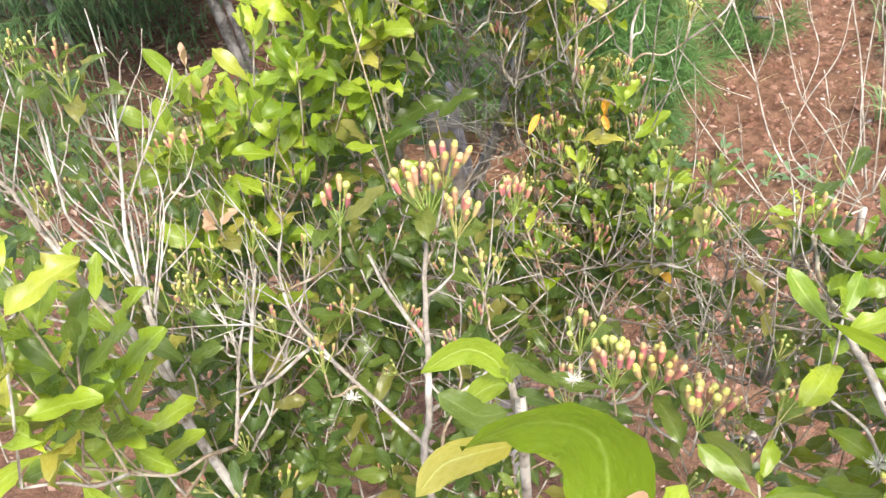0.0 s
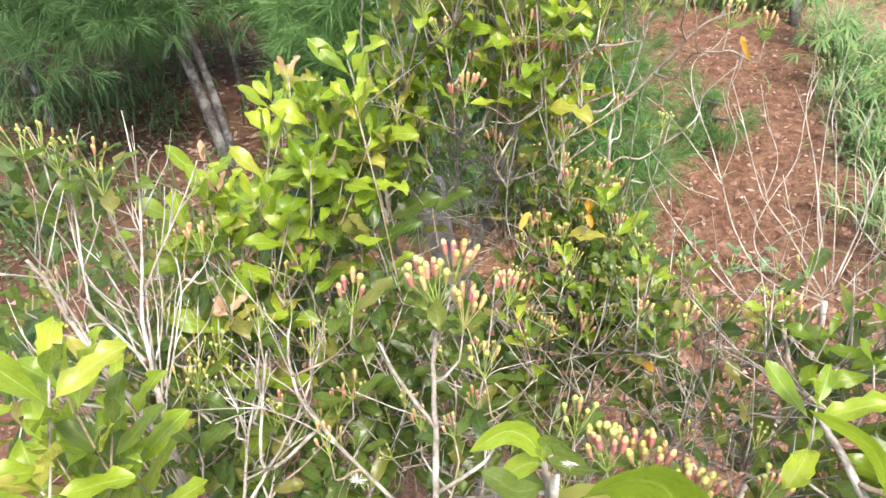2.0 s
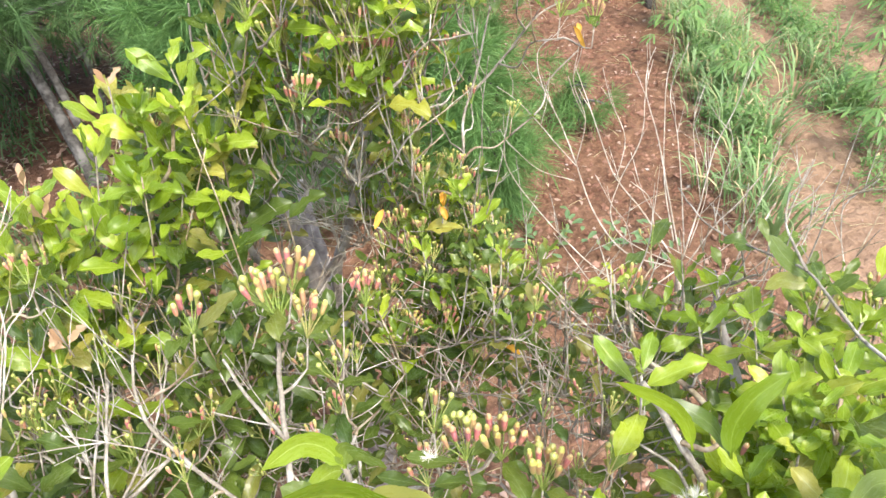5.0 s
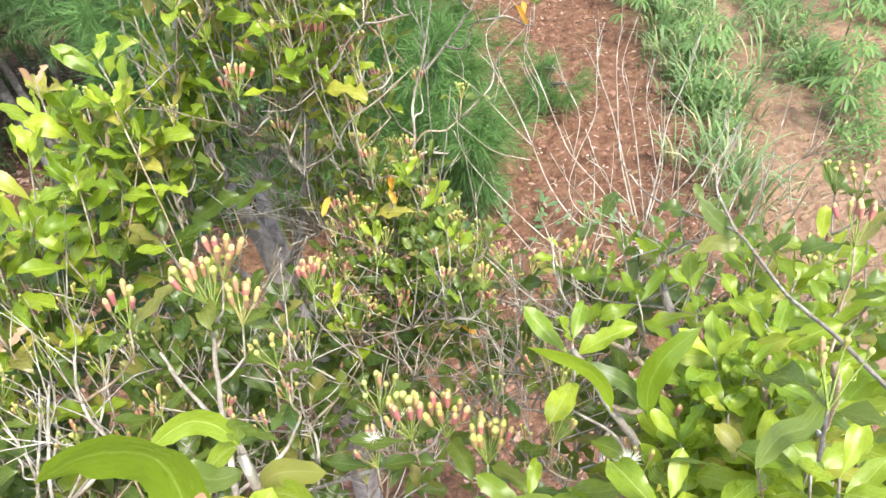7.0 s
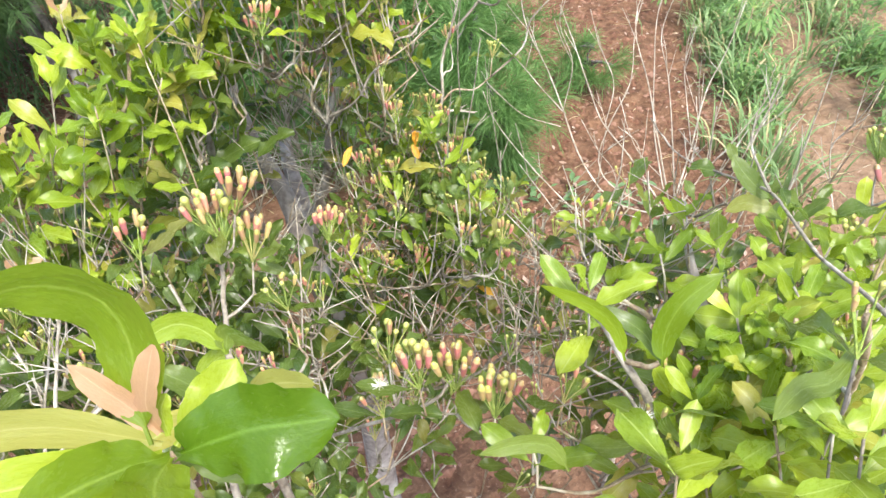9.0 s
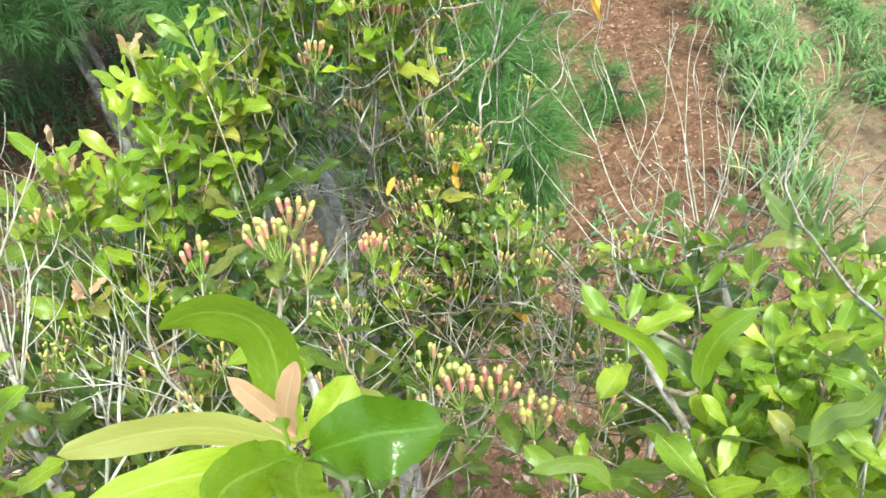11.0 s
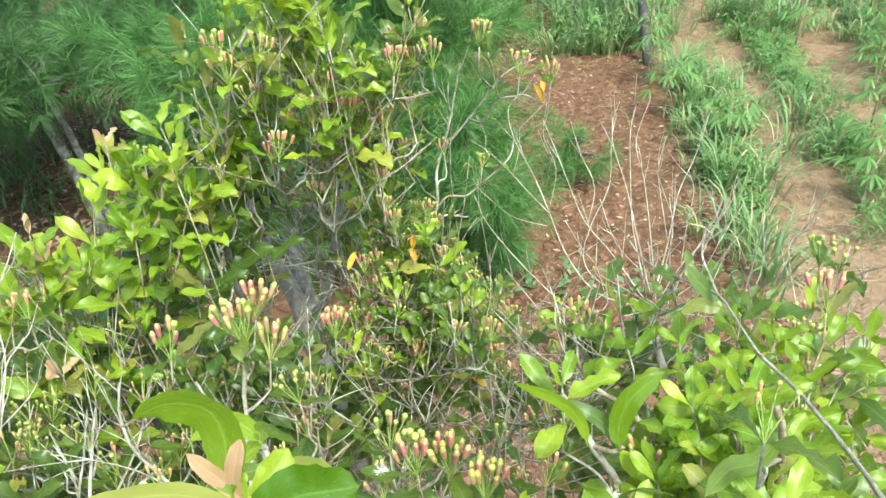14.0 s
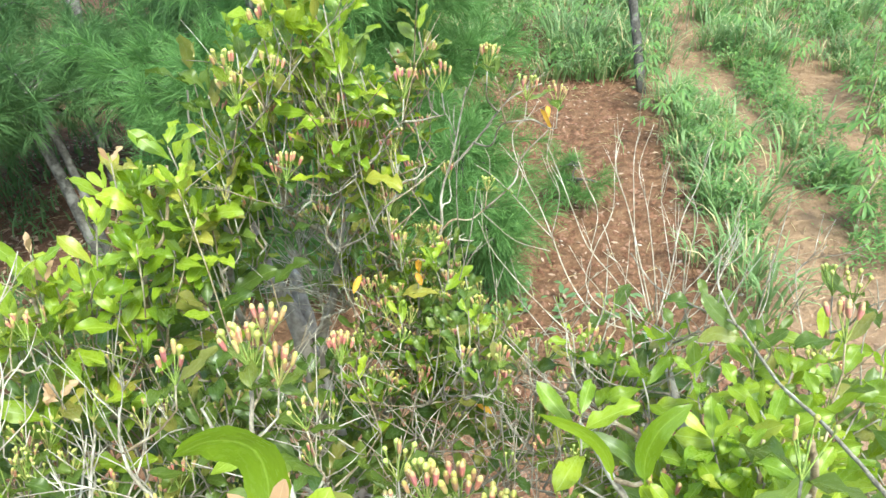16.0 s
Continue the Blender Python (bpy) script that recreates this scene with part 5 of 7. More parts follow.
fill(tree, (-0.040, 1.606, 2.899), (0.09, 0.08, 0.1), 6, 4, ("fresh", "mature"), leaf=0.07, ripe=("turning", "ripe"))
fill(tree, (-0.352, 1.723, 2.883), (0.2, 0.15, 0.16), 9, 4, ("young", "fresh", "mature", "mature"), leaf=0.085, pairs=(3, 4), ripe=("turning", "ripe"))
fill(tree, (-0.609, 1.288, 2.762), (0.12, 0.1, 0.12), 6, 0, ("young", "young", "fresh"), leaf=0.08, pairs=(3, 4))
fill(tree, (-0.707, 1.440, 2.639), (0.2, 0.18, 0.14), 6, 3, ("young", "young", "fresh"), leaf=0.09, pairs=(3, 4))
tangle(tree, (-0.350, 1.610, 2.351), (0.14, 0.1, 0.12), 26, (DEAD, STICK), 0.16, 0.0017)
tree.limb((-0.324, 1.595, 1.397), (-0.429, 1.712, 1.854), (-0.455, 1.793, 2.031), (-0.488, 1.875, 2.131), (-0.503, 1.971, 2.200), r0=0.042, r1=0.016, mat=BARK)
tangle(tree, (-0.372, 1.591, 2.251), (0.1, 0.06, 0.18), 60, (DEAD, DEAD, STICK), 0.22, 0.0014)
tree.limb((-0.413, 1.699, 1.760), (-0.389, 1.693, 2.063), (-0.355, 1.720, 2.171), (-0.316, 1.755, 2.288), r0=0.02, r1=0.008, mat=BARK)
fill(tree, (-0.173, 1.697, 2.598), (0.15, 0.12, 0.16), 14, 8, ("mature", "fresh", "young"), leaf=0.08, ripe=("ripe", "turning"))
fill(tree, (-0.114, 1.598, 2.398), (0.18, 0.12, 0.1), 13, 8, ("mature", "mature", "fresh"), leaf=0.075, ripe=("turning", "turning", "ripe"))
fill(tree, (-0.002, 1.540, 2.244), (0.16, 0.12, 0.12), 10, 8, ("mature", "mature", "dark"), leaf=0.075, ripe=("turning", "green"))
fill(tree, (-0.093, 1.336, 2.287), (0.22, 0.16, 0.1), 18, 14, ("mature", "mature", "dark", "fresh"), leaf=0.078, ripe=("turning", "turning", "ripe", "green"))
tangle(tree, (0.234, 1.086, 2.155), (0.2, 0.15, 0.12), 24, (STICK, STICK, DEAD), 0.2, 0.0017)
fill(tree, (-0.467, 1.101, 2.375), (0.2, 0.15, 0.1), 14, 4, ("mature", "mature", "dark"), leaf=0.08)
fill(tree, (-0.252, 1.322, 2.001), (0.3, 0.2, 0.12), 14, 2, ("mature", "mature", "dark"), leaf=0.09)
tangle(tree, (-0.003, 1.240, 2.199), (0.25, 0.2, 0.12), 34, (STICK, STICK, DEAD), 0.2, 0.0017)
tangle(tree, (-0.222, 1.054, 2.147), (0.35, 0.2, 0.12), 34, (STICK, STICK, DEAD), 0.2, 0.0017)
tangle(tree, (-0.631, 1.031, 2.303), (0.35, 0.2, 0.15), 26, (STICK, STICK, DEAD), 0.2, 0.0017)
tangle(tree, (-0.100, 1.527, 2.391), (0.2, 0.15, 0.12), 20, (STICK, STICK, DEAD), 0.2, 0.0017)
tangle(tree, (0.177, 1.170, 2.258), (0.15, 0.15, 0.12), 20, (STICK, STICK, DEAD), 0.2, 0.0017)
tangle(tree, (-0.279, 1.495, 2.815), (0.2, 0.1, 0.15), 18, (STICK, TWIG), 0.2, 0.0017)
tangle(tree, (-0.361, 1.400, 2.849), (0.18, 0.1, 0.15), 20, (STICK, TWIG), 0.16, 0.0014)
tangle(tree, (-0.737, 1.212, 2.525), (0.25, 0.12, 0.12), 10, (STICK, TWIG), 0.11, 0.0014)
fill(tree, (0.170, 1.050, 2.080), (0.34, 0.28, 0.14), 16, 10, ("mature", "mature", "dark"), leaf=0.066, ripe=("turning", "green", "green"))
tangle(tree, (0.150, 1.080, 2.120), (0.36, 0.28, 0.16), 60, (STICK, STICK, TWIG, DEAD), 0.2, 0.0014)
tangle(tree, (-0.350, 1.150, 2.150), (0.40, 0.25, 0.16), 40, (STICK, STICK, TWIG), 0.2, 0.0014)
fill(tree, (-0.077, 1.546, 2.382), (0.15, 0.10, 0.15), 8, 18, ("mature", "mature", "young"), leaf=0.066, ripe=("green", "green", "turning"))
fill(tree, (0.018, 1.379, 2.316), (0.12, 0.10, 0.10), 7, 10, ("mature", "mature", "young"), leaf=0.064, ripe=("green", "turning"))
fill(tree, (-0.292, 1.688, 2.472), (0.16, 0.10, 0.12), 8, 9, ("mature", "mature", "young"), leaf=0.070, ripe=("ripe", "turning", "green"))
fill(tree, (0.100, 1.155, 2.470), (0.12, 0.10, 0.10), 6, 8, ("mature", "mature", "young"), leaf=0.064, ripe=("green", "turning"))
open_flower(tree, -0.129, 0.753, 2.483)
open_flower(tree, -0.931, 1.062, 2.545)
open_flower(tree, -0.475, 0.737, 2.409)
part("leaf", grown_leaf([(0.284, 1.820, 2.727), (0.293, 1.813, 2.717), (0.301, 1.802, 2.701), (0.311, 1.787, 2.678)], 0.016, (-0.2, -0.9, 0.3), "yellow", 0.15, 0.04), tree.ob)
part("leaf", grown_leaf([(0.045, 1.245, 2.201), (0.059, 1.244, 2.199), (0.072, 1.238, 2.191), (0.092, 1.224, 2.173)], 0.03, (0, -0.8, 0.5), "yellow", 0.15, 0.04), tree.ob)
part("leaf", grown_leaf([(-0.080, 1.411, 2.485), (-0.075, 1.406, 2.478), (-0.071, 1.400, 2.471), (-0.068, 1.391, 2.460)], 0.02, (0, -0.8, 0.5), "yellow", 0.15, 0.04), tree.ob)
part("leaf", grown_leaf([(-0.208, 1.367, 2.519), (-0.216, 1.359, 2.510), (-0.222, 1.351, 2.500), (-0.229, 1.338, 2.486)], 0.02, (0, -0.8, 0.5), "yellow", 0.15, 0.04), tree.ob)
tree.finish()

left = Plant("clove_tree", (-0.709, 0.826, 0.0), "clove tree with bleached leafless branches and some green buds", "clove tree", "clove trees")
bristle(left, left.limb((-0.709, 0.826, 0.000), (-0.702, 0.673, 1.0), (-0.762, 0.693, 2.278), (-0.791, 0.726, 2.329), (-0.816, 0.766, 2.386), (-0.836, 0.805, 2.444), (-0.849, 0.835, 2.496), r0=0.0105, r1=0.0055, mat=DEAD, name="limb"), 2, 0.12, 0.0016, DEAD, 0.6, 0.4)
bristle(left, left.limb((-0.849, 0.835, 2.496), (-0.864, 0.870, 2.541), (-0.877, 0.904, 2.588), (-0.882, 0.952, 2.647), (-0.884, 1.003, 2.714), (-0.887, 1.042, 2.777), (-0.895, 1.073, 2.843), (-0.901, 1.095, 2.901), r0=0.0050, r1=0.0011, mat=DEAD, name="twig", sides=5), 3, 0.10, 0.0012, DEAD, 0.3, 0.4)
bristle(left, left.limb((-0.899, 1.036, 2.719), (-0.889, 1.048, 2.737), (-0.875, 1.067, 2.761), (-0.859, 1.087, 2.787), r0=0.0018, r1=0.0011, mat=DEAD, name="twig", sides=5), 1, 0.10, 0.0012, DEAD, 0.3, 0.4)
bristle(left, left.limb((-0.888, 1.050, 2.755), (-0.877, 1.066, 2.790), (-0.868, 1.074, 2.817), (-0.851, 1.081, 2.834), r0=0.0016, r1=0.0011, mat=DEAD, name="twig", sides=5), 0, 0.10, 0.0012, DEAD, 0.3, 0.4)
bristle(left, left.limb((-0.881, 1.089, 2.805), (-0.879, 1.081, 2.828), (-0.877, 1.070, 2.848), r0=0.0012, r1=0.0011, mat=DEAD, name="twig", sides=5), 0, 0.10, 0.0012, DEAD, 0.3, 0.4)
bristle(left, left.limb((-0.891, 0.959, 2.614), (-0.872, 1.010, 2.658), (-0.849, 1.059, 2.703), (-0.830, 1.097, 2.742), (-0.814, 1.131, 2.783), r0=0.0026, r1=0.0011, mat=DEAD, name="twig", sides=5), 2, 0.10, 0.0012, DEAD, 0.3, 0.4)
bristle(left, left.limb((-0.874, 1.026, 2.663), (-0.869, 1.060, 2.708), (-0.867, 1.087, 2.753), r0=0.0015, r1=0.0011, mat=DEAD, name="twig", sides=5), 0, 0.10, 0.0012, DEAD, 0.3, 0.4)
bristle(left, left.limb((-0.858, 1.054, 2.691), (-0.853, 1.072, 2.723), (-0.852, 1.082, 2.751), r0=0.0014, r1=0.0011, mat=DEAD, name="twig", sides=5), 0, 0.10, 0.0012, DEAD, 0.3, 0.4)
bristle(left, left.limb((-0.854, 0.848, 2.488), (-0.871, 0.893, 2.544), (-0.880, 0.935, 2.598), (-0.883, 0.957, 2.630), r0=0.0036, r1=0.0011, mat=DEAD, name="twig", sides=5), 2, 0.10, 0.0012, DEAD, 0.3, 0.4)
bristle(left, left.limb((-0.843, 0.830, 2.473), (-0.841, 0.888, 2.524), (-0.837, 0.930, 2.565), (-0.829, 0.965, 2.599), (-0.804, 1.003, 2.626), r0=0.0026, r1=0.0011, mat=DEAD, name="twig", sides=5), 2, 0.10, 0.0012, DEAD, 0.3, 0.4)
bristle(left, left.limb((-0.827, 0.819, 2.489), (-0.820, 0.866, 2.536), (-0.814, 0.910, 2.587), (-0.809, 0.944, 2.633), (-0.814, 0.970, 2.685), r0=0.0024, r1=0.0011, mat=DEAD, name="twig", sides=5), 2, 0.10, 0.0012, DEAD, 0.3, 0.4)
bristle(left, left.limb((-0.902, 0.978, 2.635), (-0.925, 1.000, 2.688), (-0.945, 1.022, 2.742), (-0.955, 1.044, 2.791), (-0.966, 1.053, 2.824), r0=0.0024, r1=0.0011, mat=DEAD, name="twig", sides=5), 2, 0.10, 0.0012, DEAD, 0.3, 0.4)
bristle(left, left.limb((-0.945, 1.022, 2.733), (-0.938, 1.038, 2.756), (-0.931, 1.053, 2.780), r0=0.0013, r1=0.0011, mat=DEAD, name="twig", sides=5), 0, 0.10, 0.0012, DEAD, 0.3, 0.4)
bristle(left, left.limb((-0.893, 1.006, 2.694), (-0.903, 1.018, 2.749), (-0.912, 1.021, 2.796), r0=0.0015, r1=0.0011, mat=DEAD, name="twig", sides=5), 1, 0.10, 0.0012, DEAD, 0.3, 0.4)
bristle(left, left.limb((-0.879, 0.887, 2.522), (-0.909, 0.927, 2.586), (-0.934, 0.947, 2.632), (-0.956, 0.962, 2.674), r0=0.0022, r1=0.0011, mat=DEAD, name="twig", sides=5), 2, 0.10, 0.0012, DEAD, 0.3, 0.4)
bristle(left, left.limb((-0.902, 0.922, 2.588), (-0.940, 0.920, 2.631), (-0.967, 0.931, 2.679), (-0.987, 0.975, 2.765), r0=0.0020, r1=0.0011, mat=DEAD, name="twig", sides=5), 1, 0.10, 0.0012, DEAD, 0.3, 0.4)
bristle(left, left.limb((-0.861, 0.851, 2.547), (-0.906, 0.864, 2.610), (-0.930, 0.872, 2.655), (-0.940, 0.901, 2.710), (-0.945, 0.937, 2.772), (-0.948, 0.963, 2.829), (-0.943, 0.990, 2.882), r0=0.0032, r1=0.0011, mat=DEAD, name="twig", sides=5), 3, 0.10, 0.0012, DEAD, 0.3, 0.4)
bristle(left, left.limb((-0.955, 0.916, 2.696), (-0.930, 0.938, 2.740), (-0.909, 0.954, 2.784), r0=0.0014, r1=0.0011, mat=DEAD, name="twig", sides=5), 0, 0.10, 0.0012, DEAD, 0.3, 0.4)
bristle(left, left.limb((-0.830, 0.823, 2.452), (-0.804, 0.879, 2.486), (-0.791, 0.924, 2.525), r0=0.0018, r1=0.0011, mat=DEAD, name="twig", sides=5), 1, 0.10, 0.0012, DEAD, 0.3, 0.4)
bristle(left, left.limb((-0.834, 0.878, 2.518), (-0.791, 0.922, 2.546), (-0.768, 0.947, 2.575), r0=0.0017, r1=0.0011, mat=DEAD, name="twig", sides=5), 1, 0.10, 0.0012, DEAD, 0.3, 0.4)
bristle(left, left.limb((-0.840, 0.828, 2.521), (-0.861, 0.841, 2.575), (-0.875, 0.861, 2.632), (-0.880, 0.861, 2.669), r0=0.0020, r1=0.0011, mat=DEAD, name="twig", sides=5), 2, 0.10, 0.0012, DEAD, 0.3, 0.4)
bristle(left, left.limb((-0.871, 0.867, 2.500), (-0.865, 0.922, 2.543), (-0.870, 0.969, 2.593), (-0.878, 0.998, 2.632), (-0.883, 1.039, 2.687), r0=0.0022, r1=0.0011, mat=DEAD, name="twig", sides=5), 2, 0.10, 0.0012, DEAD, 0.3, 0.4)
bristle(left, left.limb((-0.833, 0.824, 2.497), (-0.841, 0.875, 2.566), (-0.841, 0.905, 2.616), (-0.846, 0.929, 2.670), r0=0.0020, r1=0.0011, mat=DEAD, name="twig", sides=5), 1, 0.10, 0.0012, DEAD, 0.3, 0.4)
bristle(left, left.limb((-0.782, 0.714, 2.318), (-0.826, 0.767, 2.408), (-0.851, 0.783, 2.472), (-0.865, 0.788, 2.524), (-0.894, 0.795, 2.594), (-0.928, 0.815, 2.687), (-0.937, 0.821, 2.749), (-0.945, 0.815, 2.803), r0=0.0070, r1=0.0028, mat=DEAD), 5, 0.14, 0.0016, DEAD, 0.35, 0.45)
bristle(left, left.limb((-0.889, 0.791, 2.600), (-0.910, 0.810, 2.679), (-0.919, 0.811, 2.736), (-0.924, 0.793, 2.774), r0=0.0026, r1=0.0012, mat=DEAD, name="twig", sides=5), 2, 0.10, 0.0012, DEAD, 0.3, 0.4)
bristle(left, left.limb((-0.920, 0.808, 2.694), (-0.923, 0.822, 2.759), (-0.926, 0.814, 2.804), (-0.921, 0.803, 2.839), r0=0.0022, r1=0.0012, mat=DEAD, name="twig", sides=5), 2, 0.10, 0.0012, DEAD, 0.3, 0.4)
bristle(left, left.limb((-0.861, 0.777, 2.507), (-0.895, 0.737, 2.566), (-0.914, 0.709, 2.625), (-0.912, 0.691, 2.673), r0=0.0034, r1=0.0012, mat=DEAD, name="twig", sides=5), 2, 0.10, 0.0012, DEAD, 0.3, 0.4)
bristle(left, left.limb((-0.908, 0.705, 2.631), (-0.909, 0.711, 2.669), (-0.908, 0.719, 2.707), r0=0.0016, r1=0.0012, mat=DEAD, name="twig", sides=5), 2, 0.10, 0.0012, DEAD, 0.3, 0.4)
bristle(left, left.limb((-0.907, 0.711, 2.604), (-0.911, 0.706, 2.643), (-0.908, 0.697, 2.674), r0=0.0016, r1=0.0012, mat=DEAD, name="twig", sides=5), 2, 0.10, 0.0012, DEAD, 0.3, 0.4)
bristle(left, left.limb((-0.870, 0.793, 2.540), (-0.895, 0.775, 2.593), (-0.907, 0.746, 2.629), r0=0.0018, r1=0.0012, mat=DEAD, name="twig", sides=5), 2, 0.10, 0.0012, DEAD, 0.3, 0.4)
bristle(left, left.limb((-0.648, 0.645, 2.393), (-0.656, 0.703, 2.427), (-0.663, 0.762, 2.464), (-0.662, 0.822, 2.505), (-0.663, 0.879, 2.551), r0=0.0036, r1=0.0014, mat=STICK, name="limb"), 3, 0.10, 0.0012, STICK, 0.4, 0.4)
bristle(left, left.limb((-0.651, 0.667, 2.405), (-0.629, 0.729, 2.423), (-0.606, 0.791, 2.445), (-0.587, 0.852, 2.474), (-0.575, 0.918, 2.516), (-0.575, 0.950, 2.538), r0=0.0030, r1=0.0014, mat=STICK, name="limb"), 3, 0.10, 0.0012, STICK, 0.4, 0.4)
bristle(left, left.limb((-0.663, 0.762, 2.464), (-0.690, 0.804, 2.494), (-0.718, 0.831, 2.517), r0=0.0020, r1=0.0014, mat=STICK, name="limb"), 3, 0.10, 0.0012, STICK, 0.4, 0.4)
bristle(left, left.limb((-0.656, 0.711, 2.431), (-0.635, 0.742, 2.417), (-0.596, 0.802, 2.416), (-0.551, 0.847, 2.407), r0=0.0022, r1=0.0014, mat=STICK, name="limb"), 3, 0.10, 0.0012, STICK, 0.4, 0.4)
left.limb((-0.877, 0.792, 2.304), (-0.864, 0.637, 2.462), (-0.818, 0.608, 2.655), (-0.786, 0.578, 2.770), (-0.776, 0.560, 2.825), r0=0.0042, r1=0.0024, mat=STICK)
left.cluster(-0.987, 0.993, 2.925, 6, "green", 0.0135, leaves=2, kind="mature", leaf=0.075, reach=0.05, spread=0.75)
left.cluster(-1.020, 0.983, 2.921, 5, "green", 0.0135, leaves=2, kind="mature", leaf=0.075, reach=0.05, spread=0.75)
left.cluster(-0.964, 0.981, 2.904, 6, "green", 0.0135, leaves=2, kind="mature", leaf=0.075, reach=0.05, spread=0.75)
left.cluster(-0.948, 1.006, 2.900, 5, "green", 0.0135, leaves=2, kind="mature", leaf=0.075, reach=0.05, spread=0.75)
left.cluster(-0.916, 0.998, 2.882, 6, "turning", 0.0135, leaves=2, kind="mature", leaf=0.075, reach=0.05, spread=0.75)
left.cluster(-0.908, 0.991, 2.856, 6, "green", 0.0135, leaves=2, kind="mature", leaf=0.075, reach=0.05, spread=0.75)
left.cluster(-0.848, 1.066, 2.662, 5, "ripe", 0.0155, leaves=2, kind="mature", leaf=0.075, reach=0.05, spread=0.75)
left.cluster(-0.822, 1.072, 2.664, 5, "ripe", 0.0155, leaves=2, kind="mature", leaf=0.075, reach=0.05, spread=0.75)
left.cluster(-0.820, 1.120, 2.642, 4, "green", 0.0155, leaves=2, kind="mature", leaf=0.075, reach=0.05, spread=0.75)
left.cluster(-0.799, 0.851, 2.516, 4, "turning", 0.0155, leaves=2, kind="mature", leaf=0.075, reach=0.05, spread=0.75)
left.cluster(-0.789, 0.860, 2.477, 3, "turning", 0.0155, leaves=2, kind="mature", leaf=0.075, reach=0.05, spread=0.75)
left.cluster(-0.671, 0.875, 2.388, 4, "green", 0.0155, leaves=2, kind="mature", leaf=0.075, reach=0.05, spread=0.75)
left.cluster(-0.604, 0.922, 2.351, 6, "turning", 0.0155, leaves=2, kind="mature", leaf=0.075, reach=0.05, spread=0.75)
left.cluster(-0.561, 0.949, 2.374, 6, "ripe", 0.0155, leaves=2, kind="mature", leaf=0.075, reach=0.05, spread=0.75)
left.cluster(-0.826, 1.011, 2.432, 8, "green", 0.0155, leaves=2, kind="mature", leaf=0.075, reach=0.05, spread=0.75)
left.cluster(-0.830, 1.143, 2.513, 7, "green", 0.0155, leaves=2, kind="mature", leaf=0.075, reach=0.05, spread=0.75)
left.cluster(-0.790, 0.953, 2.432, 6, "green", 0.0155, leaves=2, kind="mature", leaf=0.075, reach=0.05, spread=0.75)
left.cluster(-0.527, 0.934, 2.427, 5, "turning", 0.0155, leaves=2, kind="mature", leaf=0.075, reach=0.05, spread=0.75)
left.shoot(-0.737, 0.572, 2.813, 0.080, 3, "young")
left.shoot(-0.717, 0.548, 2.875, 0.080, 3, "young")
left.shoot(-0.705, 0.569, 2.739, 0.080, 3, "mature")
left.shoot(-0.762, 0.537, 2.744, 0.080, 4, "young")
left.shoot(-0.727, 0.599, 2.653, 0.080, 3, "young")
left.shoot(-0.750, 0.548, 2.675, 0.080, 3, "mature")
left.shoot(-0.774, 0.506, 2.710, 0.080, 4, "young")
left.shoot(-0.749, 0.593, 2.571, 0.080, 3, "young")
left.shoot(-0.678, 0.775, 2.508, 0.09, 1, "mature")
left.shoot(-0.737, 0.735, 2.472, 0.1, 2, "mature")
left.shoot(-0.781, 1.082, 2.428, 0.085, 4, "young")
left.shoot(-0.806, 1.124, 2.436, 0.085, 3, "mature", tip="pink")
left.shoot(-0.753, 1.122, 2.390, 0.08, 3, "young")
left.shoot(-0.933, 1.024, 2.790, 0.085, 2, "mature")
left.shoot(-1.014, 1.029, 2.736, 0.085, 3, "mature")
left.shoot(-1.068, 1.006, 2.799, 0.08, 3, "mature")
left.shoot(-1.119, 1.036, 2.689, 0.09, 3, "dark")
left.shoot(-0.834, 1.198, 2.661, 0.085, 3, "young", tip="pink")
left.shoot(-0.838, 1.162, 2.698, 0.08, 2, "young")
fill(left, (-1.152, 1.142, 2.347), (0.35, 0.25, 0.22), 11, 6, ("mature", "mature", "dark", "young"), leaf=0.08)
fill(left, (-0.746, 0.953, 2.183), (0.32, 0.22, 0.2), 18, 6, ("mature", "mature", "dark"), leaf=0.085)
fill(left, (-1.018, 0.771, 2.502), (0.25, 0.2, 0.2), 12, 3, ("mature", "young", "dark"), leaf=0.085)
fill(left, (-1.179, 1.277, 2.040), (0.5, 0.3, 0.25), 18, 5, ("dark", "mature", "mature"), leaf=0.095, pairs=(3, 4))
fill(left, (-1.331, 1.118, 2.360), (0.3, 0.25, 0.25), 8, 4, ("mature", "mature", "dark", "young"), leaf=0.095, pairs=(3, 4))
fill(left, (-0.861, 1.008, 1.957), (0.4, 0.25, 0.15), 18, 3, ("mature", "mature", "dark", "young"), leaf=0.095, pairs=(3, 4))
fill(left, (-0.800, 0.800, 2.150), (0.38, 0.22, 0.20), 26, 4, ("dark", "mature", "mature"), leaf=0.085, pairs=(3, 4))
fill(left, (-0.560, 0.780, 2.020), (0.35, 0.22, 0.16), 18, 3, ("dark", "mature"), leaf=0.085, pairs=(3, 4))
left.finish()

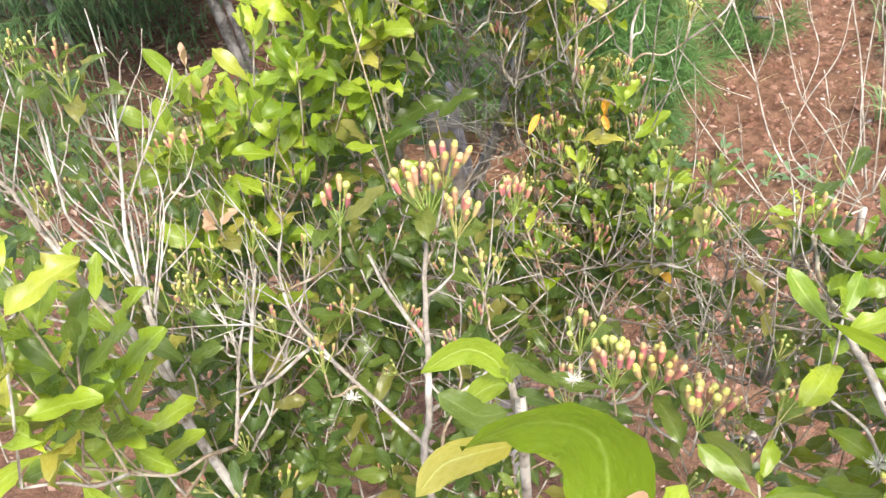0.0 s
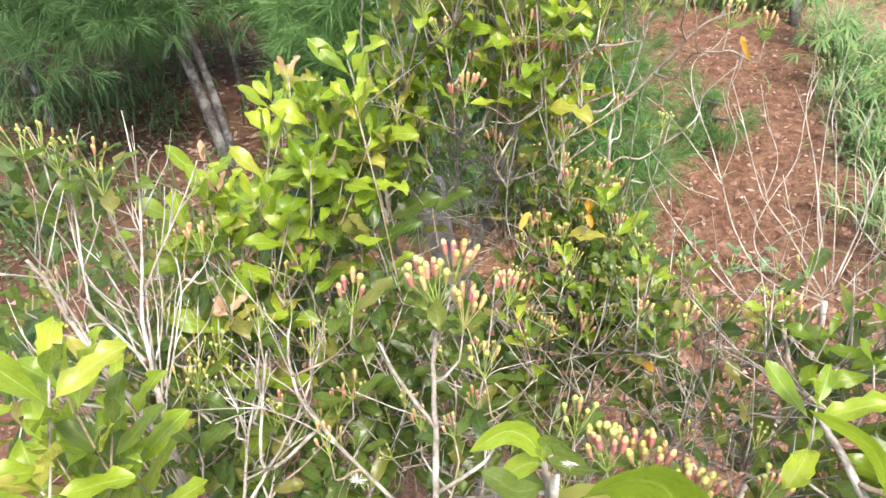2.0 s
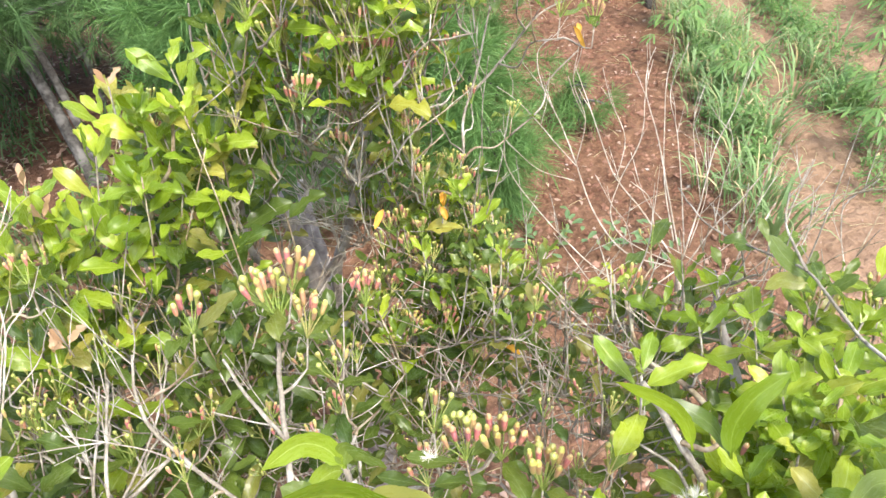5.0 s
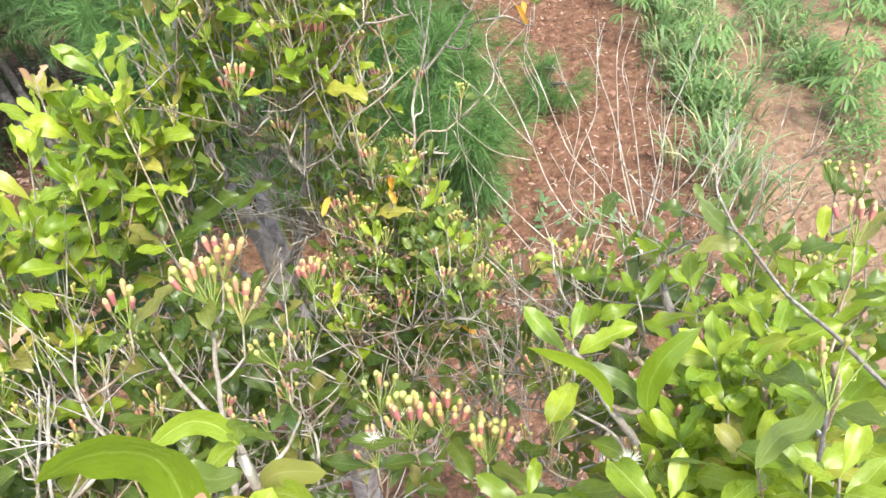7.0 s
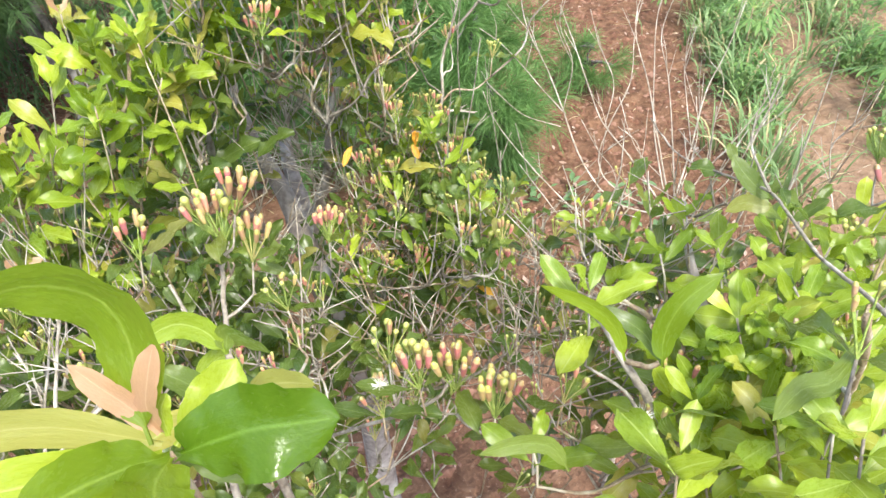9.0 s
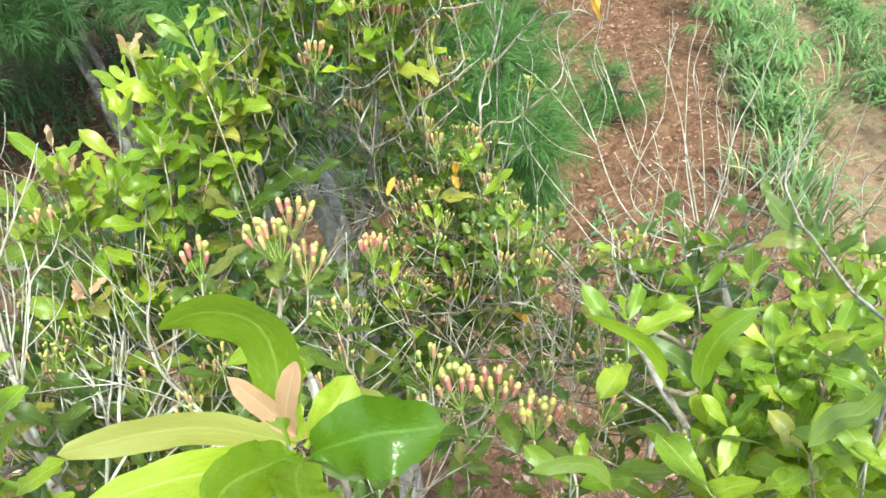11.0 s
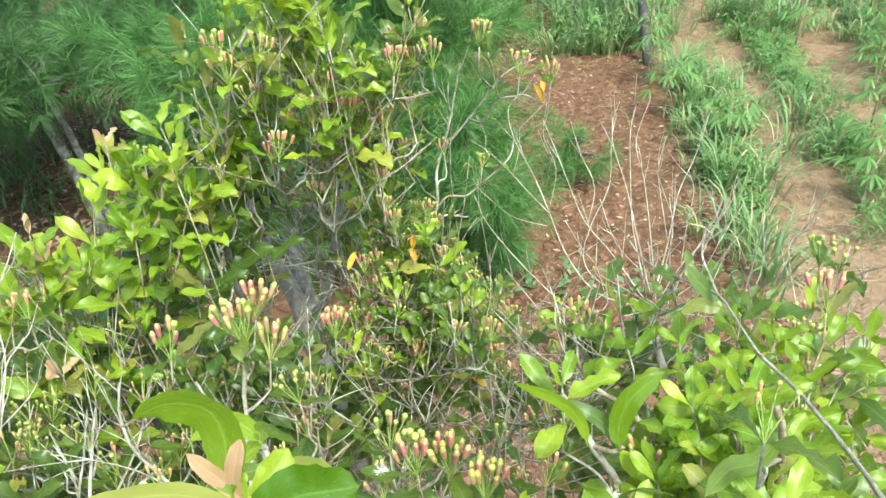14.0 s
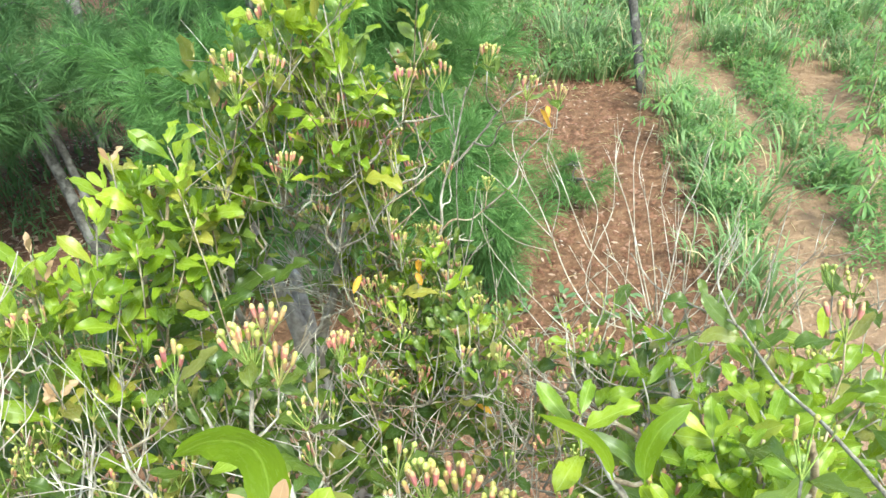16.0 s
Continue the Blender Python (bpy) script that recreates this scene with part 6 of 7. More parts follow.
right = Plant("clove_tree", (0.497, 0.951, 0.0), "clove tree flushing with bright yellow-green young leaves", "clove tree", "clove trees")
right.gape, right.grown = 1.4, 0.94
right.limb((0.497, 0.951, 0.000), (0.497, 0.851, 1.113), (0.447, 0.701, 2.227), (0.424, 0.737, 2.349), (0.409, 0.788, 2.410), (0.422, 0.884, 2.446), (0.416, 0.999, 2.506), (0.417, 1.069, 2.558), r0=0.022, r1=0.005, mat=BARK, name="trunk")
right.limb((0.447, 0.701, 2.227), (0.287, 0.607, 2.514), (0.232, 0.618, 2.610), (0.199, 0.636, 2.663), (0.180, 0.678, 2.684), (0.166, 0.712, 2.694), r0=0.007, r1=0.004, mat=STICK)
right.limb((0.199, 0.636, 2.663), (0.221, 0.612, 2.680), (0.234, 0.610, 2.693), r0=0.004, r1=0.003, mat=TWIG)
right.limb((0.424, 0.737, 2.349), (0.416, 0.643, 2.549), (0.419, 0.648, 2.632), (0.430, 0.682, 2.673), r0=0.006, r1=0.003, mat=TWIG)
right.limb((0.409, 0.788, 2.410), (0.331, 0.884, 2.453), (0.265, 0.959, 2.468), (0.270, 1.095, 2.474), r0=0.006, r1=0.003, mat=TWIG)
right.limb((0.438, 0.675, 2.274), (0.428, 0.564, 2.610), (0.392, 0.517, 2.789), (0.358, 0.501, 2.882), r0=0.007, r1=0.004, mat=TWIG)
bristle(right, right.limb((0.468, 0.399, 2.798), (0.472, 0.487, 2.783), (0.471, 0.570, 2.770), (0.470, 0.644, 2.754), (0.465, 0.737, 2.729), (0.465, 0.822, 2.722), (0.463, 0.890, 2.715), (0.441, 0.974, 2.683), (0.420, 1.054, 2.650), (0.404, 1.136, 2.628), (0.391, 1.241, 2.628), r0=0.0034, r1=0.0014, mat=STICK), 3, 0.12, 0.0013, STICK, 0.5, 0.4)
bristle(right, right.limb((0.459, 0.883, 2.721), (0.459, 0.927, 2.729), (0.459, 0.973, 2.743), (0.477, 1.017, 2.770), r0=0.0026, r1=0.0013, mat=STICK), 2, 0.10, 0.0012, STICK, 0.4, 0.4)
bristle(right, right.limb((0.458, 0.971, 2.745), (0.488, 1.014, 2.756), (0.533, 1.068, 2.797), r0=0.0018, r1=0.0010, mat=STICK), 2, 0.08, 0.0010, STICK, 0.4, 0.4)
right.limb((0.447, 0.701, 2.227), (0.457, 0.550, 2.399), (0.468, 0.399, 2.798), r0=0.007, r1=0.0034, mat=STICK)
right.shoot(0.365, 0.703, 2.655, 0.07875, 4, "young", gap=0.022)
right.shoot(0.403, 0.679, 2.655, 0.075, 4, "young", gap=0.022)
right.shoot(0.412, 0.624, 2.651, 0.075, 4, "young", gap=0.022)
right.shoot(0.352, 0.617, 2.646, 0.07875, 4, "young", gap=0.022)
right.shoot(0.487, 0.716, 2.631, 0.075, 4, "young", gap=0.022)
right.shoot(0.432, 0.565, 2.735, 0.075, 4, "young", gap=0.022)
right.shoot(0.318, 0.883, 2.608, 0.0675, 3, "fresh", gap=0.022)
right.shoot(0.467, 1.007, 2.668, 0.07875, 2, "mature", gap=0.022)
right.shoot(0.392, 0.995, 2.581, 0.075, 3, "fresh", gap=0.022)
right.shoot(0.352, 1.047, 2.567, 0.0675, 3, "mature", gap=0.022)
right.shoot(0.312, 1.013, 2.529, 0.0675, 3, "fresh", gap=0.022)
right.shoot(0.169, 0.724, 2.693, 0.09, 2, "young", gap=0.022)
right.shoot(0.411, 0.889, 2.609, 0.075, 4, "young", gap=0.022)
right.shoot(0.462, 0.829, 2.612, 0.075, 3, "young", gap=0.022)
right.shoot(0.490, 0.782, 2.632, 0.075, 3, "mature", gap=0.022)
right.shoot(0.562, 0.852, 2.632, 0.075, 3, "fresh", gap=0.022)
right.shoot(0.546, 0.747, 2.664, 0.075, 3, "fresh", gap=0.022)
right.shoot(0.526, 0.925, 2.643, 0.075, 2, "mature", gap=0.022)
right.shoot(0.590, 0.969, 2.614, 0.0675, 2, "mature", gap=0.022)
right.shoot(0.335, 0.518, 2.686, 0.0825, 3, "young", gap=0.022)
right.shoot(0.205, 0.459, 2.732, 0.09, 2, "young", gap=0.022)
right.shoot(0.082, 0.574, 2.567, 0.0825, 2, "fresh", gap=0.022)
right.shoot(0.365, 0.485, 2.754, 0.0825, 3, "young", gap=0.022)
right.shoot(0.250, 1.124, 2.510, 0.06, 2, "young", gap=0.022)
right.shoot(0.363, 0.441, 2.779, 0.0825, 3, "young", gap=0.022)
right.cluster(0.279, 1.124, 2.508, 6, "turning", 0.019, leaves=2, kind="mature", leaf=0.09, reach=0.05, spread=0.75)
right.cluster(0.305, 1.124, 2.476, 5, "ripe", 0.019, leaves=2, kind="mature", leaf=0.09, reach=0.05, spread=0.75)
right.cluster(0.256, 1.144, 2.455, 5, "turning", 0.019, leaves=2, kind="mature", leaf=0.09, reach=0.05, spread=0.75)
right.cluster(0.719, 1.039, 2.533, 6, "turning", 0.019, leaves=2, kind="mature", leaf=0.09, reach=0.05, spread=0.75)
right.cluster(0.638, 1.012, 2.507, 4, "turning", 0.019, leaves=2, kind="mature", leaf=0.09, reach=0.05, spread=0.75)
right.cluster(0.289, 0.674, 2.595, 4, "ripe", 0.019, leaves=2, kind="mature", leaf=0.09, reach=0.05, spread=0.75)
right.cluster(0.325, 0.468, 2.938, 4, "green", 0.017, leaves=2, kind="mature", leaf=0.09, reach=0.05, spread=0.75)
right.cluster(0.392, 1.336, 2.442, 2, "green", 0.019, leaves=2, kind="mature", leaf=0.09, reach=0.05, spread=0.75)
right.cluster(0.159, 0.726, 2.510, 4, "turning", 0.019, leaves=2, kind="mature", leaf=0.09, reach=0.05, spread=0.75)
right.cluster(0.231, 0.603, 2.592, 5, "turning", 0.019, leaves=2, kind="mature", leaf=0.09, reach=0.05, spread=0.75)
right.cluster(0.618, 0.850, 2.760, 7, "ripe", 0.022, leaves=2, kind="mature", leaf=0.085, reach=0.05, spread=0.75)
right.cluster(0.748, 1.090, 2.663, 5, "green", 0.022, leaves=2, kind="mature", leaf=0.085, reach=0.05, spread=0.75)
right.cluster(0.759, 1.037, 2.679, 5, "green", 0.022, leaves=2, kind="mature", leaf=0.085, reach=0.05, spread=0.75)
right.cluster(0.690, 0.986, 2.538, 6, "green", 0.022, leaves=2, kind="mature", leaf=0.085, reach=0.05, spread=0.75)
right.cluster(0.685, 0.910, 2.527, 5, "green", 0.022, leaves=2, kind="mature", leaf=0.085, reach=0.05, spread=0.75)
fill(right, (0.411, 0.679, 2.593), (0.15, 0.13, 0.1), 18, 3, ("young", "young", "fresh"), leaf=0.085, pairs=(3, 4))
fill(right, (0.424, 0.613, 2.590), (0.16, 0.12, 0.09), 12, 2, ("young", "young", "fresh", "mature"), leaf=0.085, pairs=(3, 4))
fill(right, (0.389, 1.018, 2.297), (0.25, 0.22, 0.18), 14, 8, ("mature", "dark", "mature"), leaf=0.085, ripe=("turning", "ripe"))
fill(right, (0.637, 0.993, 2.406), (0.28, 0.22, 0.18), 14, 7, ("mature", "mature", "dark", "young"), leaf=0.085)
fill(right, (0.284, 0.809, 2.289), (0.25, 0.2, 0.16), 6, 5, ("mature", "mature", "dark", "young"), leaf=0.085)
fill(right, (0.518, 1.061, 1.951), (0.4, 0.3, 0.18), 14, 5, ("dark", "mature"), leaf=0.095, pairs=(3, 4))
fill(right, (0.632, 0.822, 2.280), (0.3, 0.25, 0.18), 18, 3, ("mature", "young", "fresh"), leaf=0.095, pairs=(3, 4))
fill(right, (0.696, 0.858, 2.467), (0.25, 0.2, 0.2), 12, 5, ("mature", "young", "fresh"), leaf=0.085)
part("leaf", grown_leaf([(0.202, 0.536, 2.778), (0.202, 0.550, 2.810), (0.217, 0.558, 2.851), (0.255, 0.570, 2.877)], 0.04, (-0.35, -0.8, 0.4), "fresh", 0.15, 0.04), right.ob)
part("leaf", grown_leaf([(0.168, 0.553, 2.770), (0.158, 0.567, 2.803), (0.131, 0.577, 2.832), (0.076, 0.584, 2.860)], 0.024, (-0.3, -0.6, 0.7), "fresh", 0.15, 0.04), right.ob)
part("leaf", grown_leaf([(0.202, 0.536, 2.778), (0.189, 0.563, 2.796), (0.168, 0.574, 2.810), (0.139, 0.591, 2.817)], 0.026, (0.2, -0.8, 0.6), "mature", 0.15, 0.04), right.ob)
part("leaf", grown_leaf([(0.095, 0.451, 2.731), (0.077, 0.461, 2.760), (0.046, 0.458, 2.773), (0.005, 0.446, 2.777)], 0.026, (0, -0.4, 0.9), "mature", 0.15, 0.04), right.ob)
part("leaf", grown_leaf([(0.211, 0.462, 2.737), (0.183, 0.424, 2.770), (0.194, 0.416, 2.792), (0.215, 0.409, 2.813)], 0.03, (0, -0.5, 0.9), "young", 0.15, 0.04), right.ob)
part("leaf", grown_leaf([(0.435, 0.573, 2.776), (0.351, 0.490, 2.807), (0.306, 0.471, 2.818), (0.268, 0.441, 2.816)], 0.034, (0, -0.5, 0.9), "mature", 0.15, 0.04), right.ob)
part("leaf", grown_leaf([(0.228, 0.494, 2.696), (0.200, 0.500, 2.735), (0.223, 0.496, 2.760), (0.258, 0.476, 2.765)], 0.03, (0, -0.5, 0.9), "mature", 0.15, 0.04), right.ob)
part("leaf", grown_leaf([(0.476, 0.898, 2.693), (0.455, 0.909, 2.708), (0.434, 0.924, 2.727), (0.418, 0.941, 2.748)], 0.04, (0.2, -0.8, 0.4), "mature", 0.15, 0.04), right.ob)
part("leaf", grown_leaf([(0.476, 0.892, 2.686), (0.458, 0.892, 2.687), (0.432, 0.895, 2.693), (0.395, 0.871, 2.698)], 0.035, (0, -0.7, 0.7), "mature", 0.15, 0.04), right.ob)
part("leaf", grown_leaf([(0.512, 0.902, 2.664), (0.512, 0.892, 2.684), (0.530, 0.880, 2.669), (0.525, 0.843, 2.655)], 0.03, (0.1, -0.8, 0.5), "mature", 0.15, 0.04), right.ob)
tangle(right, (0.355, 1.029, 2.390), (0.2, 0.15, 0.15), 34, (STICK, STICK, DEAD), 0.2, 0.0017)
tangle(right, (0.617, 1.012, 2.508), (0.2, 0.15, 0.12), 18, (STICK, TWIG), 0.2, 0.0017)
tangle(right, (0.288, 0.863, 2.353), (0.2, 0.15, 0.1), 14, (STICK, STICK, DEAD), 0.2, 0.0017)
open_flower(right, 0.218, 0.589, 2.607)
open_flower(right, 0.228, 0.622, 2.546)
part("leaf", grown_leaf([(0.427, 0.783, 2.593), (0.435, 0.780, 2.590), (0.443, 0.776, 2.586), (0.455, 0.767, 2.576)], 0.02, (0, -0.8, 0.5), "yellow", 0.15, 0.04), right.ob)
right.finish()

shrub = Plant("bare_shrub", (0.707, 1.858, 0.0), "leafless shrub of thin pale branches over red soil", "shrub")
shrub.limb((0.707, 1.858, 0.000), (0.727, 1.858, 0.887), (0.707, 1.760, 1.700), (0.690, 1.766, 1.923), r0=0.018, r1=0.009, mat=BRANCH, name="limb")
bristle(shrub, shrub.limb((0.690, 1.766, 1.923), (0.518, 1.799, 1.976), (0.421, 1.874, 2.083), (0.366, 1.953, 2.218), (0.320, 2.006, 2.328), (0.263, 2.054, 2.437), (0.243, 2.086, 2.534), (0.285, 2.090, 2.592), r0=0.0030, r1=0.0011, mat=BRANCH, name="branch", sides=6), 3, 0.14, 0.0013, BRANCH, 0.3, 0.4)
bristle(shrub, shrub.limb((0.370, 1.940, 2.215), (0.303, 1.945, 2.293), (0.232, 1.974, 2.374), (0.172, 1.991, 2.435), (0.112, 1.999, 2.480), r0=0.0017, r1=0.0011, mat=BRANCH, name="branch", sides=6), 2, 0.14, 0.0013, BRANCH, 0.3, 0.4)
bristle(shrub, shrub.limb((0.690, 1.766, 1.923), (0.535, 1.684, 1.912), (0.407, 1.720, 1.983), (0.301, 1.770, 2.077), (0.222, 1.806, 2.165), (0.148, 1.844, 2.261), (0.113, 1.870, 2.349), r0=0.0026, r1=0.0011, mat=BRANCH, name="branch", sides=6), 2, 0.14, 0.0013, BRANCH, 0.3, 0.4)
bristle(shrub, shrub.limb((0.351, 1.901, 2.196), (0.228, 1.863, 2.270), (0.132, 1.877, 2.364), r0=0.0014, r1=0.0011, mat=BRANCH, name="branch", sides=6), 1, 0.14, 0.0013, BRANCH, 0.3, 0.4)
bristle(shrub, shrub.limb((0.373, 1.991, 2.200), (0.398, 2.031, 2.334), (0.360, 2.077, 2.439), (0.373, 2.110, 2.544), r0=0.0016, r1=0.0011, mat=BRANCH, name="branch", sides=6), 1, 0.14, 0.0013, BRANCH, 0.3, 0.4)
bristle(shrub, shrub.limb((0.405, 2.056, 2.320), (0.365, 2.064, 2.400), (0.341, 2.077, 2.461), r0=0.0011, r1=0.0011, mat=BRANCH, name="branch", sides=6), 0, 0.14, 0.0013, BRANCH, 0.3, 0.4)
bristle(shrub, shrub.limb((0.650, 1.731, 1.996), (0.558, 1.819, 2.119), (0.473, 1.889, 2.213), (0.429, 1.948, 2.315), (0.391, 1.999, 2.415), (0.349, 2.046, 2.516), r0=0.0026, r1=0.0011, mat=BRANCH, name="branch", sides=6), 2, 0.14, 0.0013, BRANCH, 0.3, 0.4)
bristle(shrub, shrub.limb((0.501, 1.958, 2.147), (0.527, 2.010, 2.271), (0.483, 2.068, 2.372), (0.456, 2.114, 2.466), r0=0.0016, r1=0.0011, mat=BRANCH, name="branch", sides=6), 1, 0.14, 0.0013, BRANCH, 0.3, 0.4)
bristle(shrub, shrub.limb((0.671, 1.753, 1.952), (0.527, 1.828, 2.001), (0.477, 1.887, 2.069), (0.516, 1.947, 2.176), (0.572, 1.992, 2.278), (0.584, 2.059, 2.412), (0.602, 2.092, 2.496), r0=0.0023, r1=0.0011, mat=BRANCH, name="branch", sides=6), 2, 0.14, 0.0013, BRANCH, 0.3, 0.4)
bristle(shrub, shrub.limb((0.690, 1.793, 1.966), (0.664, 1.915, 2.116), (0.637, 2.016, 2.259), (0.602, 2.089, 2.370), (0.602, 2.128, 2.449), (0.624, 2.149, 2.510), r0=0.0029, r1=0.0011, mat=BRANCH, name="branch", sides=6), 2, 0.14, 0.0013, BRANCH, 0.3, 0.4)
bristle(shrub, shrub.limb((0.668, 1.803, 2.009), (0.642, 1.912, 2.167), (0.642, 2.006, 2.330), (0.644, 2.060, 2.444), (0.661, 2.083, 2.516), r0=0.0023, r1=0.0011, mat=BRANCH, name="branch", sides=6), 2, 0.14, 0.0013, BRANCH, 0.3, 0.4)
bristle(shrub, shrub.limb((0.714, 1.807, 1.953), (0.716, 1.931, 2.101), (0.706, 2.044, 2.260), (0.686, 2.118, 2.374), (0.735, 2.171, 2.509), r0=0.0024, r1=0.0011, mat=BRANCH, name="branch", sides=6), 2, 0.14, 0.0013, BRANCH, 0.3, 0.4)
bristle(shrub, shrub.limb((0.690, 1.761, 1.968), (0.746, 1.850, 2.132), (0.782, 1.921, 2.272), (0.836, 1.964, 2.396), (0.874, 2.005, 2.517), r0=0.0030, r1=0.0011, mat=BRANCH, name="branch", sides=6), 3, 0.14, 0.0013, BRANCH, 0.3, 0.4)
bristle(shrub, shrub.limb((0.758, 1.880, 2.110), (0.744, 1.966, 2.237), (0.739, 2.015, 2.318), (0.766, 2.058, 2.419), r0=0.0016, r1=0.0011, mat=BRANCH, name="branch", sides=6), 2, 0.14, 0.0013, BRANCH, 0.3, 0.4)
bristle(shrub, shrub.limb((0.683, 1.710, 1.987), (0.756, 1.741, 2.119), (0.813, 1.749, 2.197), (0.890, 1.776, 2.316), (0.901, 1.789, 2.372), r0=0.0024, r1=0.0011, mat=BRANCH, name="branch", sides=6), 3, 0.14, 0.0013, BRANCH, 0.3, 0.4)
bristle(shrub, shrub.limb((0.776, 1.786, 2.084), (0.791, 1.832, 2.208), (0.811, 1.871, 2.310), (0.794, 1.903, 2.375), r0=0.0016, r1=0.0011, mat=BRANCH, name="branch", sides=6), 2, 0.14, 0.0013, BRANCH, 0.3, 0.4)
bristle(shrub, shrub.limb((0.683, 1.684, 1.997), (0.777, 1.663, 2.110), (0.822, 1.678, 2.204), (0.836, 1.683, 2.262), r0=0.0020, r1=0.0011, mat=BRANCH, name="branch", sides=6), 2, 0.14, 0.0013, BRANCH, 0.3, 0.4)
bristle(shrub, shrub.limb((0.663, 1.828, 2.038), (0.584, 1.888, 2.119), (0.539, 1.971, 2.244), r0=0.0014, r1=0.0011, mat=BRANCH, name="branch", sides=6), 1, 0.14, 0.0013, BRANCH, 0.3, 0.4)
bristle(shrub, shrub.limb((0.710, 1.779, 2.000), (0.758, 1.851, 2.153), (0.753, 1.915, 2.267), r0=0.0016, r1=0.0011, mat=BRANCH, name="branch", sides=6), 2, 0.14, 0.0013, BRANCH, 0.3, 0.4)
bristle(shrub, shrub.limb((0.524, 1.753, 2.013), (0.492, 1.773, 2.117), (0.447, 1.792, 2.174), (0.396, 1.834, 2.259), r0=0.0013, r1=0.0011, mat=BRANCH, name="branch", sides=6), 1, 0.14, 0.0013, BRANCH, 0.3, 0.4)
bristle(shrub, shrub.limb((0.690, 1.766, 1.923), (0.602, 1.777, 2.035), (0.574, 1.826, 2.162), (0.509, 1.843, 2.223), r0=0.0014, r1=0.0011, mat=BRANCH, name="branch", sides=6), 1, 0.14, 0.0013, BRANCH, 0.3, 0.4)
bristle(shrub, shrub.limb((0.669, 1.623, 2.039), (0.822, 1.500, 2.109), (0.883, 1.507, 2.224), (0.892, 1.533, 2.322), (0.881, 1.548, 2.388), r0=0.0022, r1=0.0011, mat=BRANCH, name="branch", sides=6), 2, 0.14, 0.0013, BRANCH, 0.3, 0.4)
bristle(shrub, shrub.limb((0.833, 1.520, 2.090), (0.938, 1.396, 2.188), (0.924, 1.437, 2.314), (0.912, 1.450, 2.398), (0.956, 1.433, 2.484), r0=0.0024, r1=0.0011, mat=DEAD, name="branch", sides=6), 4, 0.14, 0.0013, DEAD, 0.3, 0.4)
bristle(shrub, shrub.limb((1.000, 1.590, 2.293), (0.963, 1.484, 2.407), (0.966, 1.415, 2.467), r0=0.0013, r1=0.0011, mat=DEAD, name="branch", sides=6), 2, 0.14, 0.0013, DEAD, 0.3, 0.4)
shrub.finish()

near = Plant("clove_sapling", (-0.098, 0.312, 0.0), "clove sapling with a large glossy top rosette and pink tips", "clove sapling")
near.limb((-0.098, 0.312, 0.000), (-0.108, 0.302, 1.569), (-0.1266, 0.2601, 2.8615), (-0.1306, 0.2521, 3.1115), r0=0.004, r1=0.0014, mat=TWIG, name="stem")
part("leaf", grown_leaf([(-0.1342, 0.2509, 3.1209), (-0.1386, 0.2603, 3.1321), (-0.1388, 0.2676, 3.1434), (-0.1387, 0.2742, 3.1574), (-0.1432, 0.2782, 3.1748), (-0.1550, 0.2754, 3.1872), (-0.1675, 0.2700, 3.1921), (-0.1813, 0.2624, 3.1904)], 0.0410, (-0.1, -0.76, 0.62), "fresh", 0.16, 0.05), near.ob)
part("leaf", grown_leaf([(-0.1259, 0.2514, 3.1120), (-0.1129, 0.2516, 3.1183), (-0.0944, 0.2522, 3.1252), (-0.0769, 0.2527, 3.1271), (-0.0591, 0.2550, 3.1263)], 0.0550, (0.1, -0.7, 0.7), "deep", 0.22, 0.10), near.ob)
part("leaf", grown_leaf([(-0.1326, 0.2535, 3.1170), (-0.1475, 0.2519, 3.1267), (-0.1682, 0.2475, 3.1410), (-0.1896, 0.2379, 3.1513), (-0.2054, 0.2288, 3.1576), (-0.2191, 0.2207, 3.1617)], 0.0220, (0, -0.7, 0.7), "flush", 0.15, 0.05), near.ob)
part("leaf", grown_leaf([(-0.1326, 0.2557, 3.1212), (-0.1418, 0.2598, 3.1330), (-0.1498, 0.2618, 3.1434), (-0.1598, 0.2648, 3.1562)], 0.0146, (0.3, -0.8, 0.5), "pink", 0.20, 0.05), near.ob)
part("leaf", grown_leaf([(-0.1315, 0.2563, 3.1213), (-0.1354, 0.2595, 3.1329), (-0.1320, 0.2647, 3.1465), (-0.1276, 0.2715, 3.1589)], 0.0161, (-0.3, -0.9, 0.2), "pink", 0.20, 0.05), near.ob)
part("leaf", grown_leaf([(-0.1325, 0.2501, 3.1146), (-0.1497, 0.2357, 3.1266), (-0.1755, 0.2191, 3.1435), (-0.2048, 0.1966, 3.1580)], 0.0286, (0, -0.5, 0.9), "young", 0.18, 0.05), near.ob)
part("leaf", grown_leaf([(-0.1311, 0.2495, 3.1137), (-0.1415, 0.2362, 3.1262), (-0.1527, 0.2179, 3.1391), (-0.1550, 0.2008, 3.1423)], 0.0384, (0, -0.6, 0.8), "fresh", 0.20, 0.06), near.ob)
part("leaf", grown_leaf([(-0.1292, 0.2493, 3.1129), (-0.1284, 0.2324, 3.1213), (-0.1213, 0.2169, 3.1264), (-0.1105, 0.2014, 3.1284)], 0.0433, (0.2, -0.6, 0.8), "fresh", 0.18, 0.06), near.ob)
part("leaf", grown_leaf([(-0.1306, 0.2573, 3.1088), (-0.1211, 0.2714, 3.1136), (-0.1142, 0.2817, 3.1169), (-0.1084, 0.2922, 3.1214)], 0.0308, (0.2, -0.8, 0.5), "young", 0.18, 0.06), near.ob)
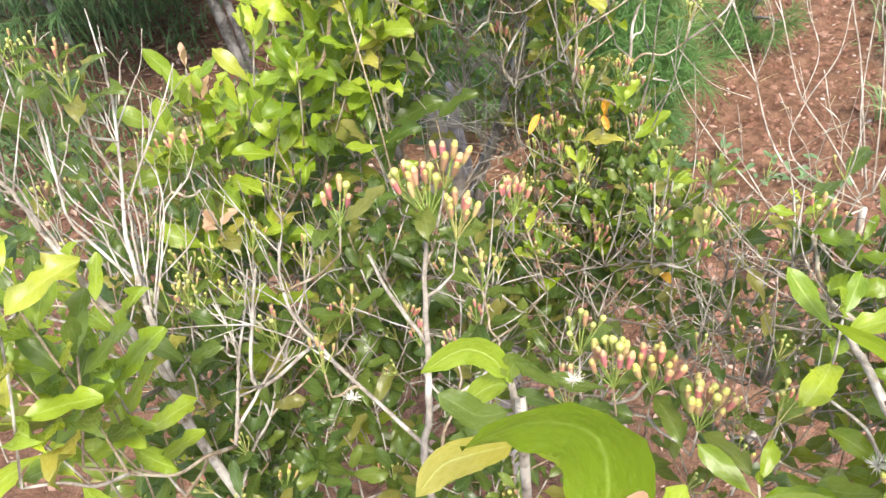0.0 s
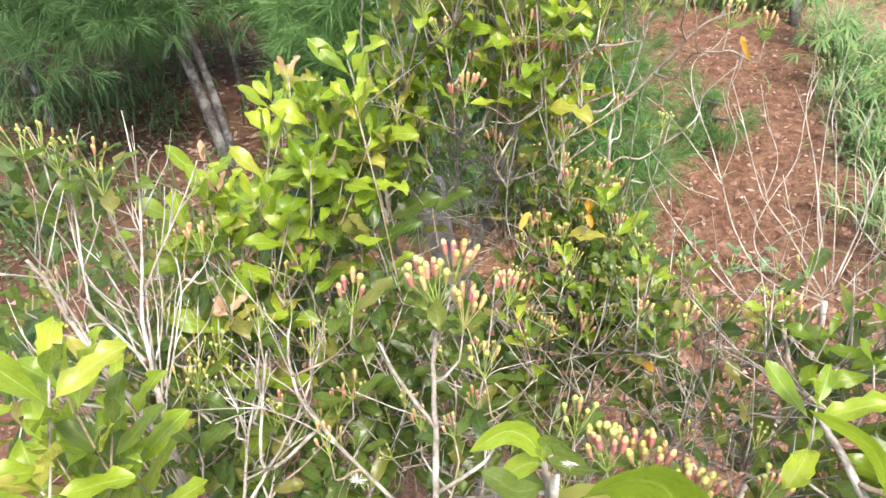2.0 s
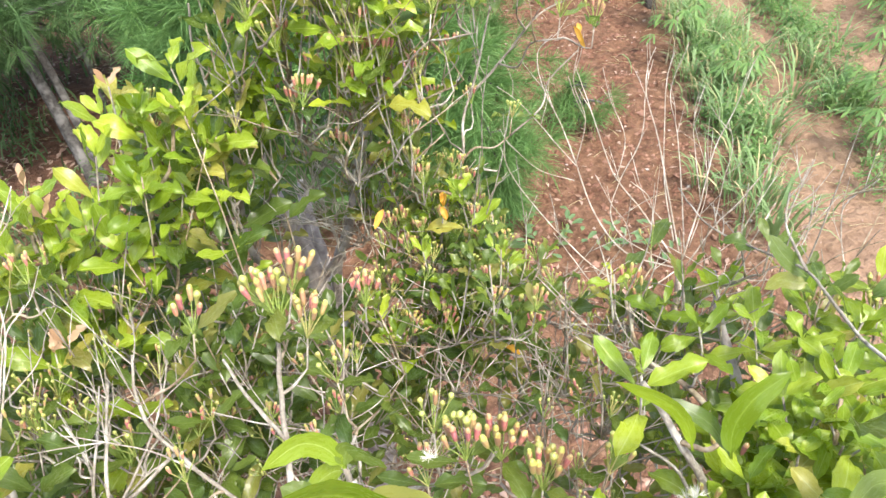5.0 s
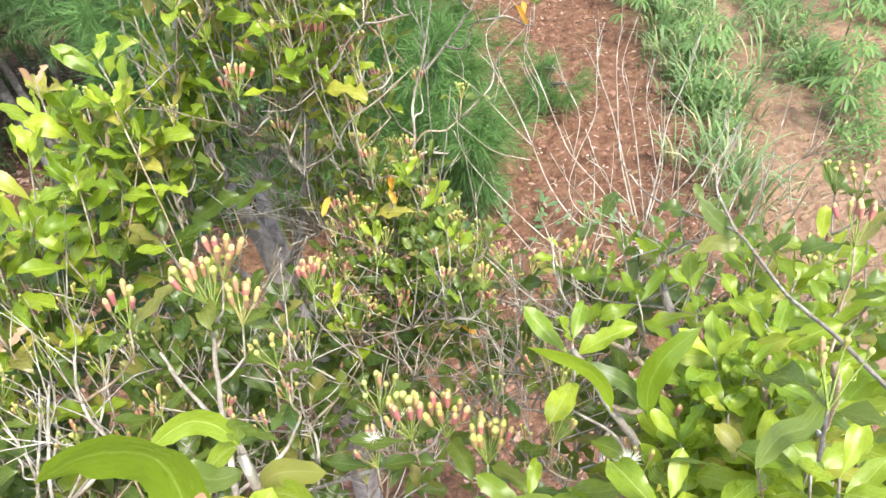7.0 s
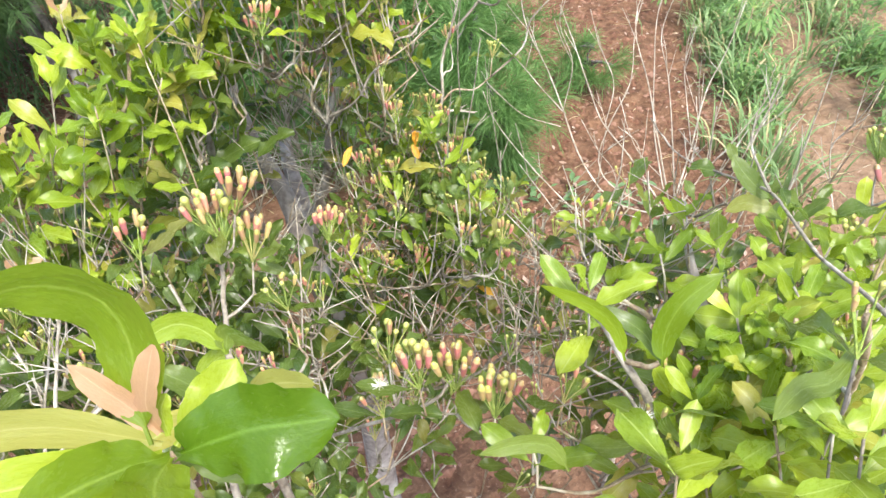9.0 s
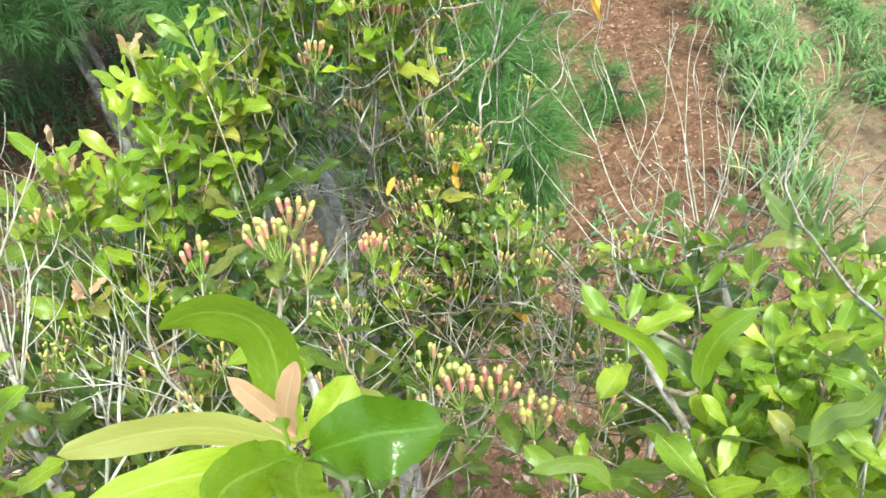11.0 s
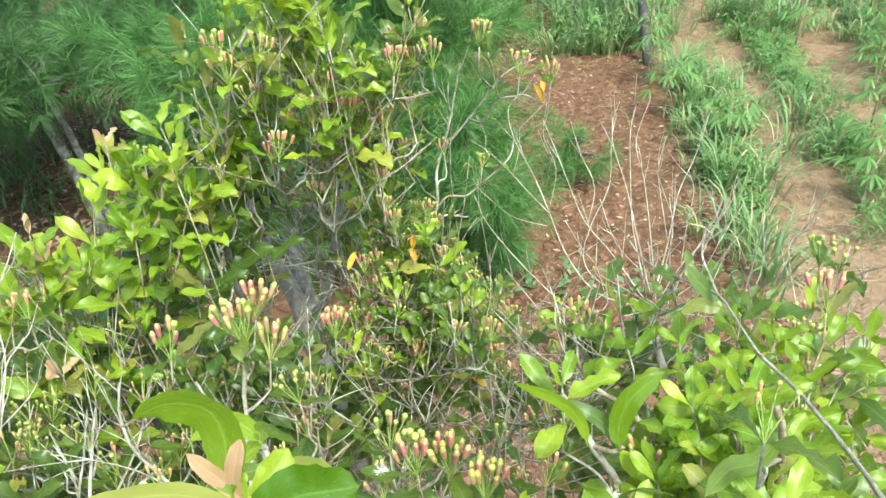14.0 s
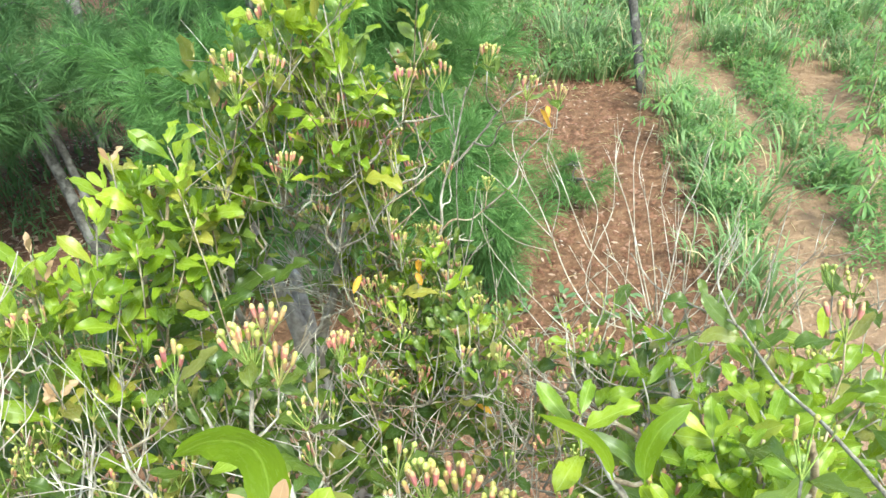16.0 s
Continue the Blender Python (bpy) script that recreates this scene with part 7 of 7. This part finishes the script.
part("leaf", grown_leaf([(-0.1296, 0.2544, 3.1039), (-0.1099, 0.2546, 3.0958), (-0.0954, 0.2616, 3.0948), (-0.0836, 0.2659, 3.0930)], 0.0220, (0, -0.6, 0.8), "mature", 0.18, 0.06), near.ob)
part("leaf", grown_leaf([(-0.1312, 0.2578, 3.1158), (-0.1333, 0.2637, 3.1248), (-0.1305, 0.2685, 3.1302)], 0.0110, (0, -0.8, 0.4), "young", 0.20, 0.05), near.ob)
near.finish()

front = Plant("clove_sapling", (-0.126, 0.484, 0.0), "clove sapling with broad spotted leaves on a woody stem", "clove sapling")
front.limb((-0.126, 0.484, 0.000), (-0.146, 0.474, 1.420), (-0.176, 0.424, 2.840), (-0.180, 0.431, 2.898), (-0.187, 0.443, 2.946), r0=0.006, r1=0.0026, mat=STICK, name="stem")
part("leaf", grown_leaf([(-0.187, 0.443, 2.946), (-0.200, 0.447, 2.969), (-0.219, 0.442, 2.983), (-0.245, 0.422, 2.981)], 0.03, (0, -0.5, 0.9), "young", 0.15, 0.04), front.ob)
part("leaf", grown_leaf([(-0.187, 0.443, 2.946), (-0.185, 0.449, 2.960), (-0.174, 0.446, 2.962), (-0.153, 0.439, 2.949)], 0.032, (0.2, -0.5, 0.9), "mature", 0.15, 0.04), front.ob)
part("leaf", grown_leaf([(-0.187, 0.442, 2.944), (-0.198, 0.447, 2.936), (-0.212, 0.446, 2.923), (-0.226, 0.434, 2.912)], 0.026, (0, -0.6, 0.8), "young", 0.15, 0.04), front.ob)
part("leaf", grown_leaf([(-0.184, 0.437, 2.921), (-0.206, 0.425, 2.928), (-0.223, 0.423, 2.945), (-0.236, 0.426, 2.952)], 0.03, (-0.2, -0.6, 0.8), "mature", 0.15, 0.04), front.ob)
part("leaf", grown_leaf([(-0.180, 0.431, 2.898), (-0.160, 0.422, 2.930), (-0.137, 0.413, 2.945), (-0.113, 0.401, 2.957)], 0.032, (0, -0.5, 0.9), "flush", 0.15, 0.04), front.ob)
part("leaf", grown_leaf([(-0.180, 0.428, 2.894), (-0.153, 0.407, 2.926), (-0.130, 0.386, 2.943), (-0.116, 0.367, 2.948)], 0.034, (0, -0.5, 0.9), "young", 0.15, 0.04), front.ob)
part("leaf", grown_leaf([(-0.180, 0.426, 2.891), (-0.205, 0.403, 2.917), (-0.228, 0.384, 2.931), (-0.242, 0.358, 2.935)], 0.034, (0, -0.5, 0.9), "young", 0.15, 0.04), front.ob)
front.finish()
